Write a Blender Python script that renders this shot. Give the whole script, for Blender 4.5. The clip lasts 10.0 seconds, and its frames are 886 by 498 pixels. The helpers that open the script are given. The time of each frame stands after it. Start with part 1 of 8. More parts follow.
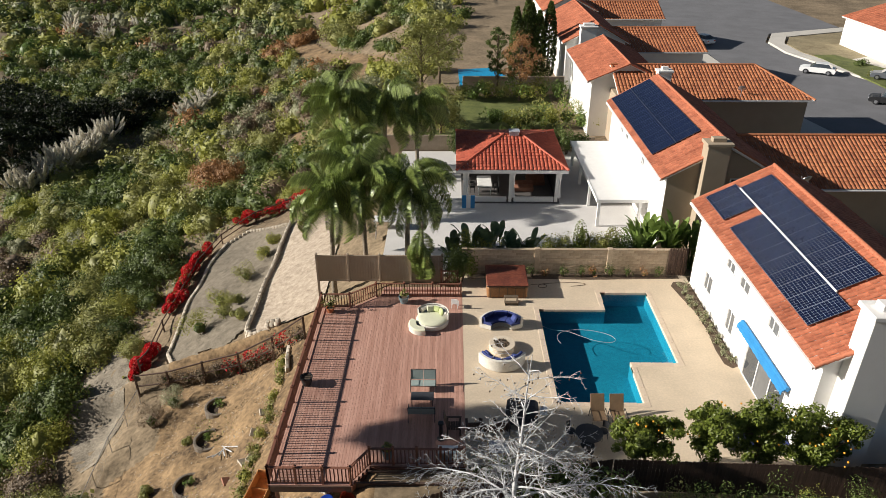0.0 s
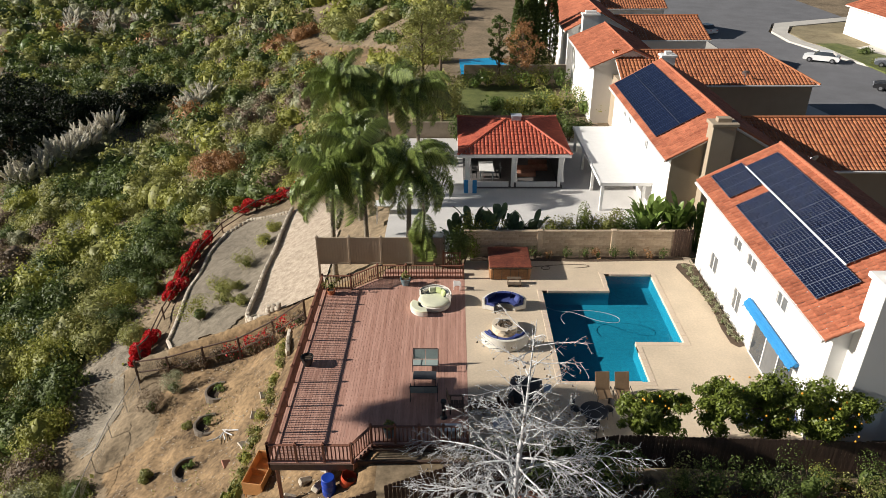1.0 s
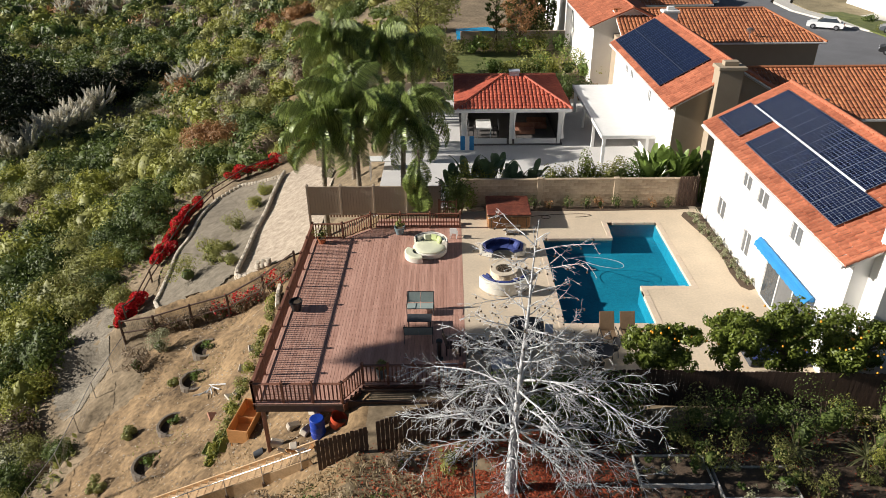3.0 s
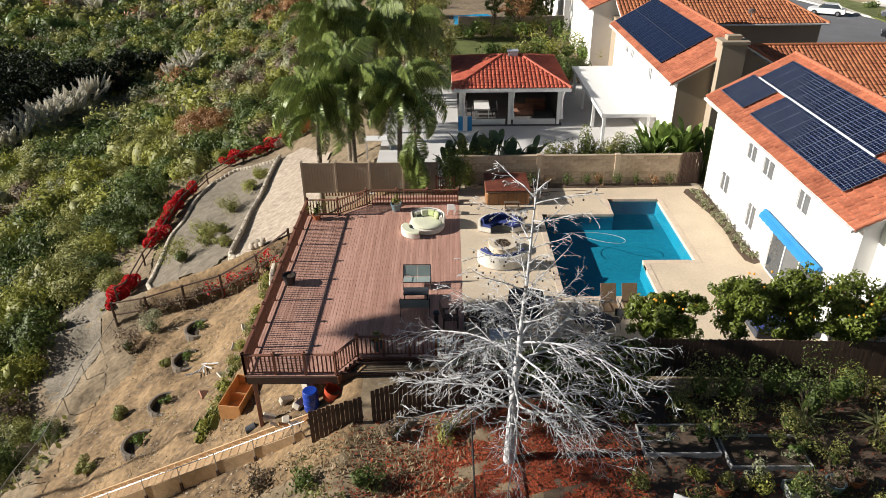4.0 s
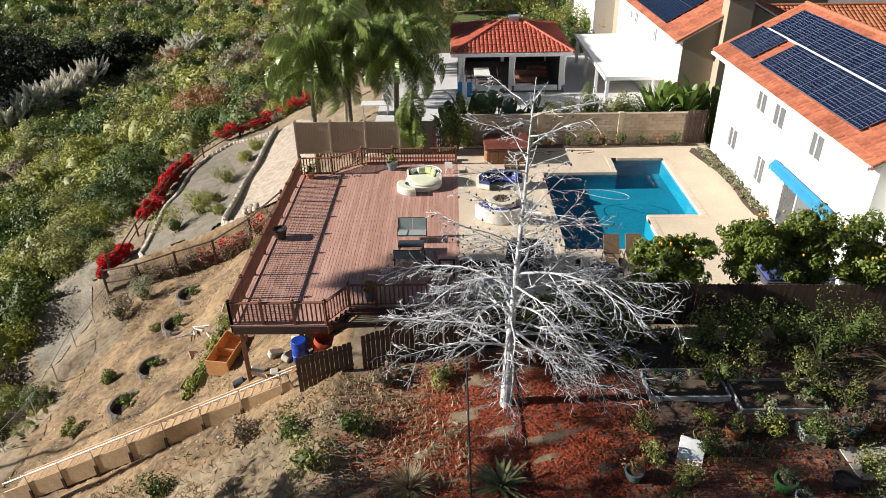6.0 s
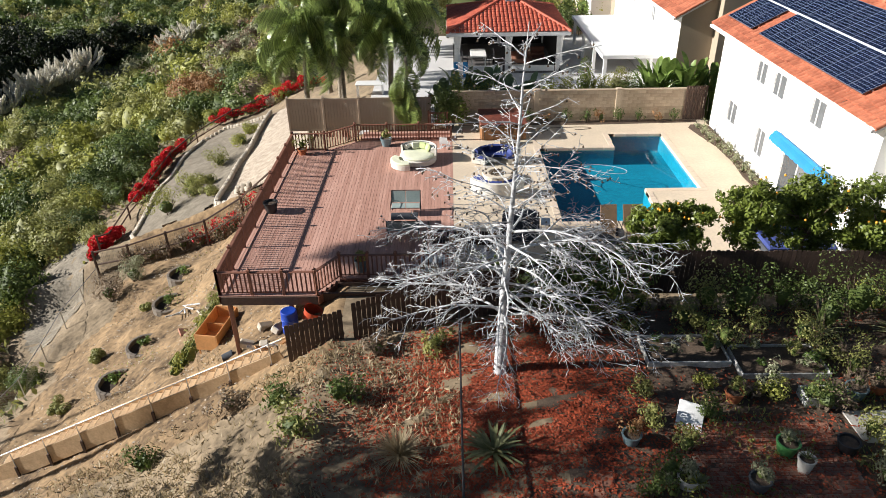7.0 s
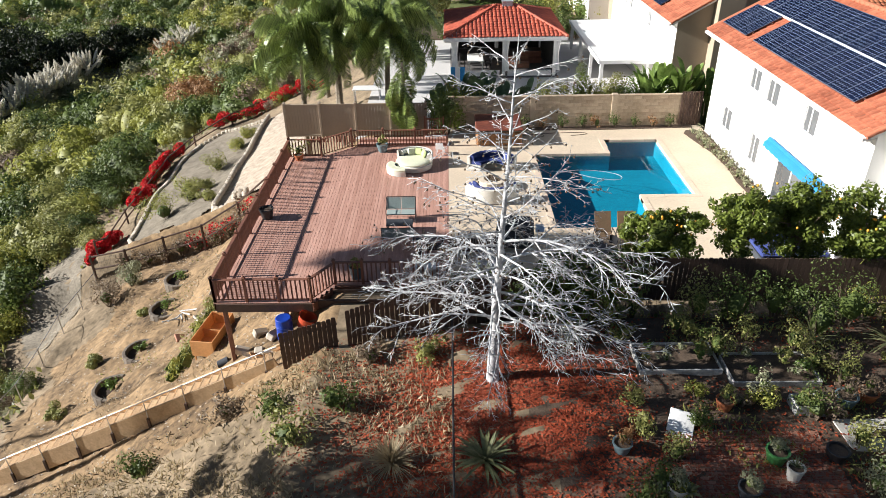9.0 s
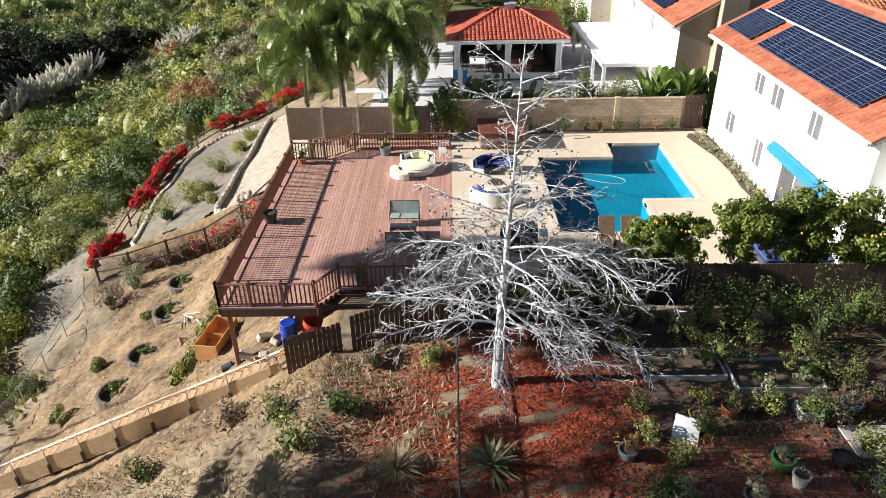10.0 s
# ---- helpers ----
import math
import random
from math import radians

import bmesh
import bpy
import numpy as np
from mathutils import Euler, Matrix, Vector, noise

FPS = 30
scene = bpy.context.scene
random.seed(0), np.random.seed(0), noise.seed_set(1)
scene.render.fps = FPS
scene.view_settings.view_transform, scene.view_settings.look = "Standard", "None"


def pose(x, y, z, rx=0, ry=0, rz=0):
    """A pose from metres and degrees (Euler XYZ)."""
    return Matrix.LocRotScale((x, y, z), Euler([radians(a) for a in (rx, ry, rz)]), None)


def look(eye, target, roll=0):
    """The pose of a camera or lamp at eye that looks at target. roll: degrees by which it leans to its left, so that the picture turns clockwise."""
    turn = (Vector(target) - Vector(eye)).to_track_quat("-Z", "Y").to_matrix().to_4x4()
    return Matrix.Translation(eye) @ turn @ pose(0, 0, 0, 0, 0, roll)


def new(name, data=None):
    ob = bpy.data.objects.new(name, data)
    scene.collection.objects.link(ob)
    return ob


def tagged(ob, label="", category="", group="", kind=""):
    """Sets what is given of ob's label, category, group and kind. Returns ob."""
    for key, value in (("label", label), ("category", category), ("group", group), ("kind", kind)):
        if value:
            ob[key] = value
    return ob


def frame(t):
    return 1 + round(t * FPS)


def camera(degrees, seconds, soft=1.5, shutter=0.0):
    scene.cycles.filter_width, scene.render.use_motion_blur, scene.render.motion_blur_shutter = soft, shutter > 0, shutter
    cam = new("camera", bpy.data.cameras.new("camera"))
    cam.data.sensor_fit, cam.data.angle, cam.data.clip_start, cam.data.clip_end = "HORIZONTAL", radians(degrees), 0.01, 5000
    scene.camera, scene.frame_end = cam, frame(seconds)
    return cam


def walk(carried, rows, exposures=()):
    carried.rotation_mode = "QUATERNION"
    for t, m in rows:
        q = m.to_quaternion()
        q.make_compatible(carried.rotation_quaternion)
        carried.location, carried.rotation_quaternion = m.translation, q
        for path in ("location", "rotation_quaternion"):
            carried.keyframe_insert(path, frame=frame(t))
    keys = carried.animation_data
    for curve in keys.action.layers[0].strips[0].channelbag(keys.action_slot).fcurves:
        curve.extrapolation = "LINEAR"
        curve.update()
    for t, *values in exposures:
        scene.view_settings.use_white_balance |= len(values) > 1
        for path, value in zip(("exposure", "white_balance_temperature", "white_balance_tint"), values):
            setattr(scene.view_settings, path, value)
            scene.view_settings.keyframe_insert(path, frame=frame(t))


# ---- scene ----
cam = camera(65.8, 10.0, soft=0.65)
PATH = [
    (0, (0.136, -1.722, 22.289), (0.113, 0.039, 21.34), -0.1),
    (0.5, (0.11, -1.724, 21.878), (0.084, 0.036, 20.928), -0.2),
    (1, (0.118, -1.774, 21.169), (0.09, -0.016, 20.216), -0.4),
    (1.5, (0.112, -1.751, 20.366), (0.084, 0.005, 19.408), -0.4),
    (2, (0.151, -1.692, 19.581), (0.123, 0.061, 18.618), -0.5),
    (2.5, (0.19, -1.593, 18.843), (0.164, 0.156, 17.874), -0.6),
    (4, (0.277, -1.356, 16.732), (0.258, 0.388, 15.752), -0.7),
    (4.5, (0.273, -1.305, 16.073), (0.249, 0.435, 15.089), -0.8),
    (5, (0.357, -1.272, 15.604), (0.327, 0.467, 14.617), -1.0),
    (5.5, (0.469, -1.248, 15.196), (0.438, 0.49, 14.207), -1.0),
    (7, (0.761, -1.212, 13.408), (0.734, 0.518, 12.404), -1.1),
    (7.5, (0.835, -1.208, 13.333), (0.807, 0.521, 12.329), -1.2),
    (8, (0.933, -1.227, 13.425), (0.906, 0.503, 12.421), -1.2),
    (8.5, (0.994, -1.212, 13.528), (0.967, 0.519, 12.527), -1.2),
    (9, (0.972, -1.203, 13.634), (0.945, 0.529, 12.634), -1.1),
    (9.5, (0.909, -1.18, 13.715), (0.881, 0.553, 12.716), -1.1),
    (10, (0.85, -1.141, 13.769), (0.821, 0.591, 12.771), -1.1),
]
walk(cam, [(t, look(eye, target, roll)) for t, eye, target, roll in PATH], [(0, 0.57, 6420, 10), (2.5, 0.61, 6380, 10), (5, 0.77, 6260, 10), (7, 0.97, 6080, 10), (10, 1.12, 6000, 10)])

# ---- light ----
SUN_ELEV, SUN_AZ = 23.0, 182.0   # azimuth of the sun, degrees from +x towards +y
world = bpy.data.worlds.new("sky")
scene.world = world
world.use_nodes = True
wn = world.node_tree.nodes
sky = wn.new("ShaderNodeTexSky")
sky.sky_type = "NISHITA"
sky.sun_disc = False
sky.sun_elevation = radians(SUN_ELEV)
sky.sun_rotation = radians(90 - SUN_AZ)
sky.air_density, sky.dust_density = 1.0, 0.6
world.node_tree.links.new(sky.outputs[0], wn["Background"].inputs[0])
wn["Background"].inputs[1].default_value = 0.029
sun = new("sun", bpy.data.lights.new("sun", "SUN"))
sun.data.energy, sun.data.angle, sun.data.color = 5.0, radians(0.55), (1.0, 0.935, 0.835)
_d = Vector((math.cos(radians(SUN_ELEV)) * math.cos(radians(SUN_AZ)), math.cos(radians(SUN_ELEV)) * math.sin(radians(SUN_AZ)), math.sin(radians(SUN_ELEV))))
sun.matrix_world = look(_d * 200, (0, 0, 0))


# ---- materials ----
def mat(name, base, rough=0.7, var=0.2, scale=1.2, fine=14.0, bump=0.15, metal=0.0, rnd=0.0, isl=0.0, tint=None, spec=0.5, stretch=None, trans=0.0):
    """A node material: base colour varied by broad and fine noise, by piece (rnd) or by mesh island (isl), towards tint where given."""
    m = bpy.data.materials.new(name)
    m.use_nodes = True
    nt = m.node_tree
    n, l = nt.nodes, nt.links
    b = n["Principled BSDF"]
    tc = n.new("ShaderNodeTexCoord")
    src = tc.outputs["Object"]
    if stretch:
        mp = n.new("ShaderNodeMapping")
        mp.inputs["Scale"].default_value = stretch
        l.new(src, mp.inputs[0])
        src = mp.outputs[0]
    big, small = n.new("ShaderNodeTexNoise"), n.new("ShaderNodeTexNoise")
    for t, s, d in ((big, scale, 5.0), (small, fine, 6.0)):
        t.inputs["Scale"].default_value, t.inputs["Detail"].default_value, t.inputs["Roughness"].default_value = s, d, 0.62
        l.new(src, t.inputs["Vector"])
    add = n.new("ShaderNodeMath")
    add.operation = "ADD"
    l.new(big.outputs[0], add.inputs[0])
    l.new(small.outputs[0], add.inputs[1])
    last = add.outputs[0]
    mr = n.new("ShaderNodeMapRange")
    mr.inputs[1].default_value, mr.inputs[2].default_value = 0.65, 1.35
    l.new(last, mr.inputs[0])
    last = mr.outputs[0]
    for amount, socket in ((rnd, "obj"), (isl, "isl")):
        if amount:
            if socket == "obj":
                r = n.new("ShaderNodeObjectInfo").outputs["Random"]
            else:
                r = n.new("ShaderNodeNewGeometry").outputs["Random Per Island"]
            mx = n.new("ShaderNodeMix")
            mx.inputs[0].default_value = amount
            l.new(last, mx.inputs[2])
            l.new(r, mx.inputs[3])
            last = mx.outputs[0]
    ramp = n.new("ShaderNodeValToRGB")
    lo = [c * (1 - var) for c in base]
    hi = [min(1, c * (1 + var)) for c in base] if tint is None else list(tint)
    ramp.color_ramp.elements[0].color, ramp.color_ramp.elements[1].color = (*lo, 1), (*hi, 1)
    ramp.color_ramp.elements[0].position, ramp.color_ramp.elements[1].position = 0.1, 0.9
    l.new(last, ramp.inputs[0])
    l.new(ramp.outputs[0], b.inputs["Base Color"])
    b.inputs["Roughness"].default_value, b.inputs["Metallic"].default_value = rough, metal
    b.inputs["Specular IOR Level"].default_value = spec
    if trans:
        tr = n.new("ShaderNodeBsdfTranslucent")
        l.new(ramp.outputs[0], tr.inputs[0])
        ms = n.new("ShaderNodeMixShader")
        ms.inputs[0].default_value = trans
        l.new(b.outputs[0], ms.inputs[1])
        l.new(tr.outputs[0], ms.inputs[2])
        l.new(ms.outputs[0], n["Material Output"].inputs[0])
    if bump:
        bp = n.new("ShaderNodeBump")
        bp.inputs["Strength"].default_value, bp.inputs["Distance"].default_value = bump, 0.02
        l.new(small.outputs[0], bp.inputs["Height"])
        l.new(bp.outputs[0], b.inputs["Normal"])
    return m


def leaf(name, base, tint, rough=0.55, trans=0.3):
    return mat(name, base, rough, 0.35, 0.17, 5.0, 0.0, isl=0.24, tint=tint, spec=0.35, trans=trans)


CONCRETE = mat("tan_concrete", (0.60, 0.49, 0.36), 0.85, 0.13, 0.5, 9, 0.2)
COPING = mat("pool_coping", (0.62, 0.50, 0.38), 0.8, 0.12, 1.5, 20, 0.2, rnd=0.3)
PLASTER = mat("pool_plaster", (0.022, 0.225, 0.33), 0.7, 0.15, 0.35, 5, 0.1, tint=(0.038, 0.31, 0.42))
DECK = mat("redwood_deck", (0.44, 0.225, 0.165), 0.6, 0.2, 0.7, 6, 0.25, rnd=0.35, tint=(0.62, 0.365, 0.285), stretch=(6, 0.6, 1))
RAIL = mat("redwood_rail", (0.20, 0.082, 0.05), 0.6, 0.3, 2, 15, 0.25, rnd=0.25)
DARKWOOD = mat("weathered_dark_wood", (0.085, 0.05, 0.035), 0.8, 0.4, 1.5, 12, 0.4, rnd=0.4)
LIGHTWOOD = mat("pine_board", (0.60, 0.30, 0.11), 0.7, 0.2, 2, 12, 0.25, rnd=0.3)
VINYL = mat("tan_vinyl", (0.40, 0.32, 0.24), 0.5, 0.06, 1, 10, 0.05)
BLOCK = mat("tan_block", (0.42, 0.31, 0.21), 0.9, 0.2, 2, 18, 0.4, rnd=0.45, tint=(0.58, 0.46, 0.33))
MORTAR = mat("mortar", (0.36, 0.29, 0.22), 0.95, 0.15, 3, 25, 0.3)
STUCCO = mat("white_stucco", (0.82, 0.80, 0.77), 0.9, 0.05, 0.8, 60, 0.25)
STUCCO2 = mat("tan_stucco", (0.36, 0.29, 0.21), 0.9, 0.08, 0.8, 60, 0.25)
TRIM = mat("white_trim", (0.8, 0.79, 0.77), 0.5, 0.05, 2, 20, 0.05)
TILE = mat("clay_roof_tile", (0.33, 0.088, 0.042), 0.75, 0.35, 0.5, 6, 0.2, isl=0.3, tint=(0.58, 0.20, 0.105))
TILE2 = mat("brown_roof_tile", (0.33, 0.10, 0.045), 0.8, 0.35, 0.6, 6, 0.2, isl=0.4, tint=(0.52, 0.20, 0.085))
TILE3 = mat("red_roof_tile", (0.40, 0.075, 0.045), 0.7, 0.3, 0.6, 6, 0.2, isl=0.3, tint=(0.58, 0.14, 0.075))
PVCELL = mat("solar_cell", (0.006, 0.010, 0.030), 0.16, 0.3, 1, 8, 0.0, isl=0.1, tint=(0.010, 0.018, 0.055), spec=0.25)
PVFRAME = mat("solar_frame", (0.10, 0.11, 0.14), 0.4, 0.1, 2, 10, 0.0, metal=0.5)
STAIRW = mat("pale_stair_timber", (0.50, 0.32, 0.17), 0.8, 0.2, 2, 12, 0.3, rnd=0.3, tint=(0.72, 0.52, 0.31))
WORNW = mat("worn_grey_board", (0.22, 0.21, 0.19), 0.85, 0.3, 3, 14, 0.3, rnd=0.3, tint=(0.66, 0.65, 0.62))
# near-black leaf: the canyon's shade is put into its colour
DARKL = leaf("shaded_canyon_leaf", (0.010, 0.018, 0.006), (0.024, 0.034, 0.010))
PVBACK = mat("solar_backsheet", (0.42, 0.44, 0.49), 0.35, 0.05, 2, 10, 0.0)
ALU = mat("aluminium", (0.6, 0.6, 0.62), 0.35, 0.08, 3, 30, 0.05, metal=0.9)
GLASS = mat("window_glass", (0.05, 0.06, 0.07), 0.08, 0.2, 0.7, 4, 0.0, spec=0.8)
BLINDS = mat("window_blinds", (0.13, 0.135, 0.14), 0.3, 0.15, 0.7, 4, 0.0, spec=0.6)
ASPHALT = mat("asphalt", (0.16, 0.16, 0.17), 0.9, 0.2, 0.3, 20, 0.3)
PAVE = mat("pale_concrete", (0.55, 0.52, 0.47), 0.9, 0.12, 0.4, 12, 0.2)
PATIO2 = mat("grey_patio", (0.62, 0.60, 0.58), 0.85, 0.1, 0.5, 9, 0.15)
GRASS = mat("lawn", (0.09, 0.12, 0.025), 0.9, 0.4, 0.8, 12, 0.6, tint=(0.17, 0.19, 0.05))
GRAVEL = mat("pale_gravel", (0.34, 0.26, 0.19), 0.95, 0.35, 2.5, 14, 1.0, tint=(0.55, 0.46, 0.36))
GRAVEL2 = mat("grey_gravel", (0.15, 0.125, 0.09), 0.95, 0.35, 2.0, 14, 1.0, tint=(0.26, 0.22, 0.165))
STONE = mat("edging_stone", (0.48, 0.41, 0.32), 0.9, 0.25, 3, 18, 0.5, rnd=0.5, tint=(0.68, 0.6, 0.49))
BRICK = mat("brick", (0.27, 0.12, 0.075), 0.9, 0.3, 3, 18, 0.4, rnd=0.6, tint=(0.42, 0.2, 0.13))
WICKER = mat("white_wicker", (0.66, 0.63, 0.56), 0.75, 0.15, 4, 40, 0.5)
LIME = mat("pale_lime_cushion", (0.68, 0.68, 0.50), 0.85, 0.1, 2, 30, 0.2)
LIMED = mat("lime_pillow", (0.46, 0.52, 0.24), 0.85, 0.15, 3, 30, 0.2)
NAVY = mat("navy_cushion", (0.022, 0.035, 0.16), 0.8, 0.25, 2, 25, 0.25, tint=(0.05, 0.075, 0.26))
CREAM = mat("cream_stone", (0.66, 0.56, 0.43), 0.85, 0.15, 3, 25, 0.3, rnd=0.3)
BLACK = mat("dark_metal", (0.02, 0.02, 0.022), 0.45, 0.3, 4, 30, 0.1)
CHAR = mat("charcoal_fabric", (0.045, 0.05, 0.06), 0.85, 0.25, 3, 25, 0.3)
TEALF = mat("grey_green_sling", (0.30, 0.36, 0.34), 0.7, 0.15, 3, 25, 0.15)
TUBW = mat("tub_cabinet", (0.28, 0.13, 0.05), 0.6, 0.25, 1.5, 12, 0.2)
TUBC = mat("tub_cover", (0.12, 0.032, 0.022), 0.5, 0.35, 1.2, 8, 0.2, tint=(0.27, 0.08, 0.045))
BLUE = mat("blue_awning", (0.02, 0.20, 0.46), 0.7, 0.12, 2, 20, 0.1)
BLUEB = mat("blue_plastic", (0.01, 0.045, 0.33), 0.4, 0.15, 2, 20, 0.05)
ORANGE = mat("red_plastic", (0.45, 0.06, 0.02), 0.5, 0.2, 2, 20, 0.1)
TERRA = mat("terracotta", (0.40, 0.13, 0.05), 0.85, 0.2, 4, 20, 0.2)
POTBLUE = mat("blue_grey_glaze", (0.14, 0.20, 0.22), 0.35, 0.25, 4, 20, 0.1)
POTGREEN = mat("green_glaze", (0.06, 0.20, 0.06), 0.35, 0.25, 4, 20, 0.1)
SOIL = mat("garden_soil", (0.10, 0.068, 0.045), 0.95, 0.4, 3, 20, 0.9)
BARKW = mat("pale_bark", (0.34, 0.34, 0.35), 0.85, 0.4, 2.6, 9, 0.6, tint=(0.84, 0.84, 0.84))
BARK = mat("brown_bark", (0.12, 0.085, 0.055), 0.9, 0.4, 3, 15, 0.7)
PALMB = mat("palm_trunk_bark", (0.20, 0.16, 0.115), 0.9, 0.35, 3, 10, 0.6, tint=(0.33, 0.28, 0.21))
PALML = mat("palm_frond", (0.022, 0.050, 0.015), 0.36, 0.4, 0.45, 2.2, 0.0, isl=0.6, tint=(0.40, 0.50, 0.13), spec=0.5, trans=0.12)
CITL = leaf("citrus_leaf", (0.034, 0.062, 0.012), (0.29, 0.35, 0.06), 0.4)
BANL = leaf("banana_leaf", (0.06, 0.12, 0.022), (0.26, 0.36, 0.085), 0.4)
BUSH = [leaf("chaparral_leaf", (0.165, 0.170, 0.048), (0.46, 0.46, 0.14)),
        leaf("sage_leaf", (0.21, 0.215, 0.12), (0.46, 0.465, 0.28)),
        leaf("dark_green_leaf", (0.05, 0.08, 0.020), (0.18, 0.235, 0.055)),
        leaf("yellow_green_leaf", (0.20, 0.218, 0.038), (0.52, 0.52, 0.115)),
        leaf("rust_leaf", (0.24, 0.12, 0.05), (0.56, 0.31, 0.13)),
        leaf("dry_brush", (0.15, 0.11, 0.075), (0.36, 0.27, 0.18))]
RED = leaf("bougainvillea_bract", (0.62, 0.012, 0.022), (0.95, 0.055, 0.06))
PLUME = leaf("pampas_plume", (0.78, 0.72, 0.60), (0.93, 0.90, 0.80), trans=0.5)
DRYL = leaf("dry_grass", (0.30, 0.23, 0.13), (0.55, 0.45, 0.28))
LITTER = leaf("fallen_leaf", (0.17, 0.030, 0.014), (0.50, 0.105, 0.04), 0.7, 0.05)
FRUIT = mat("orange_fruit", (0.65, 0.25, 0.02), 0.5, 0.2, 3, 15, 0.1, isl=0.5, tint=(0.85, 0.42, 0.03))


def water_material():
    """Clear water: light passes tinted, the surface mirrors by Fresnel."""
    m = bpy.data.materials.new("pool_water")
    m.use_nodes = True
    n, l = m.node_tree.nodes, m.node_tree.links
    n.remove(n["Principled BSDF"])
    tr, gl, fr, mx = n.new("ShaderNodeBsdfTransparent"), n.new("ShaderNodeBsdfGlossy"), n.new("ShaderNodeFresnel"), n.new("ShaderNodeMixShader")
    tr.inputs[0].default_value = (0.30, 0.86, 0.95, 1)
    gl.inputs["Roughness"].default_value = 0.03
    fr.inputs[0].default_value = 1.33
    t = n.new("ShaderNodeTexNoise")
    t.inputs["Scale"].default_value, t.inputs["Detail"].default_value = 1.6, 3.0
    bp = n.new("ShaderNodeBump")
    bp.inputs["Strength"].default_value, bp.inputs["Distance"].default_value = 0.15, 0.05
    l.new(t.outputs[0], bp.inputs["Height"])
    l.new(bp.outputs[0], gl.inputs["Normal"])
    l.new(fr.outputs[0], mx.inputs[0])
    l.new(tr.outputs[0], mx.inputs[1])
    l.new(gl.outputs[0], mx.inputs[2])
    l.new(mx.outputs[0], n["Material Output"].inputs[0])
    return m


WATER = water_material()


def ground_material():
    """Bare tan earth, trodden pale paths and dry brushy soil."""
    m = mat("hillside_earth", (0.14, 0.10, 0.055), 0.95, 0.4, 0.22, 3.0, 1.0, tint=(0.32, 0.24, 0.15))
    return m


EARTH = ground_material()
DIRT = mat("bare_tan_dirt", (0.075, 0.042, 0.017), 0.95, 0.45, 0.42, 3.6, 1.0, tint=(0.34, 0.225, 0.115))
PALEPATH = mat("pale_trodden_path", (0.13, 0.108, 0.078), 0.95, 0.35, 0.8, 7.0, 1.0, tint=(0.32, 0.275, 0.21))


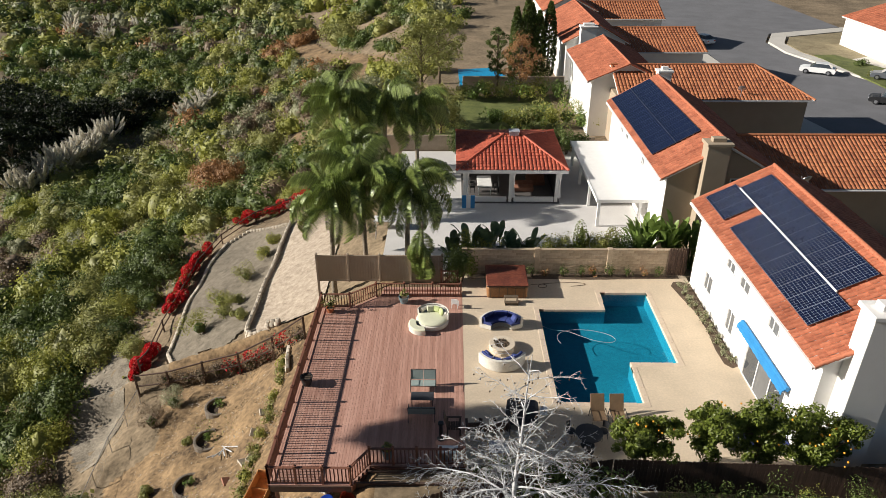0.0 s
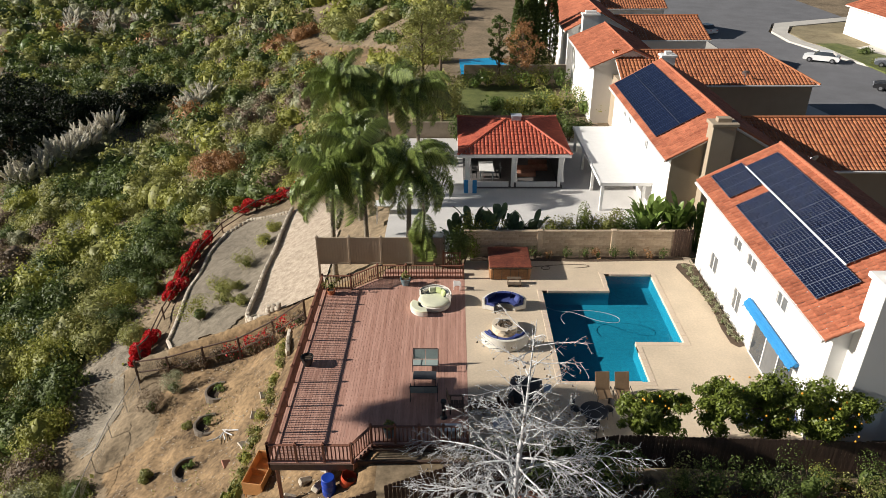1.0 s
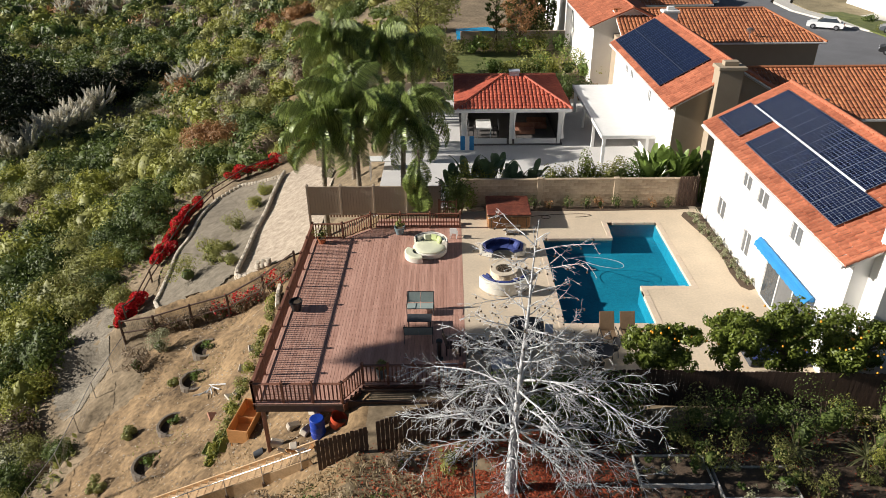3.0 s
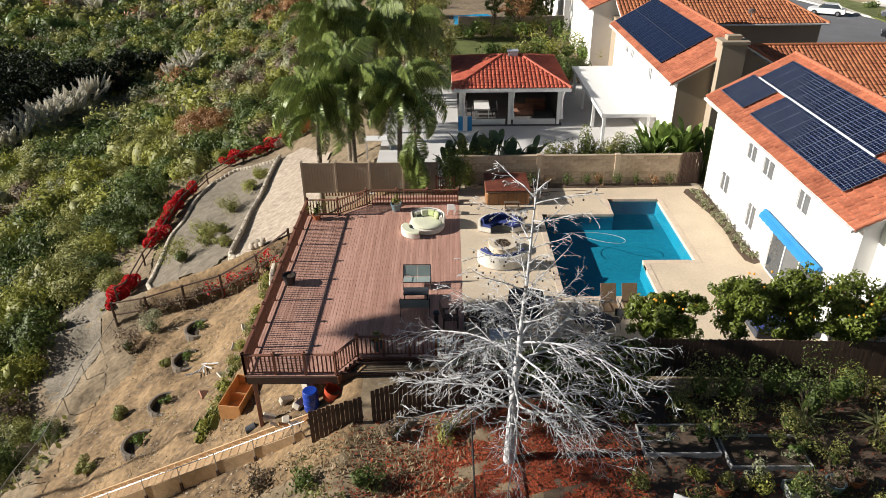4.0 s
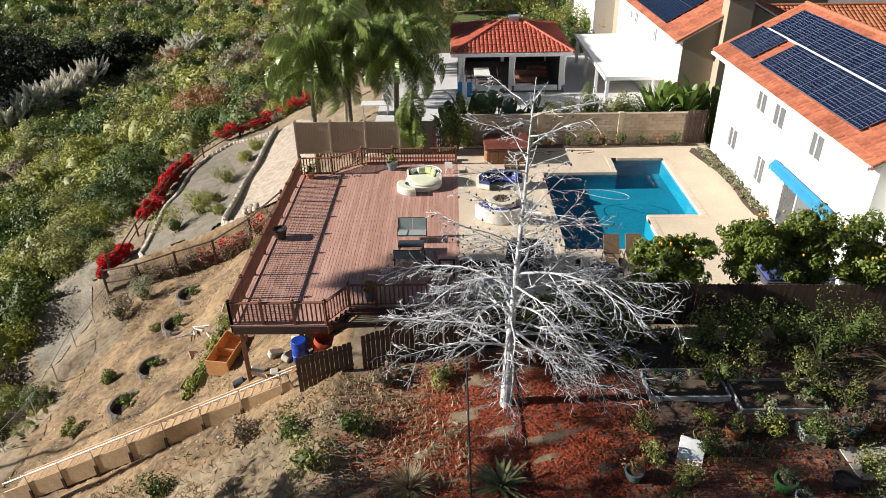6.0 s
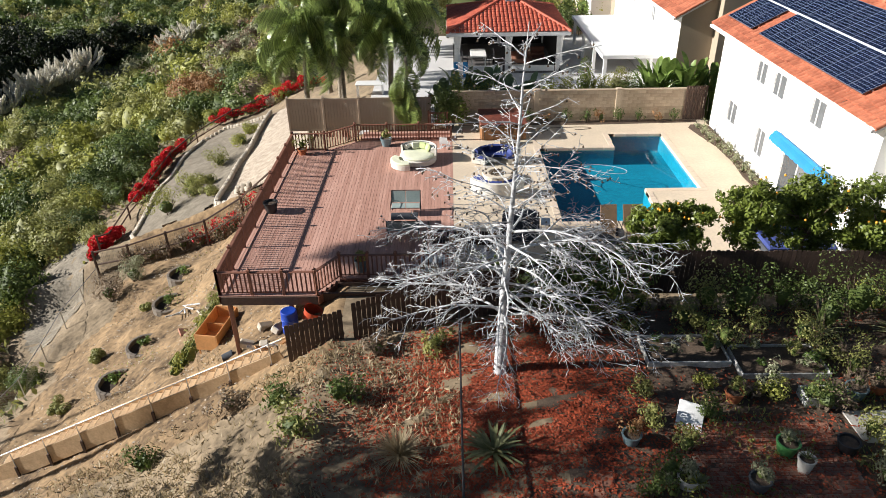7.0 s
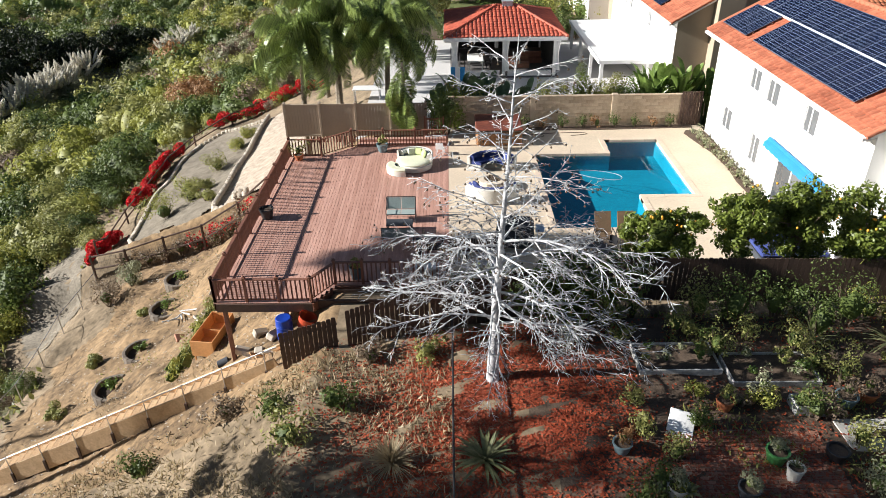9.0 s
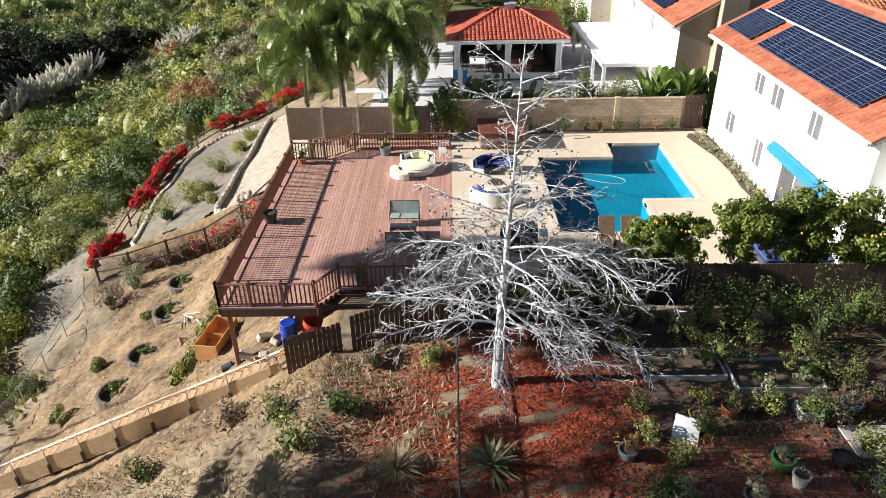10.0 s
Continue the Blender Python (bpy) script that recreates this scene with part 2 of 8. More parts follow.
# ---- shapes ----
class Shape:
    """Collects vertices and faces of one mesh."""

    def __init__(self):
        self.v, self.f = [], []

    def add(self, verts, faces):
        o = len(self.v)
        self.v += [tuple(p) for p in verts]
        self.f += [tuple(i + o for i in q) for q in faces]
        return self

    def box(self, x0, x1, y0, y1, z0, z1, b=0.0, m=None):
        """A box, its edges chamfered by b, moved by the matrix m."""
        c = Vector(((x0 + x1) / 2, (y0 + y1) / 2, (z0 + z1) / 2))
        h = Vector((abs(x1 - x0) / 2, abs(y1 - y0) / 2, abs(z1 - z0) / 2))
        if b <= 0:
            vs = [c + Vector((sx * h.x, sy * h.y, sz * h.z)) for sz in (-1, 1) for sx, sy in ((-1, -1), (1, -1), (1, 1), (-1, 1))]
            fs = [(3, 2, 1, 0), (4, 5, 6, 7), (0, 1, 5, 4), (1, 2, 6, 5), (2, 3, 7, 6), (3, 0, 4, 7)]
        else:
            b = min(b, h.x * 0.9, h.y * 0.9, h.z * 0.9)
            vs, fs = [], []
            for sx in (-1, 1):
                for sy in (-1, 1):
                    for sz in (-1, 1):
                        for a in range(3):
                            k = [h.x - b, h.y - b, h.z - b]
                            k[a] += b
                            vs.append(c + Vector((sx * k[0], sy * k[1], sz * k[2])))
            i = lambda sx, sy, sz, a: ((sx > 0) * 4 + (sy > 0) * 2 + (sz > 0)) * 3 + a
            for s in (-1, 1):
                q = [(-1, -1), (1, -1), (1, 1), (-1, 1)][::s]
                fs.append(tuple(i(s, u, w, 0) for u, w in q))
                fs.append(tuple(i(w, s, u, 1) for u, w in q))
                fs.append(tuple(i(u, w, s, 2) for u, w in q))
            for s in (-1, 1):
                for t in (-1, 1):
                    for q in ((i(s, t, -1, 0), i(s, t, 1, 0), i(s, t, 1, 1), i(s, t, -1, 1)), (i(s, -1, t, 0), i(s, 1, t, 0), i(s, 1, t, 2), i(s, -1, t, 2)), (i(-1, s, t, 1), i(1, s, t, 1), i(1, s, t, 2), i(-1, s, t, 2))):
                        fs.append(q)
            for sx in (-1, 1):
                for sy in (-1, 1):
                    for sz in (-1, 1):
                        fs.append(tuple(i(sx, sy, sz, a) for a in range(3)))
        if m is not None:
            vs = [m @ p for p in vs]
        return self.add(vs, fs)

    def prism(self, poly, z0, z1):
        n = len(poly)
        vs = [(x, y, z0) for x, y in poly] + [(x, y, z1) for x, y in poly]
        return self.add(vs, [tuple(range(n))[::-1], tuple(range(n, 2 * n))] + [(k, (k + 1) % n, n + (k + 1) % n, n + k) for k in range(n)])

    def slab(self, pts, thick):
        """A plate of that thickness under a planar polygon."""
        n = len(pts)
        p = [Vector(q) for q in pts]
        nor = (p[1] - p[0]).cross(p[2] - p[0]).normalized()
        if nor.z < 0:
            p.reverse()
            nor = -nor
        vs = [q - nor * thick for q in p] + p
        return self.add(vs, [tuple(range(n))[::-1], tuple(range(n, 2 * n))] + [(k, (k + 1) % n, n + (k + 1) % n, n + k) for k in range(n)])

    def tube(self, pts, radii, n=7, caps=True):
        """A round tube along points; radii is one number or one for each point."""
        pts = [Vector(p) for p in pts]
        if not isinstance(radii, (list, tuple)):
            radii = [radii] * len(pts)
        o = len(self.v)
        up = Vector((0.31, 0.17, 0.93))
        for k, p in enumerate(pts):
            d = (pts[min(k + 1, len(pts) - 1)] - pts[max(k - 1, 0)]).normalized()
            a = d.cross(up)
            if a.length < 0.05:
                a = d.cross(Vector((1, 0, 0)))
            a.normalize()
            c = d.cross(a)
            for j in range(n):
                w = 2 * math.pi * j / n
                self.v.append(tuple(p + (a * math.cos(w) + c * math.sin(w)) * radii[k]))
        for k in range(len(pts) - 1):
            for j in range(n):
                self.f.append((o + k * n + j, o + k * n + (j + 1) % n, o + (k + 1) * n + (j + 1) % n, o + (k + 1) * n + j))
        if caps:
            self.f.append(tuple(o + j for j in range(n))[::-1])
            self.f.append(tuple(o + (len(pts) - 1) * n + j for j in range(n)))
        return self

    def lathe(self, profile, c=(0, 0, 0), n=20, a0=0.0, a1=360.0):
        """Turns (radius, height) points round the upright axis at c."""
        full = a1 - a0 >= 359.9
        cols = n if full else n + 1
        o = len(self.v)
        for j in range(cols):
            w = radians(a0 + (a1 - a0) * j / n)
            for r, z in profile:
                self.v.append((c[0] + r * math.cos(w), c[1] + r * math.sin(w), c[2] + z))
        m = len(profile)
        for j in range(n):
            for k in range(m - 1):
                a, b2 = o + j * m + k, o + ((j + 1) % cols) * m + k
                self.f.append((a, b2, b2 + 1, a + 1))
        if not full:
            self.f.append(tuple(o + k for k in range(m)))
            self.f.append(tuple(o + n * m + k for k in range(m))[::-1])
        return self

    def blob(self, c, r, rough=0.15, seed=0, n=10, m=6):
        """A lumpy closed ellipsoid."""
        o = len(self.v)
        rng = random.Random(seed)
        off = Vector((rng.random() * 50, rng.random() * 50, rng.random() * 50))
        rr = r if isinstance(r, (tuple, list)) else (r, r, r)
        for i in range(m + 1):
            th = math.pi * i / m
            for j in range(n):
                ph = 2 * math.pi * j / n
                d = Vector((math.sin(th) * math.cos(ph), math.sin(th) * math.sin(ph), math.cos(th)))
                k = 1 + rough * 2 * (noise.noise(d * 1.6 + off))
                self.v.append((c[0] + d.x * rr[0] * k, c[1] + d.y * rr[1] * k, c[2] + d.z * rr[2] * k))
        for i in range(m):
            for j in range(n):
                self.f.append((o + i * n + j, o + (i + 1) * n + j, o + (i + 1) * n + (j + 1) % n, o + i * n + (j + 1) % n))
        return self

    def mesh(self, name, smooth=35.0):
        me = bpy.data.meshes.new(name)
        me.from_pydata(self.v, [], self.f)
        me.update()
        bm = bmesh.new()
        bm.from_mesh(me)
        bmesh.ops.recalc_face_normals(bm, faces=bm.faces)
        bm.to_mesh(me)
        bm.free()
        if smooth:
            me.polygons.foreach_set("use_smooth", [True] * len(me.polygons))
            me.set_sharp_from_angle(angle=radians(smooth))
        return me


def part(name, shape, material, parent=None, label="", smooth=35.0, at=None):
    """Links a shape (or a mesh already made) as one mesh object under its thing."""
    me = shape.mesh(name, smooth) if isinstance(shape, Shape) else shape
    if material is not None and not me.materials:
        me.materials.append(material)
    ob = new(name, me)
    if parent is not None:
        ob.parent = parent
    if at is not None:
        ob.matrix_basis = at
    if label:
        ob["label"] = label
    return ob


def thing(name, at, label, category, group="", kind=""):
    ob = new(name)
    ob.empty_display_size = 0.2
    ob.matrix_basis = at if isinstance(at, Matrix) else Matrix.Translation(at)
    return tagged(ob, label, category, group, kind)


def quads(name, verts, material, count=4):
    """A mesh of loose quads (or triangles) from an array of corners."""
    v = np.asarray(verts, dtype=np.float32).reshape(-1, 3)
    nf = len(v) // count
    me = bpy.data.meshes.new(name)
    me.vertices.add(len(v))
    me.vertices.foreach_set("co", v.ravel())
    me.loops.add(len(v))
    me.loops.foreach_set("vertex_index", np.arange(len(v), dtype=np.int32))
    me.polygons.add(nf)
    me.polygons.foreach_set("loop_start", np.arange(0, len(v), count, dtype=np.int32))
    me.polygons.foreach_set("loop_total", np.full(nf, count, dtype=np.int32))
    me.update(calc_edges=True)
    me.validate()
    if material is not None:
        me.materials.append(material)
    return me


def leaves_at(points, size, rng, narrow=0.55, out=None, droop=0.0):
    """Corners of one folded-flat leaf at each point, turned at random, leaning outwards along out."""
    p = np.asarray(points, dtype=float)
    n = len(p)
    a = rng.normal(size=(n, 3))
    if out is not None:
        a = a * 0.75 + np.asarray(out)
    a[:, 2] -= droop
    a /= np.linalg.norm(a, axis=1, keepdims=True) + 1e-9
    b = np.cross(a, rng.normal(size=(n, 3)))
    b /= np.linalg.norm(b, axis=1, keepdims=True) + 1e-9
    s = size * (0.6 + 0.8 * rng.random((n, 1)))
    a, b = a * s, b * s * narrow
    return np.stack((p - a * 0.5, p + b * 0.5, p + a * 0.5, p - b * 0.5), axis=1)


def facing_leaves(points, way, size, rng, narrow=0.6, jitter=0.42):
    """Leaves laid like shingles over a crown: each one's face looks along way, more or less."""
    p, n = np.asarray(points, dtype=float), np.asarray(way, dtype=float)
    n = n + rng.normal(size=n.shape) * jitter
    n /= np.linalg.norm(n, axis=1, keepdims=True) + 1e-9
    a = np.cross(n, rng.normal(size=n.shape))
    a /= np.linalg.norm(a, axis=1, keepdims=True) + 1e-9
    b = np.cross(n, a)
    s = size * (0.6 + 0.8 * rng.random((len(p), 1)))
    a, b = a * s, b * s * narrow
    return np.stack((p - a * 0.5, p + b * 0.5, p + a * 0.5, p - b * 0.5), axis=1)


def bush_points(rng, n, radii, lumps=7, fill=0.35):
    """Points over a crown of several overlapping lumps, and outward ways from its middle."""
    c = rng.normal(size=(lumps, 3)) * 0.42
    c[:, 2] = np.abs(c[:, 2]) * 0.9 - 0.1
    r = 0.38 + 0.34 * rng.random(lumps)
    k = rng.integers(0, lumps, n)
    d = rng.normal(size=(n, 3))
    d /= np.linalg.norm(d, axis=1, keepdims=True)
    q = c[k] + d * (r[k] * (1 - fill * rng.random(n) ** 2))[:, None]
    q[:, 2] = np.maximum(q[:, 2], -0.75 + 0.1 * rng.random(n))
    return q * np.asarray(radii), d


# ---- the lie of the land ----
def lot(y):
    return np.where(y < 17.2, -0.16, np.where(y < 36.7, -0.16, np.where(y < 62, -0.85, np.where(y < 84, -1.0, -1.3))))


def ground(x, y):
    """Height of the ground: level house lots, a canyon slope falling towards -x, a street beyond the houses."""
    x, y = np.asarray(x, dtype=float), np.asarray(y, dtype=float)
    k = np.where(y < 26, 0.66, np.where(y > 34, 0.54, 0.66 - 0.12 * (y - 26) / 8))
    d = np.maximum(0, -3.3 - x)
    z = lot(y) + np.where(y < 17.2, 0.6 * np.clip((x + 2) / 5, 0, 1), 0) - 24 * (1 - np.exp(-k * d / 24))
    # the bare garden slope lies below the gravel terraces, and drops again beyond the wire fence
    z = z - (0.2 + 1.0 * np.clip((y - 18) / 12, 0, 1)) * np.clip((-8.5 - x) / 4.5, 0, 1) * np.clip((36.2 - y) / 1.0, 0, 1) * (y > 10)
    z = z - 0.5 * np.clip((y - 32) / 2, 0, 1) * np.clip((-8.5 - x) / 3, 0, 1) * np.clip((36.2 - y) / 1.0, 0, 1)
    z = z - 1.0 * np.clip((-21.6 - x) / 2.5, 0, 1) * np.clip((44 - y) / 7, 0, 1) * np.clip((y - 12) / 6, 0, 1)
    z = z + 0.2 * np.maximum(0, -95 - x) ** 0.9 + 0.035 * np.maximum(0, y - 150) * (x < 10)
    z = z + np.where(d > 3, 0.25 * np.sin(x * 0.71 + 1.3 * np.sin(y * 0.33)) * np.cos(y * 0.47) * np.minimum(1, (d - 3) / 12), 0)
    z = np.where(x > 35.0, -1.75, z)
    return np.where((x > 4.7) & (x < 12.7) & (y > 23.4) & (y < 34.7), -2.7, z)


def gz(x, y):
    return float(ground(x, y))


# ---- large structure ----
def build_ground():
    xs = np.concatenate((np.arange(-900, -130, 70), np.arange(-130, -45, 2.5), np.arange(-45, -24, 0.5), np.arange(-24, -3, 0.25), np.arange(-3, 38, 0.5), np.arange(38, 130, 4), np.arange(130, 950, 80)))
    ys = np.concatenate((np.arange(-160, 0, 10), np.arange(0, 10, 0.5), np.arange(10, 37, 0.25), np.arange(37, 75, 0.5), np.arange(75, 270, 3), np.arange(270, 1500, 80)))
    gx, gy = np.meshgrid(xs, ys)
    z = ground(gx, gy)
    rng = np.random.default_rng(5)
    z = z + rng.normal(size=z.shape) * np.where((gx < -4) | (gy < 17), 0.035, 0.0)
    furrow = 0.07 * np.sin(3.0 * (gx * 0.62 + gy * 0.5) + 1.7 * np.sin(gy * 0.55) + np.sin(gx * 1.1)) + 0.05 * np.sin(gx * 2.3 - gy * 1.4 + 2.0 * np.sin(gx * 0.4))
    z = z + furrow * ((gx < -8.4) & (gx > -21.5) & (gy > 18.6) & (gy < 35))
    nx = len(xs)
    v = np.stack((gx, gy, z), axis=-1).reshape(-1, 3)
    i = np.arange(len(ys) - 1)[:, None] * nx + np.arange(nx - 1)[None, :]
    f = np.stack((i, i + 1, i + nx + 1, i + nx), axis=-1).reshape(-1, 4)
    me = bpy.data.meshes.new("ground")
    me.from_pydata(v.tolist(), [], f.tolist())
    me.materials.append(EARTH)
    me.materials.append(DIRT)
    me.materials.append(SOIL)
    me.materials.append(GRASS)
    cx, cy = v[f, 0].mean(axis=1), v[f, 1].mean(axis=1)
    wob = 0.8 * np.sin(cx * 0.9 + cy * 0.4) + 0.6 * np.sin(cy * 1.3)
    idx = np.where((cx > -19.5 + wob) & (cx < -3) & (cy > 15) & (cy < 36.5), 1, 0)
    idx = np.where((cy < 17) & (cx > 2.5 + wob) & (cx < 40), 2, idx)
    idx = np.where((cy > 66) & (cy < 82.5) & (cx > -2 + wob) & (cx < 12), 3, idx)
    me.polygons.foreach_set("material_index", idx.astype(np.int32))
    me.polygons.foreach_set("use_smooth", [True] * len(me.polygons))
    ob = new("ground", me)
    return tagged(ob, "dry tan canyon hillside with level house lots", "ground", kind="structure")


build_ground()

POOL = [(5.3, 32.2), (9.25, 32.2), (9.25, 34.1), (12.1, 34.1), (12.1, 27.15), (9.55, 27.15), (9.55, 24.0), (5.35, 24.0)]


def build_patio():
    ring = [(0.82, 19.7), (15.1, 19.7), (15.1, 36.2), (0.82, 36.2), (0.82, 32.2)] + POOL + [POOL[0], (0.82, 32.2)]
    n = len(ring)
    me = bpy.data.meshes.new("patio")
    me.from_pydata([(x, y, 0.0) for x, y in ring] + [(x, y, -0.2) for x, y in ring], [], [tuple(range(n))] + [(k, n + k, n + (k + 1) % n, (k + 1) % n) for k in range(n) if k not in (4, n - 2)])
    me.materials.append(CONCRETE)
    return tagged(part("patio", me, None), "smooth tan concrete pool patio", "patio", kind="structure")


PATIO = build_patio()


def build_pool():
    p = thing("swimming_pool", (0, 0, 0), "turquoise L-stepped swimming pool set in a tan patio", "swimming pool")
    s = Shape()
    n = len(POOL)
    for k in range(n):
        (xa, ya), (xb, yb) = POOL[k], POOL[(k + 1) % n]
        s.add([(xa, ya, -0.19), (xb, yb, -0.19), (xb, yb, -1.0), (xa, ya, -1.0)], [(0, 1, 2, 3)])
    s.add([(x, y, -1.0) for x, y in POOL], [tuple(range(n))])
    part("basin", s, PLASTER, p, smooth=0)
    wm = bpy.data.meshes.new("water")
    wm.from_pydata([(x, y, -0.13) for x, y in POOL[::-1]], [], [tuple(range(n))])
    wm.materials.append(WATER)
    wo = part("water", wm, None, p, "clear blue pool water")
    wo.visible_shadow = False
    # coping stones, each a rounded slab a little proud of the patio
    for k in range(n):
        a, b = Vector((*POOL[k], 0)), Vector((*POOL[(k + 1) % n], 0))
        d = (b - a)
        ln = d.length
        e = d.normalized()
        a = a + e * (0.275 if k in (1, 5) else -0.265)
        d = b - a
        ln = d.length
        m = max(2, round(ln / 0.62))
        ang = math.atan2(d.y, d.x)
        for j in range(m):
            q = Shape().box(0.005, ln / m - 0.005, -0.04 if j else 0.0, 0.26, -0.17, 0.016, 0.014)
            part("coping_stone", q, COPING, p, at=Matrix.Translation(a + d * j / m) @ Matrix.Rotation(ang, 4, "Z"))
    return p


build_pool()


# ---- roofs and houses ----
def tiles_on(a, b, c, d, along=0.30, down=0.36, seed=1):
    """Rows of half-round clay tiles over the roof slope a-b (eave), d-c (ridge); returns corner quads. Keeps inside the outline."""
    a, b, c, d = (np.array(p, dtype=float) for p in (a, b, c, d))
    rng = np.random.default_rng(seed)
    eave, up = b - a, (d + c) / 2 - (a + b) / 2
    le = np.linalg.norm(eave)
    e = eave / le
    up = up - e * (up @ e)
    lu = np.linalg.norm(up)
    u = up / lu
    nor = np.cross(e, u)
    if nor[2] < 0:
        nor = -nor
    da, db = (d - a) @ e, (c - a) @ e
    out = []
    rows, cols = int(lu / down), int(le / along)
    for r in range(rows):
        s0, s1 = r * lu / rows, (r + 1) * lu / rows + 0.05
        f = (s0 + s1) / 2 / lu
        lo, hi = da * f, le + (db - le) * f
        for k in range(cols):
            t = (k + 0.5) * le / cols
            if t < lo + 0.05 or t > hi - 0.05:
                continue
            w = le / cols * 0.5
            jit = rng.normal() * 0.006
            prof = [(-w, 0.0), (-w * 0.55, 0.055), (w * 0.05, 0.07), (w * 0.6, 0.045), (w, 0.0)]
            lift0, lift1 = 0.045 + jit, 0.012 + jit
            p0 = [a + e * (t + x) + u * s0 + nor * (h + lift0) for x, h in prof]
            p1 = [a + e * (t + x * 0.92) + u * s1 + nor * (h * 0.85 + lift1) for x, h in prof]
            out.append((p0, p1))
    v, fc = [], []
    for p0, p1 in out:
        o = len(v)
        v += p0 + p1
        for j in range(4):
            fc.append((o + j, o + j + 1, o + 6 + j, o + 5 + j))
        fc.append((o + 4, o + 3, o + 2, o + 1, o))
    return v, fc


def tile_mesh(name, slopes, material, along=0.30, down=0.36):
    s = Shape()
    for k, q in enumerate(slopes):
        v, f = tiles_on(*q, along, down, k + 3)
        o = len(s.v)
        s.v += [tuple(p) for p in v]
        s.f += [tuple(i + o for i in g) for g in f]
    me = bpy.data.meshes.new(name)
    me.from_pydata(s.v, [], s.f)
    me.materials.append(material)
    return me


def ridge_caps(name, p0, p1, material, parent, r=0.13, step=0.38):
    """A row of separate overlapping half-round caps, sharing one mesh."""
    a, b = Vector(p0), Vector(p1)
    n = max(2, int((b - a).length / step))
    ln = (b - a).length / n
    me = Shape().tube([(0, 0, 0), (ln * 1.12, 0, 0.012)], [r, r * 0.84], 8).mesh(name, 50)
    me.materials.append(material)
    q = (b - a).to_track_quat("X", "Z").to_matrix().to_4x4()
    for k in range(n):
        part(name, me, None, parent, at=Matrix.Translation(a.lerp(b, k / n)) @ q)


def window(parent, wall, y0, y1, z0, z1, x, panes=2, glass=None, axis="x", face=-1):
    """A framed window on a wall of constant x (or y), its glass set back in the frame."""
    w = part("window", Shape(), None, parent)
    me = Shape()
    g = glass or BLINDS
    t = 0.06
    depth = 0.05

    def bx(s, a0, a1, c0, c1, d0, d1):
        if axis == "x":
            s.box(x + min(face * d0, face * d1), x + max(face * d0, face * d1), a0, a1, c0, c1)
        else:
            s.box(a0, a1, x + min(face * d0, face * d1), x + max(face * d0, face * d1), c0, c1)
    for s_ in ((y0 - t, y1 + t, z0 - t, z0), (y0 - t, y1 + t, z1, z1 + t), (y0 - t, y0, z0, z1), (y1, y1 + t, z0, z1)):
        bx(me, *s_, 0.0, depth)
    for k in range(1, panes):
        yy = y0 + (y1 - y0) * k / panes
        bx(me, yy - t * 0.7, yy + t * 0.7, z0, z1, 0.0, depth)
    part("frame", me, TRIM, w)
    for k in range(panes):
        gs = Shape()
        ya, yb = y0 + (y1 - y0) * k / panes + t * 0.7, y0 + (y1 - y0) * (k + 1) / panes - t * 0.7
        bx(gs, ya, yb, z0, z1, 0.004, 0.016)
        part("pane", gs, g if k % 2 == 0 else BLINDS, w)
    return w


def solar_meshes():
    """One module, 1.0 by 1.8 m, lying flat: frame with white backsheet, and its sixty dark cells."""
    f = Shape().box(0, 1.0, 0, 1.8, 0.0, 0.035)
    bs = Shape().box(0.012, 0.988, 0.012, 1.788, 0.030, 0.0372)
    c = []
    cw, cl = 0.968 / 6, 1.768 / 11
    for i in range(6):
        for j in range(11):
            x0, y0, g, k = 0.016 + i * cw + 0.004, 0.016 + j * cl + 0.004, 0.0, 0.015
            x1, y1 = x0 + cw - 0.008, y0 + cl - 0.008
            c += [(x0 + k, y0, 0.039), (x1 - k, y0, 0.039), (x1, y0 + k, 0.039), (x1, y1 - k, 0.039), (x1 - k, y1, 0.039), (x0 + k, y1, 0.039), (x0, y1 - k, 0.039), (x0, y0 + k, 0.039)]
    fm = f.mesh("module_frame", 0)
    fm.materials.append(PVFRAME)
    bm_ = bs.mesh("backsheet", 0)
    bm_.materials.append(mat("module_backsheet", (0.24, 0.26, 0.31), 0.35, 0.05, 2, 10, 0.0))
    cm = quads("cell_sheet", c, PVCELL, 8)
    return fm, bm_, cm


PV_FRAME, PV_BACK, PV_CELLS = solar_meshes()
PV_DARK = PV_BACK.copy()
PV_DARK.materials.clear()
PV_DARK.materials.append(mat("dark_backsheet", (0.035, 0.045, 0.07), 0.35, 0.1, 2, 10, 0.0))


def solar_array(label, at, cols, rows, gap=0.015, back=None):
    """A grid of modules on a sloping roof; at maps x along the roof, y up it."""
    t = thing("solar_array", at, label, "solar panel", "solar arrays")
    for i in range(cols):
        for j in range(rows):
            m = part("solar_module", PV_FRAME, None, t, at=pose(i * (1.0 + gap), j * (1.8 + gap), 0.16))
            part("backsheet", back or PV_BACK, None, m)
            part("cell_sheet", PV_CELLS, None, m)
    r = Shape()
    for j in range(rows):
        for o in (0.35, 1.25):
            r.box(0, cols * (1 + gap), j * (1.8 + gap) + o - 0.02, j * (1.8 + gap) + o + 0.02, 0.09, 0.15)
    part("mounting_rail", r, ALU, t)
    return t


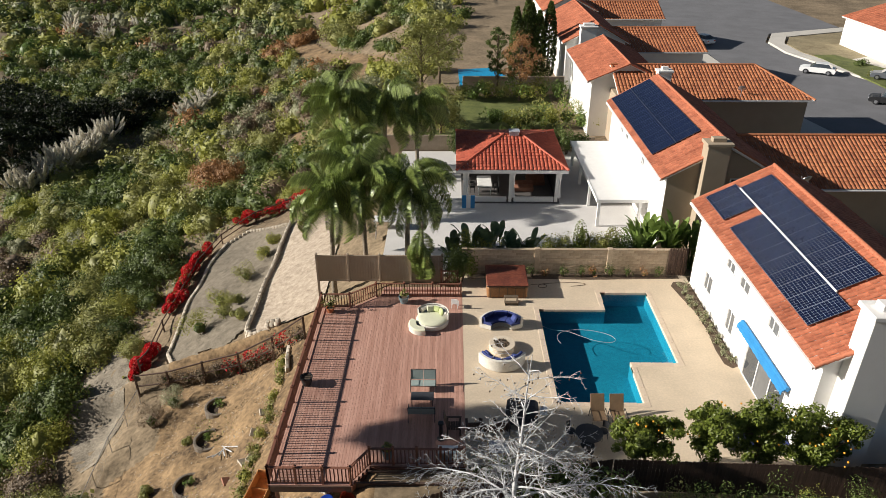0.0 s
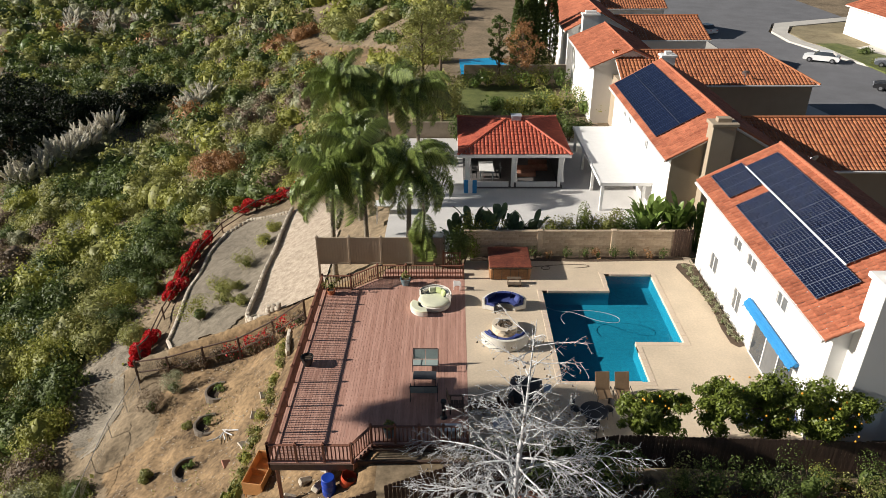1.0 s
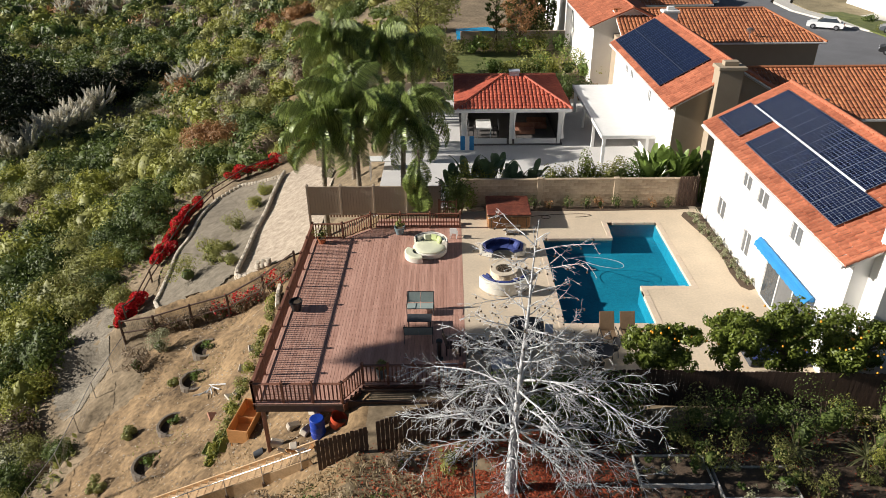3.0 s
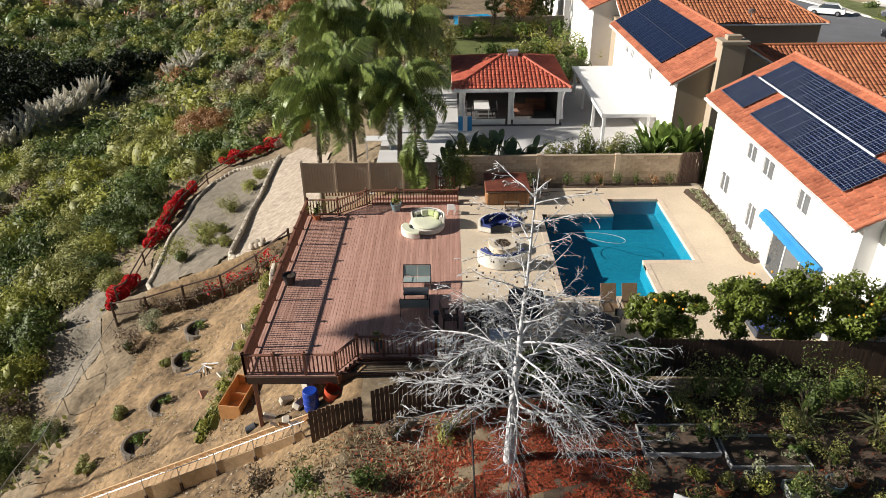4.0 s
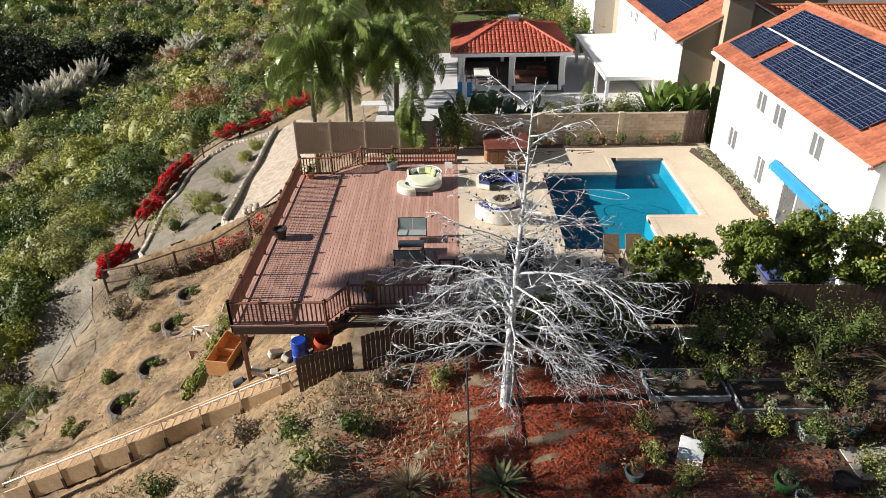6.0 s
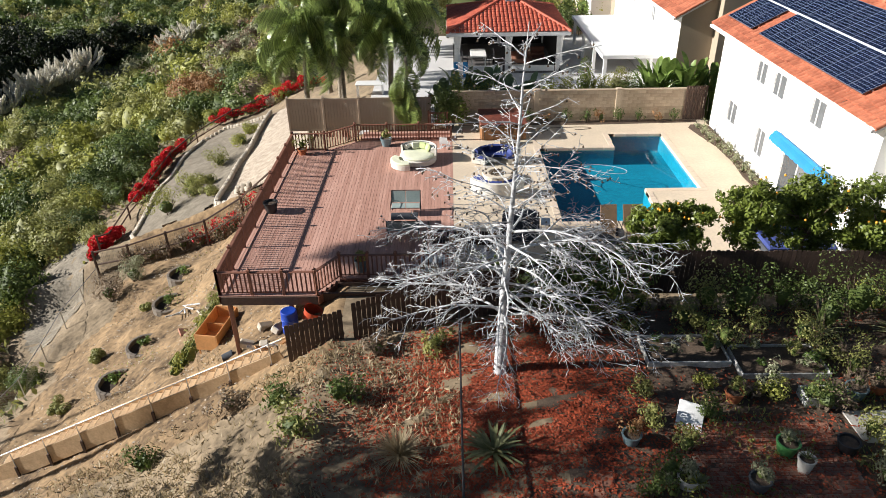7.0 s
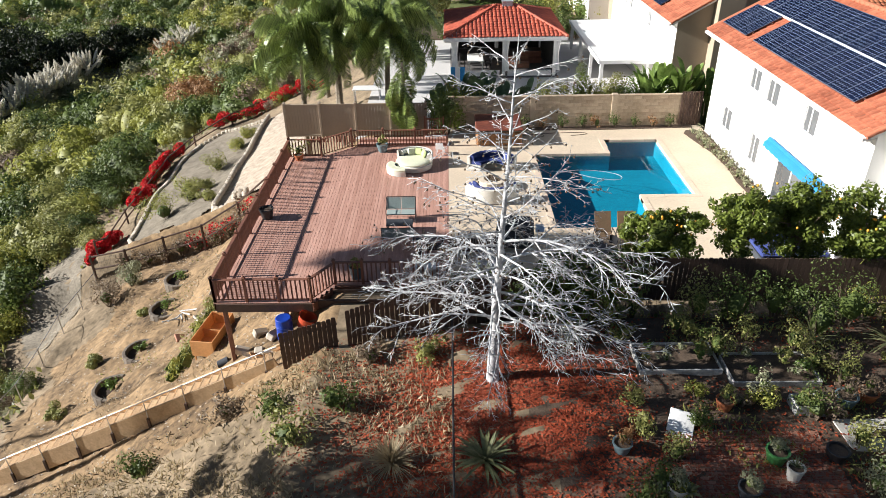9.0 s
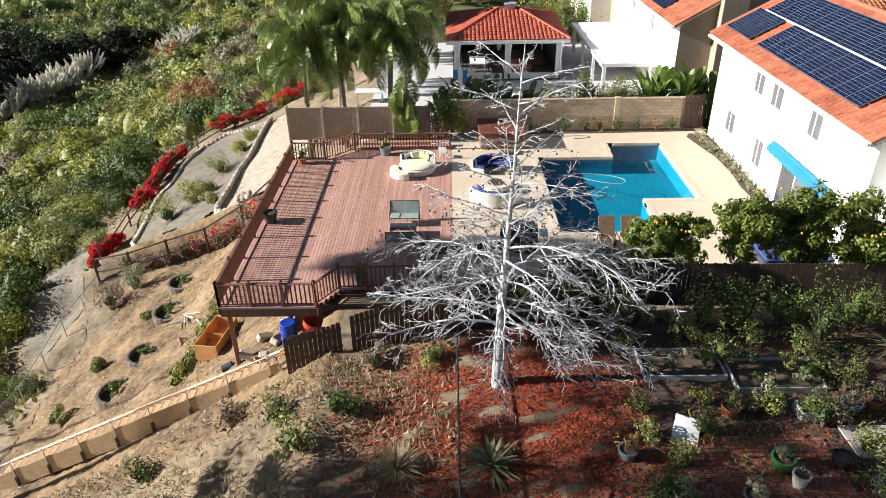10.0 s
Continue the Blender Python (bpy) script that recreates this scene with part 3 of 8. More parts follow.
def gable_house(name, label, x0, x1, y0, y1, zb, ze, zr, xr, wallm, tilem, over=0.6, gover=0.35, along=0.30, down=0.36):
    """A house with eaves along y at x0 and x1 (walls set in by the overhang) and its ridge at xr."""
    h = thing(name, (0, 0, 0), label, "house", "houses")
    wx0, wx1, wy0, wy1 = x0 + over, x1 - over, y0 + gover, y1 - gover
    f0, f1 = (zr - ze) / (xr - x0), (zr - ze) / (x1 - xr)
    zw0, zw1 = ze + over * f0 - 0.22, ze + over * f1 - 0.22
    s = Shape()
    poly = [(wx0, zb), (wx1, zb), (wx1, zw1), (xr, zr - 0.24), (wx0, zw0)]
    n = len(poly)
    s.add([(x, wy0, z) for x, z in poly] + [(x, wy1, z) for x, z in poly], [tuple(range(n)), tuple(range(n, 2 * n))[::-1]] + [(k, (k + 1) % n, n + (k + 1) % n, n + k) for k in range(n)])
    part("wall", s, wallm, h, smooth=0)
    r = Shape()
    r.slab([(x0, y0, ze), (x0, y1, ze), (xr, y1, zr), (xr, y0, zr)], 0.16)
    r.slab([(x1, y0, ze), (x1, y1, ze), (xr, y1, zr), (xr, y0, zr)], 0.16)
    roof = part("roof", r, TRIM, h, smooth=0)
    tl = part("roof_tiles", tile_mesh("roof_tiles", [((x0, y0, ze), (x0, y1, ze), (xr, y1, zr), (xr, y0, zr)), ((x1, y0, ze), (x1, y1, ze), (xr, y1, zr), (xr, y0, zr))], tilem, along, down), None, roof)
    tl["kind"] = "stuff"
    ridge_caps("ridge_cap", (xr, y0, zr + 0.06), (xr, y1, zr + 0.06), tilem, roof)
    for yy in (y0, y1):
        for xa, za in ((x0, ze), (x1, ze)):
            ridge_caps("verge_tile", (xa, yy, za + 0.04), (xr, yy, zr + 0.04), tilem, roof, 0.10)
    for xa, sg in ((x0, -1), (x1, 1)):
        part("gutter", Shape().box(xa - 0.06 + sg * 0.04, xa + 0.06 + sg * 0.04, y0, y1, ze - 0.14, ze + 0.0, 0.02), TRIM, h)
    return h


def wing(h, x0, x1, y0, y1, yr, zb, ze, zr, wallm, tilem, hip=0.0, along=0.30, down=0.36, over=0.45):
    """A lower wing with its ridge along x."""
    s = Shape()
    poly = [(y0 + over, zb), (y1 - over, zb), (y1 - over, ze), (yr, zr - 0.24), (y0 + over, ze)]
    n = 5
    s.add([(x0, y, z) for y, z in poly] + [(x1 - over, y, z) for y, z in poly] if not hip else [(x0, y, min(z, ze)) for y, z in poly] + [(x1 - over, y, min(z, ze)) for y, z in poly],
          [tuple(range(n)), tuple(range(n, 2 * n))[::-1]] + [(k, (k + 1) % n, n + (k + 1) % n, n + k) for k in range(n)])
    part("wing_wall", s, wallm, h, smooth=0)
    a, b = [(x0, y0, ze), (x1, y0, ze), (x1 - hip, yr, zr), (x0, yr, zr)], [(x0, y1, ze), (x1, y1, ze), (x1 - hip, yr, zr), (x0, yr, zr)]
    r = Shape().slab(a, 0.14).slab(b, 0.14)
    sl = [(a[0], a[1], a[2], a[3]), (b[0], b[1], b[2], b[3])]
    if hip:
        c = [(x1, y0, ze), (x1, y1, ze), (x1 - hip, yr + 0.01, zr), (x1 - hip, yr - 0.01, zr)]
        r.slab(c[:3], 0.14)
        sl.append(tuple(c))
    roof = part("wing_roof", r, TRIM, h, smooth=0)
    tl = part("roof_tiles", tile_mesh("roof_tiles", sl, tilem, along, down), None, roof)
    tl["kind"] = "stuff"
    ridge_caps("ridge_cap", (x0, yr, zr + 0.06), (x1 - hip, yr, zr + 0.06), tilem, roof)
    if hip:
        for yy in (y0, y1):
            ridge_caps("hip_cap", (x1, yy, ze + 0.05), (x1 - hip, yr, zr + 0.06), tilem, roof, 0.12)
    part("gutter", Shape().box(x0, x1, y0 - 0.1, y0 + 0.02, ze - 0.14, ze, 0.02), TRIM, h)


def chimney(h, x0, x1, y0, y1, zb, zt, m):
    c = part("chimney", Shape().box(x0, x1, y0, y1, zb, zt, 0.02), m, h)
    part("chimney_cap", Shape().box(x0 - 0.12, x1 + 0.12, y0 - 0.12, y1 + 0.12, zt, zt + 0.22, 0.03).box(x0 + 0.3, x1 - 0.3, y0 + 0.25, y1 - 0.25, zt + 0.22, zt + 0.5, 0.03), m, c)


def satellite_dish(at, turn):
    d = thing("satellite_dish", pose(*at, 0, 0, turn), "grey satellite dish on a bent pole on the roof", "satellite dish")
    s = Shape()
    prof = [(0.02, 0.0), (0.15, 0.02), (0.28, 0.07), (0.36, 0.12), (0.36, 0.14), (0.28, 0.09), (0.02, 0.02)]
    part("reflector", Shape().lathe(prof, (0, 0, 0), 18), ALU, d, at=pose(0, 0, 0.65, 55, 0, 0))
    part("pole", s.tube([(0, 0.25, 0.0), (0, 0.2, 0.45), (0, 0.03, 0.65)], 0.025, 8), ALU, d)
    part("arm", Shape().tube([(0, 0, 0.62), (0, -0.45, 0.62), (0, -0.5, 0.78)], 0.018, 6), ALU, d)


# the near house, white, with solar panels
h1 = gable_house("house", "two-storey white stucco house with orange clay tile roof", 14.45, 23.2, 19.95, 35.65, -0.15, 5.4, 7.7, 18.82, STUCCO, TILE, 0.65, 0.4, 0.27, 0.34)
chimney(h1, 15.75, 17.3, 19.35, 20.35, -0.15, 8.0, STUCCO)
for y0, y1, z0, z1 in ((29.6, 30.6, 3.95, 4.95), (27.6, 28.7, 3.9, 4.95), (24.1, 25.1, 3.85, 4.85), (31.95, 33.0, 1.2, 2.2), (28.4, 29.3, 0.9, 2.1)):
    window(h1, None, y0, y1, z0, z1, 15.1, 2)
dr = window(h1, None, 22.3, 26.4, 0.05, 2.1, 15.1, 3, GLASS)
dr.name = "sliding_door"
wing(h1, 23.0, 33.5, 21.5, 30.5, 26.0, -0.15, 3.3, 5.3, STUCCO, TILE2, 0, 0.32, 0.38)


def roof_pose(x0, y0, ze, f, s, y, lift=0.0):
    """Pose on a slope rising towards +x: x runs along -y, y runs up the slope."""
    ang = math.atan(f)
    ux = Vector((math.cos(ang), 0, math.sin(ang)))
    o = Vector((x0, y, ze)) + ux * s
    m = Matrix((( 0, ux.x, -ux.z, o.x), (-1, 0, 0, o.y), (0, ux.z, ux.x, o.z), (0, 0, 0, 1)))
    return m


F1 = (7.7 - 5.4) / (18.82 - 14.45)
solar_array("dark blue solar modules with white grid lines on the clay roof", roof_pose(14.45, 0, 5.4, F1, 2.60, 34.6), 11, 1)
solar_array("dark blue solar modules in a small block by the gable", roof_pose(14.45, 0, 5.4, F1, 0.76, 35.2), 3, 1)
solar_array("dark blue solar modules in a long row near the eave", roof_pose(14.45, 0, 5.4, F1, 0.74, 31.2), 9, 1)
part("conduit", Shape().box(0.0, 11.2, -0.05, 0.03, 0.14, 0.2), TRIM, h1, at=roof_pose(14.45, 0, 5.4, F1, 2.58, 34.6))
F2 = (7.0 - 4.6) / (18.4 - 14.2)
h2 = gable_house("house", "two-storey cream stucco house with orange tile roof and solar panels", 14.2, 22.7, 41.1, 59.3, -0.85, 4.6, 7.0, 18.4, STUCCO, TILE, 0.5, 0.3)
chimney(h2, 16.75, 18.25, 40.5, 41.5, -0.85, 7.1, STUCCO2)
wing(h2, 21.6, 36.0, 42.7, 53.0, 48.0, -0.85, 3.2, 5.3, STUCCO2, TILE2)
part("gable_cladding", Shape().add([(14.72, 41.38, -0.85), (22.18, 41.38, -0.85), (22.18, 41.38, 4.6), (18.4, 41.38, 6.72), (14.72, 41.38, 4.6), (14.72, 41.44, -0.85), (22.18, 41.44, -0.85), (22.18, 41.44, 4.6), (18.4, 41.44, 6.72), (14.72, 41.44, 4.6)],
                               [(0, 1, 2, 3, 4), (9, 8, 7, 6, 5), (0, 5, 6, 1), (1, 6, 7, 2), (2, 7, 8, 3), (3, 8, 9, 4), (4, 9, 5, 0)]), STUCCO2, h2, "tan stucco gable wall", smooth=0)
window(h2, None, 19.0, 20.5, 3.9, 4.5, 41.38, 2, GLASS, "y")
for y0, y1, z0, z1 in ((54.2, 54.9, 3.4, 4.3), (52.4, 53.2, 3.4, 4.3), (47.0, 47.7, 3.2, 4.1)):
    window(h2, None, y0, y1, z0, z1, 14.7, 2)
solar_array("dark slate solar modules covering most of a roof slope", roof_pose(14.2, 0, 4.6, F2, 0.45, 59.0), 14, 2, back=PV_DARK)
satellite_dish((22.6, 38.6, 4.9), 200)

h3 = gable_house("house", "white two-storey house with orange tile roof", 13.6, 21.5, 66.0, 80.0, -1.0, 4.7, 6.4, 17.6, STUCCO, TILE, 0.5, 0.3, 0.34, 0.42)
wing(h3, 16.0, 34.3, 61.9, 73.0, 67.4, -1.0, 4.0, 6.0, STUCCO2, TILE2, 4.0, 0.34, 0.42)
chimney(h3, 19.0, 20.2, 60.9, 61.8, -1.0, 6.8, TRIM)
satellite_dish((27.5, 62.6, 4.2), 160)
h4 = gable_house("house", "white house with orange tile roof beyond the cypresses", 13.8, 22.0, 84.5, 104.0, -1.3, 4.6, 6.8, 18.0, STUCCO, TILE, 0.5, 0.3, 0.4, 0.5)
wing(h4, 18.5, 32.0, 85.0, 97.5, 91.5, -1.3, 3.4, 5.2, STUCCO, TILE2, 0, 0.4, 0.5)
chimney(h4, 15.7, 17.6, 83.4, 84.6, -1.3, 6.6, TRIM)
h5 = gable_house("house", "far house with an orange tile roof", 14.0, 22.5, 108.0, 126.0, -1.3, 4.6, 6.8, 18.2, STUCCO, TILE, 0.5, 0.3, 0.4, 0.5)
wing(h5, 21.0, 33.0, 108.0, 119.0, 113.5, -1.3, 3.4, 5.2, STUCCO, TILE2, 0, 0.4, 0.5)
h6 = gable_house("house", "cream house across the street with an orange roof", 62.0, 78.0, 96.0, 112.0, -1.3, 3.2, 5.6, 70.0, STUCCO, TILE, 0.5, 0.3, 0.4, 0.5)


DRYLAWN = mat("dry_lawn", (0.22, 0.17, 0.09), 0.95, 0.3, 0.4, 6, 0.5, tint=(0.36, 0.30, 0.18))


def street():
    tagged(part("road", Shape().prism([(46, 40), (82, 40), (66, 66), (58.5, 80), (54, 94), (51.2, 106), (51.6, 114), (55, 121), (70, 127), (70, 170), (30, 170), (36.5, 135), (39.5, 113), (39.2, 90), (39.4, 74), (40.8, 66), (44, 62)], -1.9, -1.22), ASPHALT), "grey asphalt residential street", "road", kind="structure")
    tagged(part("pavement", Shape().prism([(82.3, 40), (85, 40), (68.6, 67), (61, 81), (56.4, 95), (53.8, 106), (54, 112.4), (56.6, 117.8), (71, 123.5), (71, 126.5), (55.3, 120.6), (52, 113.8), (51.6, 106), (54.3, 94.2), (58.8, 80.2), (66.3, 66.2)], -1.9, -1.08), PAVE), "pale concrete pavement with a kerb", "pavement", kind="structure")
    tagged(part("yard_front", Shape().prism([(85.1, 40), (120, 40), (120, 123), (71.1, 123), (57, 117.4), (54.3, 112.2), (54.1, 106), (56.7, 95), (61.3, 81.1), (68.9, 67.1)], -1.9, -1.10), DRYLAWN), "dry brownish front yards across the street", "front yard", kind="structure")
    tagged(part("driveway", Shape().prism([(55.6, 99.0), (57.0, 94.6), (63.0, 96.5), (62.5, 103)], -1.3, -1.055), PAVE), "pale concrete driveway across the street", "driveway", kind="structure")
    tagged(part("pavement", Shape().prism([(36.2, 40), (45.7, 40), (43.7, 61.8), (40.5, 65.8), (39.1, 73.9), (38.9, 90), (39.2, 113), (36.2, 135), (29.7, 170), (27, 170), (31, 135), (33.5, 113), (33.8, 74), (34.5, 62)], -1.9, -1.08), PAVE), "pale concrete pavement in front of the houses", "pavement", kind="structure")


street()


# ---- deck, rails, fences and walls ----
def deck_front(x):
    return 18.75 if x < -4.0 else (18.75 + (x + 4.0) * 1.55 if x < -3.3 else 19.85)


def deck_back(x):
    return 32.35 if x < -5.75 else (32.35 + (x + 5.75) * 0.86 if x < -4.35 else 33.55)


def build_deck():
    d = thing("deck", (0, 0, 0), "raised redwood deck of narrow boards beside the pool patio", "deck")
    f = part("deck_frame", Shape().box(-7.45, 0.75, 18.9, 19.0, -0.34, -0.04).box(-7.5, -7.45, 18.8, 32.3, -0.36, -0.035).box(-7.4, -4.0, 18.70, 18.75, -0.36, -0.035), DARKWOOD, d)
    s = Shape()
    s.box(-3.3, 0.8, 19.78, 19.83, -0.36, -0.035)
    a, b = Vector((-4.0, 18.72, 0)), Vector((-3.3, 19.8, 0))
    s.box(0, (b - a).length, -0.05, 0.0, -0.36, -0.035, 0, Matrix.Translation(a) @ Matrix.Rotation(math.atan2(b.y - a.y, b.x - a.x), 4, "Z"))
    part("fascia", s, RAIL, d)
    for y in np.arange(19.6, 33.0, 1.3):
        part("joist", Shape().box(-7.4, 0.7, y - 0.03, y + 0.03, -0.28, -0.04), DARKWOOD, d)
    for x in (-7.2, -5.0, -2.9, -0.4):
        for y in ((18.9, 22.5, 26.5, 30.5) if x < -3.5 else (20.0, 24.0, 28.0)):
            part("support_post", Shape().box(x - 0.07, x + 0.07, y - 0.07, y + 0.07, gz(x, y) - 0.15, -0.28, 0.01), RAIL, d)
    part("front_beam", Shape().box(-7.3, -0.3, 19.05, 19.2, -0.55, -0.30), DARKWOOD, d)
    x, w = -7.5, 0.139
    while x < 0.79:
        xc = x + w / 2
        y0, y1 = deck_front(xc), deck_back(xc)
        part("board", Shape().box(x + 0.003, x + w - 0.004, y0, y1, -0.032 + random.uniform(-0.002, 0.002), 0.004 + random.uniform(-0.002, 0.002), 0.004), DECK, d)
        x += w
    st = Shape()
    for k in range(2):
        st.box(-4.1 + 0.12 * k, 0.75, 33.56 + 0.3 * k, 33.86 + 0.3 * k, -0.03, 0.15 * (k + 1), 0.01)
    part("step", st, DECK, d)
    return d


build_deck()
BALUSTER = Shape().box(-0.024, 0.024, -0.022, 0.022, 0.1, 0.9).mesh("baluster", 0)
BALUSTER.materials.append(RAIL)
RPOST = Shape().box(-0.05, 0.05, -0.05, 0.05, -0.3, 1.0, 0.006).box(-0.07, 0.07, -0.07, 0.07, 1.0, 1.035, 0.01).box(-0.045, 0.045, -0.045, 0.045, 1.035, 1.1, 0.03).mesh("rail_post", 0)
RPOST.materials.append(RAIL)


def railing(p0, p1, n, z0=0.0, z1=0.0, last=True):
    """A run of deck railing with n bays."""
    a, b = Vector((*p0, z0)), Vector((*p1, z1))
    r = thing("deck_railing", (0, 0, 0), "redwood deck railing with turned-cap posts and square balusters", "railing", "deck railings")
    d = b - a
    ang = math.atan2(d.y, d.x)
    for k in range(n + (1 if last else 0)):
        part("rail_post", RPOST, None, r, at=Matrix.Translation(a + d * k / n) @ Matrix.Rotation(ang, 4, "Z"))
    for k in range(n):
        q0, q1 = a + d * k / n, a + d * (k + 1) / n
        for nm, z, h, w in (("top_rail", 0.93, 0.035, 0.065), ("bottom_rail", 0.1, 0.04, 0.02)):
            dd = q1 - q0
            m = Matrix.Translation(q0) @ dd.to_track_quat("X", "Z").to_matrix().to_4x4()
            part(nm, Shape().box(0.05, dd.length - 0.05, -w, w, z - h / 2, z + h / 2, 0.008), RAIL, r, at=m)
        m = max(2, int((q1 - q0).length / 0.15))
        for j in range(1, m):
            part("baluster", BALUSTER, None, r, at=Matrix.Translation(q0 + (q1 - q0) * j / m) @ Matrix.Rotation(ang, 4, "Z"))
    return r


railing((-7.44, 18.82), (-7.44, 32.28), 8)
railing((-7.44, 18.82), (-4.02, 18.82), 3)
railing((-4.02, 18.82), (-3.32, 19.88), 1, last=False)
railing((-3.32, 19.92), (0.75, 19.92), 4)
railing((-7.44, 32.28), (-5.8, 32.28), 1, last=True)
railing((-5.8, 32.28), (-4.35, 33.5), 1, last=False)
railing((-4.35, 33.5), (0.75, 33.5), 3, 0.0, 0.0)


def vinyl_fence():
    f = thing("vinyl_fence", (0, 0, 0), "tan vinyl privacy fence panels with pointed post caps", "fence")
    xs = [-8.25, -6.28, -4.3, -2.35, -0.4]
    for k, x in enumerate(xs):
        s = Shape().box(x - 0.065, x + 0.065, 35.38, 35.52, -0.1 if k else gz(x, 35.4) - 0.2, 1.84, 0.008)
        s.add([(x - 0.085, 35.36, 1.84), (x + 0.085, 35.36, 1.84), (x + 0.085, 35.54, 1.84), (x - 0.085, 35.54, 1.84), (x, 35.45, 1.97)], [(0, 1, 4), (1, 2, 4), (2, 3, 4), (3, 0, 4), (3, 2, 1, 0)])
        part("fence_post", s, VINYL, f)
    for k in range(len(xs) - 1):
        x0, x1 = xs[k] + 0.065, xs[k + 1] - 0.065
        n = 11
        for j in range(n):
            w = (x1 - x0) / n
            part("fence_slat", Shape().box(x0 + j * w + 0.002, x0 + (j + 1) * w - 0.002, 35.435, 35.465, -0.02, 1.74, 0.004), VINYL, f)
        for z0, z1 in ((1.70, 1.79), (-0.08, 0.04)):
            part("rail", Shape().box(x0, x1, 35.42, 35.48, z0, z1, 0.01), VINYL, f)
    return f


vinyl_fence()


def wood_gate():
    g = thing("wooden_gate", (0, 34.75, 0), "low redwood garden gate with crossed brace", "gate")
    for x in (-0.45, 0.55):
        part("gate_post", Shape().box(x - 0.05, x + 0.05, -0.05, 0.05, -0.16, 1.25, 0.01), RAIL, g)
    part("gate_frame", Shape().box(-0.4, 0.5, -0.03, 0.03, 0.1, 0.2, 0.01).box(-0.4, 0.5, -0.03, 0.03, 1.05, 1.15, 0.01), RAIL, g)
    part("brace", Shape().box(0, 1.25, -0.02, 0.02, -0.04, 0.04, 0, pose(-0.4, 0.0, 0.2, 0, -45, 0)), RAIL, g)
    for k in range(7):
        part("picket", Shape().box(-0.36 + k * 0.125, -0.31 + k * 0.125, -0.015, 0.015, 0.15, 1.1), RAIL, g)


wood_gate()


def block_wall():
    """Garden wall of tan blocks laid in running bond, with pilasters and a cap."""
    x0, x1, y, z0, rows = 0.9, 14.75, 36.42, -0.2, 10
    w = tagged(part("wall_garden", Shape().box(x0, x1, y - 0.07, y + 0.07, z0 - 0.8, 1.72), MORTAR), "tan concrete block garden wall at the end of the patio", "wall", kind="structure")
    b = Shape().box(-0.234, 0.234, -0.09, 0.09, 0.004, 0.188, 0.008).mesh("block", 0)
    b.materials.append(BLOCK)
    for r in range(rows):
        x = x0 + 0.24 + (0.24 if r % 2 else 0.0)
        while x < x1 - 0.2:
            part("block", b, None, w, at=pose(x, y + random.uniform(-0.004, 0.004), z0 + 0.192 * r))
            x += 0.48
    for k in range(12):
        xa = x0 + (x1 - x0) * k / 12
        part("cap_block", Shape().box(xa + 0.004, xa + (x1 - x0) / 12 - 0.004, y - 0.12, y + 0.12, 1.722, 1.79, 0.015), BLOCK, w)
    for x in (x0 + 0.1, 5.6, 10.2):
        part("pilaster", Shape().box(x - 0.16, x + 0.16, y - 0.15, y + 0.15, z0, 1.84, 0.015), BLOCK, w)
    for k in range(8):
        part("fence_board", Shape().box(13.9 + k * 0.15, 14.03 + k * 0.15, y - 0.2, y - 0.17, -0.1, 1.95, 0.006), DARKWOOD, w, "dark wooden board")


block_wall()


def soil_bed(name, poly, label):
    return tagged(part(name, Shape().prism(poly, -0.15, 0.03), SOIL), label, "flower bed", kind="structure")


soil_bed("flower_bed", [(1.2, 36.28), (14.6, 36.28), (14.6, 35.8), (9.0, 35.62), (4.9, 35.7), (1.2, 35.7)], "dark mulched planting strip along the block wall")
soil_bed("flower_bed", [(15.08, 35.1), (15.08, 26.9), (14.75, 26.75), (14.45, 27.1), (14.4, 28.4), (14.55, 30.0), (14.45, 32.0), (14.1, 33.6), (13.85, 34.9), (14.1, 35.35), (14.6, 35.4)], "dark curving planting strip beside the white house")


def picket_fence(p0, p1, za, zb, h0, h1, label, board=0.145, rails=True):
    """Dark boards from p0 to p1, feet from za to zb, heights from h0 to h1."""
    a, b = Vector((*p0, 0)), Vector((*p1, 0))
    f = thing("board_fence", (0, 0, 0), label, "fence", "board fences")
    n = int((b - a).length / (board + 0.008))
    ang = math.atan2((b - a).y, (b - a).x)
    for k in range(n):
        t = (k + 0.5) / n
        z, h = za + (zb - za) * t, h0 + (h1 - h0) * t + random.uniform(-0.025, 0.025)
        s = Shape()
        w, c = board / 2, 0.03
        s.add([(-w, -0.011, 0), (w, -0.011, 0), (w, -0.011, h - c), (w - c, -0.011, h), (-w + c, -0.011, h), (-w, -0.011, h - c), (-w, 0.011, 0), (w, 0.011, 0), (w, 0.011, h - c), (w - c, 0.011, h), (-w + c, 0.011, h), (-w, 0.011, h - c)],
              [(0, 1, 2, 3, 4, 5), (11, 10, 9, 8, 7, 6)] + [(j, (j + 1) % 6, 6 + (j + 1) % 6, 6 + j) for j in range(6)])
        part("fence_board", s, DARKWOOD, f, smooth=0, at=Matrix.Translation(a.lerp(b, t) + Vector((0, 0, z))) @ Matrix.Rotation(ang + random.uniform(-0.02, 0.02), 4, "Z"))
    for zz in (0.3, 0.8):
        q0, q1 = a + Vector((0, 0.05, za + h0 * zz)), b + Vector((0, 0.05, zb + h1 * zz))
        m = Matrix.Translation(q0) @ (q1 - q0).to_track_quat("X", "Z").to_matrix().to_4x4()
        part("rail", Shape().box(0, (q1 - q0).length, -0.03, 0.03, -0.045, 0.045), DARKWOOD, f, at=m)
    return f


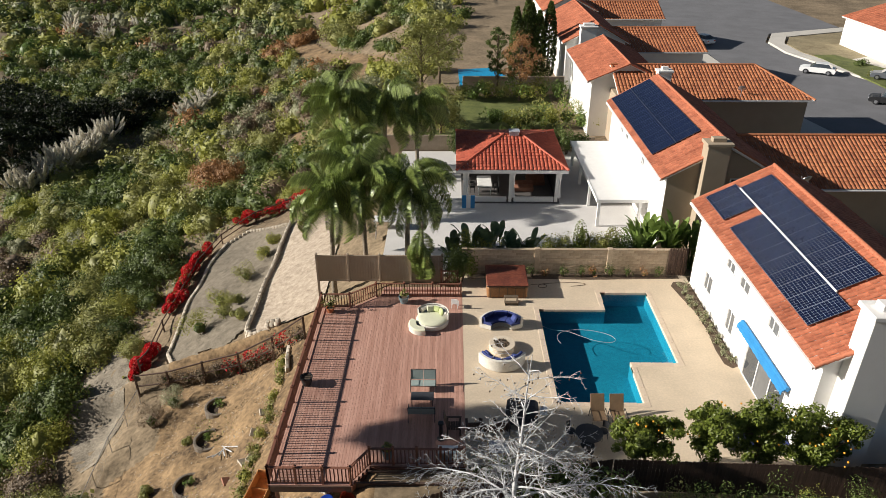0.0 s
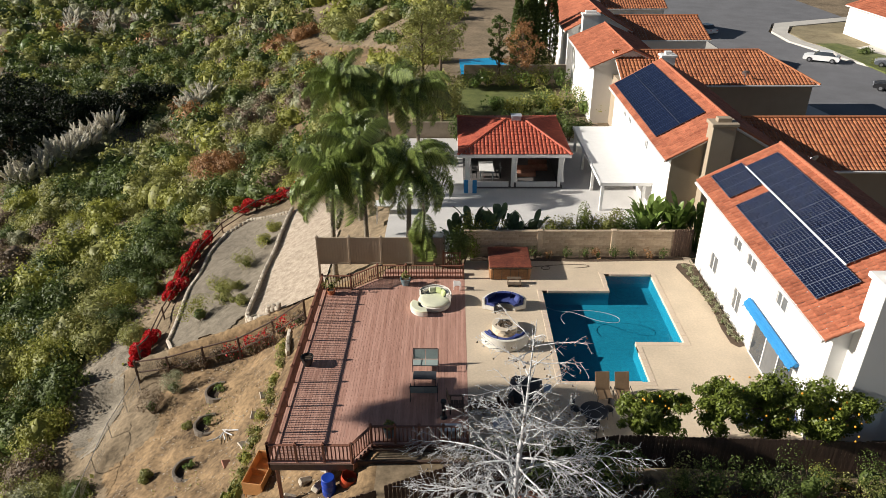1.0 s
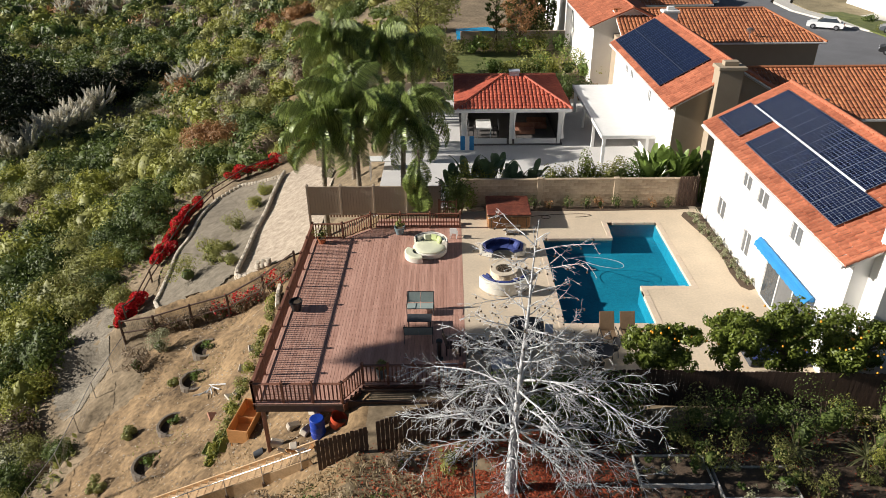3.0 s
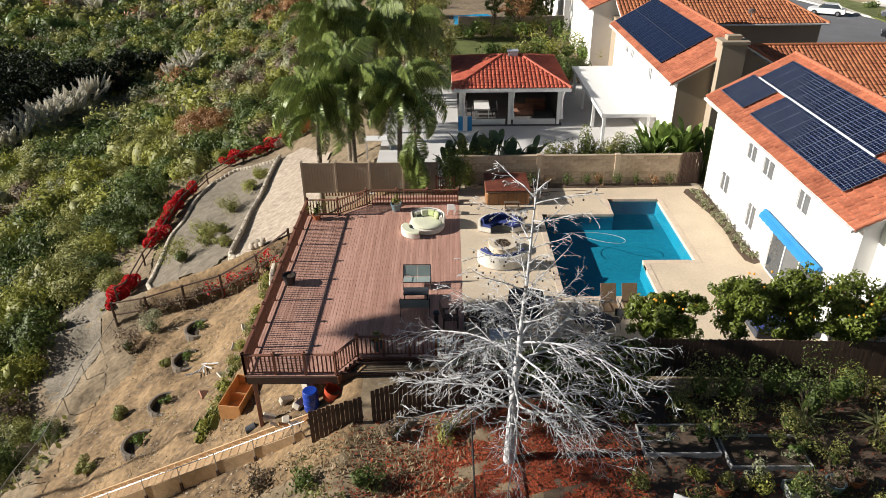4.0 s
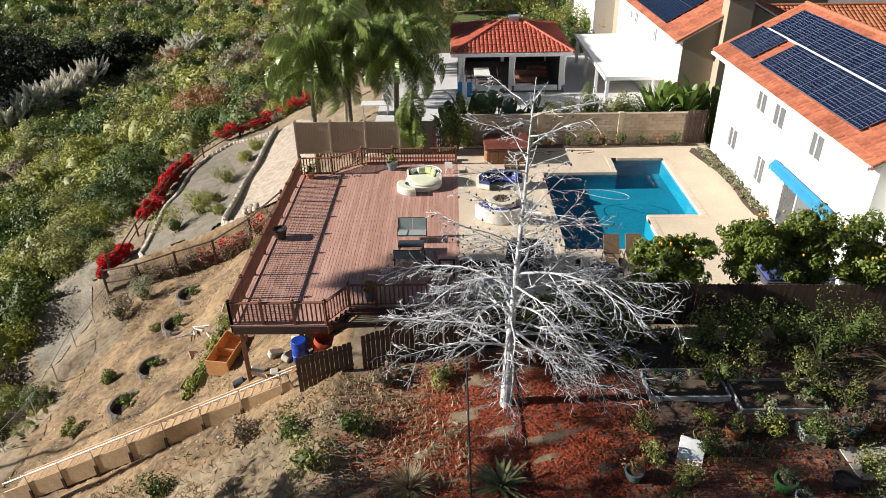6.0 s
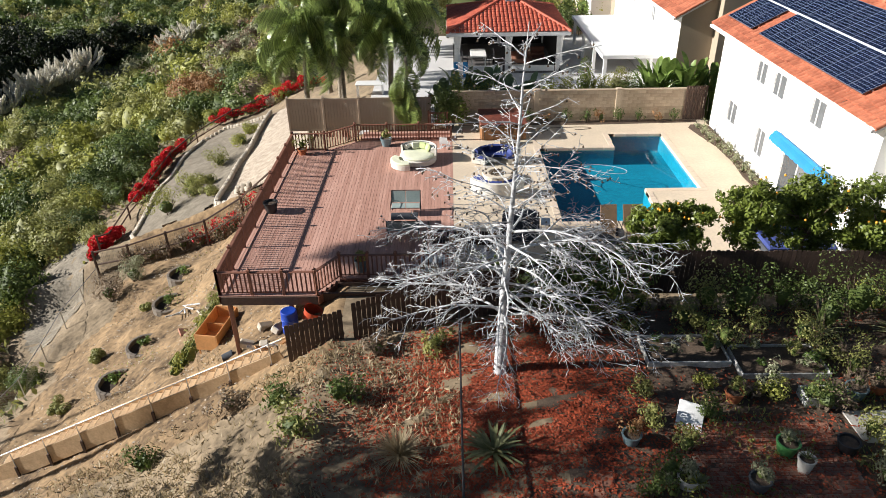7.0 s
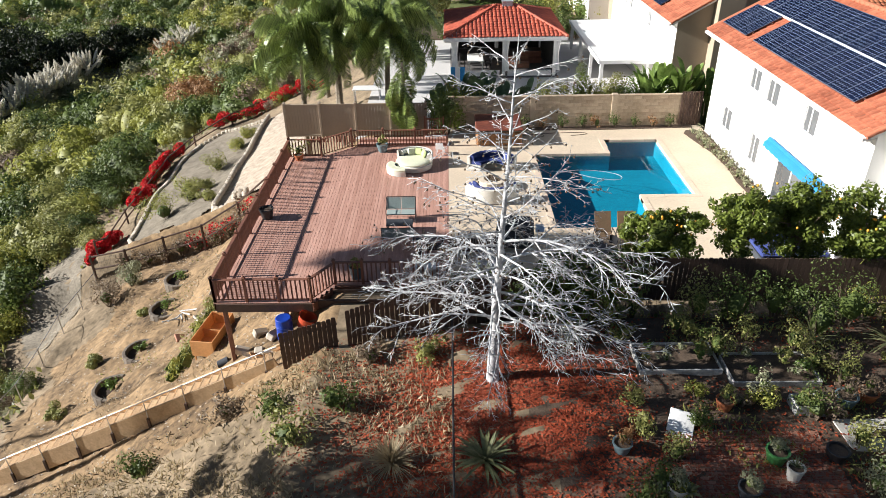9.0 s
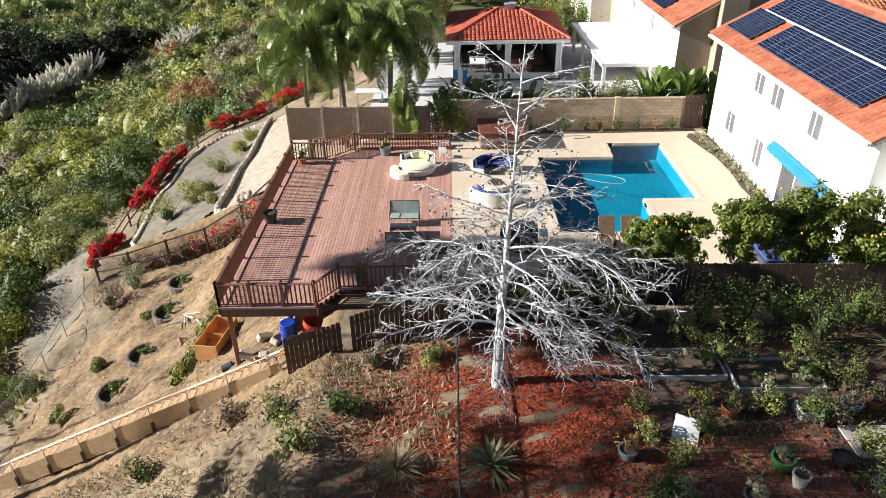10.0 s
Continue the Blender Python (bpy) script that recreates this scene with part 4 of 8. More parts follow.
picket_fence((-4.6, 16.25), (-2.75, 16.45), -0.95, -0.35, 1.45, 1.35, "weathered dark board fence stepping down the slope")
picket_fence((-2.45, 16.5), (0.2, 16.9), -0.3, -0.1, 1.5, 2.0, "weathered dark board fence below the deck")
picket_fence((0.25, 16.95), (6.7, 18.55), -0.1, 0.1, 1.9, 1.75, "weathered dark board fence behind the bare tree")
picket_fence((6.75, 18.55), (24.0, 17.9), 0.1, 0.2, 1.72, 1.7, "tall dark board fence between two gardens")


def rail_fence():
    """Dark post and rail fence with wire mesh running up the slope to the deck."""
    f = thing("post_and_rail_fence", (0, 0, 0), "dark post and rail fence with wire mesh on the slope", "fence")
    pts = [(-21.7, 35.5), (-19.2, 35.1), (-16.6, 35.0), (-14.0, 34.8), (-11.4, 34.3), (-9.0, 33.4)]
    tops = []
    for x, y in pts:
        z = gz(x, y)
        part("fence_post", Shape().box(x - 0.06, x + 0.06, y - 0.06, y + 0.06, z - 0.2, z + 1.85, 0.01), DARKWOOD, f)
        tops.append(Vector((x, y, z)))
    for k in range(len(pts) - 1):
        for h in (1.75, 0.85):
            a, b = tops[k] + Vector((0, 0, h)), tops[k + 1] + Vector((0, 0, h))
            m = Matrix.Translation(a) @ (b - a).to_track_quat("X", "Z").to_matrix().to_4x4()
            part("rail", Shape().box(0, (b - a).length, -0.035, 0.035, -0.05, 0.05, 0.008), DARKWOOD, f, at=m)
        s = Shape()
        for j in range(1, 18):
            q = tops[k].lerp(tops[k + 1], j / 18)
            s.tube([q + Vector((0, 0, 0.15)), q + Vector((0, 0, 1.75))], 0.004, 3, False)
        for h in (0.2, 0.45, 0.65, 1.05, 1.3, 1.55):
            s.tube([tops[k] + Vector((0, 0, h)), tops[k + 1] + Vector((0, 0, h))], 0.004, 3, False)
        part("wire_mesh", s, BLACK, f)


rail_fence()


def side_fence():
    f = thing("post_and_rail_fence", (0, 0, 0), "dark low rail fence below the gravel terraces", "fence")
    pts = [(-21.8, 36.6), (-22.3, 39.0), (-22.7, 43.0), (-22.9, 47.5), (-22.9, 52.5), (-22.3, 57.5), (-19.6, 60.4), (-16.0, 61.0)]
    v = [Vector((x, y, gz(x, y))) for x, y in pts]
    for p in v:
        part("fence_post", Shape().box(p.x - 0.05, p.x + 0.05, p.y - 0.05, p.y + 0.05, p.z - 0.2, p.z + 1.15, 0.01), DARKWOOD, f)
    for a, b in zip(v, v[1:]):
        for h in (1.05, 0.5):
            p, q = a + Vector((0, 0, h)), b + Vector((0, 0, h))
            part("rail", Shape().box(0, (q - p).length, -0.03, 0.03, -0.045, 0.045), DARKWOOD, f, at=Matrix.Translation(p) @ (q - p).to_track_quat("X", "Z").to_matrix().to_4x4())


side_fence()


def chain_link():
    f = thing("chain_link_fence", (0, 0, 0), "grey chain link fence down the bare slope", "fence")
    pts = [(-21.6, 35.2), (-21.6, 33.0), (-21.6, 30.6), (-21.5, 28.0), (-21.2, 25.2), (-20.8, 22.0), (-20.4, 19.0)]
    v = [Vector((x, y, gz(x, y))) for x, y in pts]
    for p in v:
        part("fence_post", Shape().tube([p - Vector((0, 0, 0.1)), p + Vector((0, 0, 1.25))], 0.03, 8), ALU, f)
    s = Shape()
    for a, b in zip(v, v[1:]):
        part("top_rail", Shape().tube([a + Vector((0, 0, 1.22)), b + Vector((0, 0, 1.22))], 0.02, 6), ALU, f)
        n = 22
        for j in range(-10, n):
            for sg in (1, -1):
                t0, t1 = j / n, (j + 10) / n
                if sg < 0:
                    t0, t1 = t1, t0
                h0, h1 = 0.05, 1.2
                if not (0 <= t0 <= 1 and 0 <= t1 <= 1):
                    continue
                s.tube([a.lerp(b, t0) + Vector((0, 0, h0)), a.lerp(b, t1) + Vector((0, 0, h1))], 0.004, 3, False)
    part("wire_mesh", s, ALU, f)


chain_link()


def drape(name, poly, material, label, category, lift=0.02, step=0.25):
    """A sheet laid over the slope inside an outline."""
    xs, ys = [p[0] for p in poly], [p[1] for p in poly]

    def inside(x, y):
        c = False
        for k in range(len(poly)):
            (xa, ya), (xb, yb) = poly[k - 1], poly[k]
            if (ya > y) != (yb > y) and x < (xb - xa) * (y - ya) / (yb - ya) + xa:
                c = not c
        return c
    s = Shape()
    x = min(xs)
    idx = {}
    nx, ny = int((max(xs) - min(xs)) / step) + 2, int((max(ys) - min(ys)) / step) + 2
    for i in range(nx):
        for j in range(ny):
            xa, ya = min(xs) + i * step, min(ys) + j * step
            if inside(xa + step / 2, ya + step / 2):
                q = []
                for dx, dy in ((0, 0), (1, 0), (1, 1), (0, 1)):
                    key = (i + dx, j + dy)
                    if key not in idx:
                        X, Y = xa + dx * step, ya + dy * step
                        idx[key] = len(s.v)
                        s.v.append((X, Y, gz(X, Y) + lift + 0.03 * noise.noise(Vector((X, Y, 3)) * 1.7)))
                    q.append(idx[key])
                s.f.append(tuple(q))
    me = bpy.data.meshes.new(name)
    me.from_pydata(s.v, [], s.f)
    me.materials.append(material)
    me.polygons.foreach_set("use_smooth", [True] * len(me.polygons))
    return tagged(new(name, me), label, category, kind="structure")


BED = [(-19.6, 37.0), (-20.8, 39.0), (-21.6, 46.0), (-21.9, 52.0), (-21.6, 56.5), (-19.5, 57.8), (-15.2, 56.0), (-15.0, 50.0), (-14.8, 44.0), (-14.6, 38.6), (-16.5, 36.5)]
drape("gravel_bed", BED, GRAVEL2, "grey gravel planting terrace on the slope", "gravel bed", 0.12)
drape("gravel_path", [(-14.3, 37.5), (-14.7, 44.0), (-14.9, 50.0), (-15.0, 56.0), (-13.0, 57.0), (-9.6, 52.0), (-8.8, 44.0), (-8.6, 36.3), (-11.5, 36.3)], GRAVEL, "pale crushed stone terrace beside the fence", "gravel path", 0.12)
drape("dirt_path", [(-24.0, 80), (-18.5, 104), (-16.5, 121), (-31, 147), (-42, 176), (-37, 178), (-26, 149), (-11.5, 123), (-13.5, 103), (-19.5, 80)], DIRT, "bare pale dirt track on the far slope", "path", 0.15, 1.0)
drape("dirt_path", [(-22.9, 30.6), (-22.7, 33.0), (-23.0, 35.6), (-23.6, 38.0), (-24.6, 41.0), (-25.6, 44.5), (-27.6, 44.0), (-28.3, 40.5), (-28.0, 37.0), (-26.9, 34.4), (-25.6, 32.2), (-24.3, 30.6)], PALEPATH, "pale trodden dirt path along the canyon", "path", 0.05)


def stone_edge(pts, label, size=0.36, high=0.26, double=False):
    """A low edging of separate rough stones along a line."""
    e = thing("stone_edging", (0, 0, 0), label, "stone edging", "stone edgings")
    meshes = []
    for k in range(4):
        q = Shape().box(-size / 2 + 0.01, size / 2 - 0.01, -0.13, 0.13, -0.08, high, 0.05)
        q.v = [(x + random.uniform(-0.02, 0.02), y + random.uniform(-0.02, 0.02), z + random.uniform(-0.015, 0.015)) for x, y, z in q.v]
        me = q.mesh("stone", 40)
        me.materials.append(STONE)
        meshes.append(me)
    for (xa, ya), (xb, yb) in zip(pts, pts[1:]):
        ln = math.hypot(xb - xa, yb - ya)
        n = max(1, int(ln / size))
        for j in range(n):
            t = (j + 0.5) / n
            x, y = xa + (xb - xa) * t, ya + (yb - ya) * t
            part("stone", random.choice(meshes), None, e, at=pose(x, y, gz(x, y) + 0.08, 0, 0, math.degrees(math.atan2(yb - ya, xb - xa)) + random.uniform(-4, 4)))
            if double:
                part("stone", random.choice(meshes), None, e, at=pose(x + 0.1, y, gz(x, y) + 0.34, 0, 0, math.degrees(math.atan2(yb - ya, xb - xa)) + random.uniform(-6, 6)))


stone_edge(BED[:7], "cream stone edging round the lower gravel terrace")
stone_edge([(-14.95, 56.2), (-14.85, 50.0), (-14.7, 44.0), (-14.4, 38.2), (-14.0, 37.2), (-11.4, 36.4)], "stacked cream stone edging between the gravel terraces", double=True)
stone_edge([(-10.2, 33.9), (-10.0, 32.4), (-9.7, 31.0)], "short pale stone row beside the deck", 0.45)


RINGB = mat("ring_block", (0.17, 0.14, 0.11), 0.9, 0.3, 3, 18, 0.4, rnd=0.5)
RSOIL = mat("damp_soil", (0.05, 0.033, 0.022), 0.95, 0.4, 3, 20, 0.9)


def tree_ring(x, y):
    r = thing("tree_ring", pose(x, y, gz(x, y)), "half-ring of grey stone blocks round a young plant", "planting ring", "planting rings")
    for k in range(17):
        a = 90 + k * 18.0
        q = Shape().box(-0.15, 0.15, -0.09, 0.09, -0.55, 0.12, 0.03)
        part("block", q, RINGB, r, at=pose(0.82 * math.cos(radians(a)), 0.82 * math.sin(radians(a)), random.uniform(-0.02, 0.02), 0, 0, a + 90))
    part("soil", Shape().lathe([(0.0, 0.0), (0.45, -0.02), (0.76, -0.04)], (0, 0, -0.06), 12), RSOIL, r)


for x, y in ((-14.5, 31.6), (-14.2, 28.6), (-14.3, 25.3), (-14.3, 22.2)):
    tree_ring(x, y)


def planter_box():
    x0, y0 = -8.7, 21.0
    p = thing("planter_box", pose(-8.85, 21.3, -3.35, 0, 0, -8) @ Matrix.Scale(0.86, 4), "empty orange-stained wooden planter box on the slope", "planter box")
    part("side_board", Shape().box(-0.55, -0.5, -1.2, 1.2, -0.3, 0.55, 0.01), LIGHTWOOD, p)
    part("side_board", Shape().box(0.5, 0.55, -1.2, 1.2, -0.1, 0.55, 0.01), LIGHTWOOD, p)
    part("end_board", Shape().box(-0.5, 0.5, -1.2, -1.15, -0.3, 0.55, 0.01), LIGHTWOOD, p)
    part("end_board", Shape().box(-0.5, 0.5, 1.15, 1.2, -0.2, 0.55, 0.01), LIGHTWOOD, p)
    part("divider", Shape().box(-0.5, 0.5, -0.03, 0.03, -0.1, 0.38, 0.01), LIGHTWOOD, p)
    part("floor_board", Shape().box(-0.5, 0.5, -1.15, 1.15, -0.15, -0.08), LIGHTWOOD, p)
    for x in (-0.5, 0.45):
        for y in (-1.15, 1.1):
            part("leg", Shape().box(x, x + 0.06, y, y + 0.06, -0.6, 0.5), LIGHTWOOD, p)


planter_box()


def stairs():
    s = thing("garden_stairs", (0, 0, 0), "long pale wooden garden stairs down the slope with a pipe handrail", "stairs")
    n, xa, xb, ya, yb, za, zb = 34, -4.9, -17.5, 17.4, 18.3, -1.3, -7.8
    for k in range(n):
        t = (k + 0.5) / n
        x, y, z = xa + (xb - xa) * t, ya + (yb - ya) * t, za + (zb - za) * t
        part("tread", Shape().box(-0.2, 0.2, -0.55, 0.55, -0.05, 0.0, 0.008), STAIRW, s, at=pose(x, y, z))
        part("riser", Shape().box(0.17, 0.2, -0.53, 0.53, -0.02, 0.2), STAIRW, s, at=pose(x, y, z))
    for sg in (-0.6, 0.6):
        a, b = Vector((xa, ya + sg, za + 0.05)), Vector((xb, yb + sg, zb + 0.05))
        m = Matrix.Translation(a) @ (b - a).to_track_quat("X", "Z").to_matrix().to_4x4()
        part("stringer", Shape().box(0, (b - a).length, -0.03, 0.03, -0.42, 0.36 if sg < 0 else 0.12, 0.01), STAIRW, s, at=m)
    for k in range(8):
        t = (k + 0.3) / 8
        x, y, z = xa + (xb - xa) * t, ya + (yb - ya) * t - 0.66, za + (zb - za) * t
        part("stake", Shape().box(x - 0.05, x + 0.05, y - 0.04, y + 0.02, z - 0.5, z + 0.1), DARKWOOD, s)
        part("rail_post", Shape().tube([(x, y + 0.02, z - 0.3), (x, y + 0.02, z + 0.95)], 0.022, 7), ALU, s)
    part("handrail", Shape().tube([(xa, ya - 0.64, za + 0.9), ((xa + xb) / 2, (ya + yb) / 2 - 0.64, (za + zb) / 2 + 0.9), (xb, yb - 0.64, zb + 0.9)], 0.022, 7), ALU, s)


stairs()


# ---- patio and deck furniture ----
def hot_tub():
    t = thing("hot_tub", (3.55, 34.6, 0.0), "square hot tub in a brown cabinet with a worn red-brown cover", "hot tub")
    part("cabinet", Shape().box(-1.22, 1.22, -1.22, 1.22, 0.0, 0.78, 0.09), TUBW, t)
    part("rim", Shape().box(-1.26, 1.26, -1.26, 1.26, 0.78, 0.84, 0.03), BARK, t)
    part("cover", Shape().box(-1.26, 1.26, -1.26, -0.01, 0.842, 0.95, 0.045), TUBC, t)
    part("cover", Shape().box(-1.26, 1.26, 0.01, 1.26, 0.842, 0.95, 0.045), TUBC, t)
    for x in (-1.0, -0.5, 0.0, 0.5, 1.0):
        part("panel_strip", Shape().box(x - 0.02, x + 0.02, -1.235, -1.215, 0.05, 0.74), BARK, t)
    st = thing("tub_steps", (3.75, 32.85, 0), "small brown two-tread step at the hot tub", "steps")
    part("tread", Shape().box(-0.42, 0.42, -0.3, -0.02, 0.16, 0.2, 0.01), BARK, st)
    part("tread", Shape().box(-0.42, 0.42, 0.0, 0.28, 0.36, 0.4, 0.01), BARK, st)
    for x in (-0.38, 0.34):
        part("side", Shape().box(x, x + 0.04, -0.28, 0.26, 0.0, 0.16).box(x, x + 0.04, 0.0, 0.26, 0.16, 0.36), BARK, st)


hot_tub()


def daybed():
    d = thing("round_daybed", pose(-0.9, 30.75, 0.0, 0, 0, -25) @ Matrix.Scale(0.88, 4), "round white wicker daybed with pale lime cushions", "daybed")
    part("base", Shape().lathe([(0.0, 0.03), (1.02, 0.03), (1.05, 0.08), (1.05, 0.32), (0.98, 0.36), (0.0, 0.36)], (0, 0, 0), 40), WICKER, d)
    part("seat_cushion", Shape().lathe([(0.0, 0.50), (0.7, 0.50), (0.92, 0.48), (0.99, 0.43), (0.97, 0.362), (0.0, 0.362)], (0, 0, 0), 40), LIME, d)
    part("back_shell", Shape().lathe([(0.92, 0.3), (1.06, 0.3), (1.09, 0.8), (1.04, 0.84), (0.98, 0.8)], (0, 0.02, 0), 26, 8, 182), WICKER, d)
    part("back_cushion", Shape().lathe([(0.72, 0.505), (0.95, 0.505), (0.97, 0.72), (0.9, 0.8), (0.78, 0.76), (0.72, 0.6)], (0, 0.02, 0), 24, 15, 172), WICKER, d, "white padded back cushion")
    for a in (50, 90, 128):
        c, s = math.cos(radians(a)), math.sin(radians(a))
        part("pillow", Shape().box(-0.24, 0.24, -0.08, 0.08, -0.2, 0.2, 0.07), LIMED if a != 128 else LIME, d, at=pose(0.62 * c, 0.62 * s, 0.7, -20, 0, a - 90))
    o = thing("crescent_ottoman", pose(-1.45, 30.2, 0.0, 0, 0, 215) @ Matrix.Scale(0.9, 4), "crescent white wicker ottoman with a lime cushion", "ottoman")
    part("base", Shape().lathe([(0.35, 0.03), (0.86, 0.03), (0.88, 0.3), (0.35, 0.3)], (0, 0, 0), 22, -70, 70), WICKER, o)
    part("cushion", Shape().lathe([(0.37, 0.302), (0.86, 0.302), (0.87, 0.38), (0.8, 0.43), (0.4, 0.43)], (0, 0, 0), 22, -69, 69), LIME, o)


daybed()


def curved_sofa(at, label):
    """A crescent wicker sofa, open towards -y, with navy seat and back cushions."""
    s = thing("curved_sofa", at, label, "sofa", "sofas round the fire pit")
    part("base", Shape().lathe([(0.62, 0.05), (1.3, 0.05), (1.32, 0.7), (1.2, 0.72), (1.17, 0.32), (0.62, 0.30)], (0, 0, 0), 10, 22, 158), WICKER, s, smooth=20)
    for k in range(3):
        a0 = 24 + k * 44.3
        part("seat_cushion", Shape().lathe([(0.60, 0.325), (1.15, 0.325), (1.15, 0.44), (1.1, 0.47), (0.66, 0.47), (0.6, 0.43)], (0, 0, 0), 6, a0, a0 + 43), NAVY, s)
        part("back_cushion", Shape().lathe([(0.98, 0.475), (1.17, 0.475), (1.19, 0.74), (1.12, 0.80), (1.03, 0.74)], (0, 0, 0), 6, a0 + 1, a0 + 42), NAVY, s)
    part("pillow", Shape().box(-0.22, 0.22, -0.08, 0.08, -0.2, 0.2, 0.07), NAVY, s, at=pose(0.72, 0.55, 0.66, -30, 0, -60))


curved_sofa(pose(2.98, 29.75, 0), "crescent white wicker sofa with navy cushions by the pool")
curved_sofa(pose(2.82, 27.55, 0, 0, 0, 180), "crescent white wicker sofa with navy cushions, its back to the garden")


def fire_pit():
    f = thing("fire_pit", (2.9, 28.25, 0), "round cream stone fire pit filled with dark lava rock", "fire pit")
    for r in range(2):
        for k in range(16):
            a = k * 22.5 + r * 11.25
            part("stone", Shape().box(-0.125, 0.125, -0.1, 0.1, 0.006, 0.176, 0.02), CREAM, f, at=pose(0.56 * math.cos(radians(a)), 0.56 * math.sin(radians(a)), r * 0.18, 0, 0, a + 90))
    part("cap", Shape().lathe([(0.40, 0.362), (0.70, 0.362), (0.71, 0.40), (0.69, 0.425), (0.41, 0.425)], (0, 0, 0), 32), CREAM, f)
    s = Shape()
    for k in range(60):
        a, r = random.uniform(0, 6.28), 0.37 * math.sqrt(random.random())
        s.blob((r * math.cos(a), r * math.sin(a), 0.36 + random.uniform(0, 0.05)), 0.055, 0.3, k, 6, 4)
    part("lava_rock", s, BARK, f)["kind"] = "stuff"


fire_pit()


def sling_bench(at, label):
    """A two-seat sling bench, its back towards +y."""
    b = thing("sling_bench", at, label, "bench", "sling benches")
    for x in (-0.62, 0.62):
        part("side_frame", Shape().tube([(x, -0.32, 0.0), (x, -0.30, 0.58), (x, 0.2, 0.6), (x, 0.32, 0.0)], 0.018, 6).tube([(x, 0.17, 0.38), (x, 0.34, 0.92)], 0.018, 6), BLACK, b)
    for k in range(2):
        part("seat_sling", Shape().box(-0.6 + k * 0.61, -0.01 + k * 0.61, -0.3, 0.17, 0.385, 0.405, 0.008), TEALF, b)
        part("back_sling", Shape().box(-0.6 + k * 0.61, -0.01 + k * 0.61, -0.01, 0.01, 0.02, 0.52, 0.008), TEALF, b, at=pose(0, 0.19, 0.4, -17, 0, 0))
    part("seat_rail", Shape().tube([(-0.62, -0.31, 0.39), (0.62, -0.31, 0.39)], 0.018, 6), BLACK, b)
    part("back_rail", Shape().tube([(-0.62, 0.35, 0.92), (0.62, 0.35, 0.92)], 0.018, 6), BLACK, b)


sling_bench(pose(-1.2, 25.0, 0), "two-seat outdoor bench with grey-green sling fabric")
sling_bench(pose(-1.2, 22.85, 0, 0, 0, 180), "two-seat outdoor bench with grey-green sling, its back to the railing")
ct = thing("low_table", (-1.2, 23.95, 0), "low dark outdoor table between two benches", "table")
part("tabletop", Shape().box(-0.55, 0.55, -0.3, 0.3, 0.38, 0.42, 0.012), CHAR, ct)
for x in (-0.5, 0.5):
    for y in (-0.26, 0.26):
        part("leg", Shape().box(x - 0.02, x + 0.02, y - 0.02, y + 0.02, 0, 0.38), BLACK, ct)


def armchair(at, label, m=None):
    c = thing("slat_armchair", at, label, "chair", "patio armchairs")
    m = m or DARKWOOD
    for k in range(5):
        part("back_slat", Shape().box(-0.26 + k * 0.108, -0.17 + k * 0.108, -0.012, 0.012, 0.0, 0.72, 0.006), m, c, at=pose(0, 0.26, 0.34, -16, 0, 0))
        part("seat_slat", Shape().box(-0.27, 0.27, -0.3 + k * 0.112, -0.2 + k * 0.112, 0.34, 0.36, 0.006), m, c)
    for x in (-0.31, 0.31):
        part("arm", Shape().box(x - 0.06, x + 0.06, -0.36, 0.34, 0.56, 0.585, 0.008), m, c)
        part("leg", Shape().box(x - 0.025, x + 0.025, -0.33, -0.26, 0.0, 0.56), m, c)
        part("leg", Shape().box(x - 0.025, x + 0.025, 0.24, 0.31, 0.0, 0.56), m, c)


for x, y, a in ((0.3, 22.0, 90), (1.2, 21.9, 182), (1.85, 21.85, 176), (2.5, 21.9, 181)):
    armchair(pose(x, y, 0, 0, 0, a), "dark weathered slatted armchair on the patio")
LOUNGE = mat("tan_sling", (0.21, 0.135, 0.075), 0.75, 0.15, 3, 20, 0.2)
for x in (7.05, 7.95):
    c = thing("sling_lounge_chair", pose(x, 22.7, 0, 0, 0, 2), "tan reclining sling chair at the pool edge", "chair", "pool lounge chairs")
    part("back", Shape().box(-0.33, 0.33, -0.015, 0.015, 0, 0.85, 0.01), LOUNGE, c, at=pose(0, 0.3, 0.35, -28, 0, 0))
    part("seat", Shape().box(-0.33, 0.33, -0.35, 0.3, 0.34, 0.37, 0.01), LOUNGE, c)
    for sx in (-0.36, 0.36):
        part("side_frame", Shape().tube([(sx, -0.4, 0), (sx, -0.35, 0.55), (sx, 0.3, 0.55), (sx, 0.42, 0)], 0.018, 6), BLACK, c)


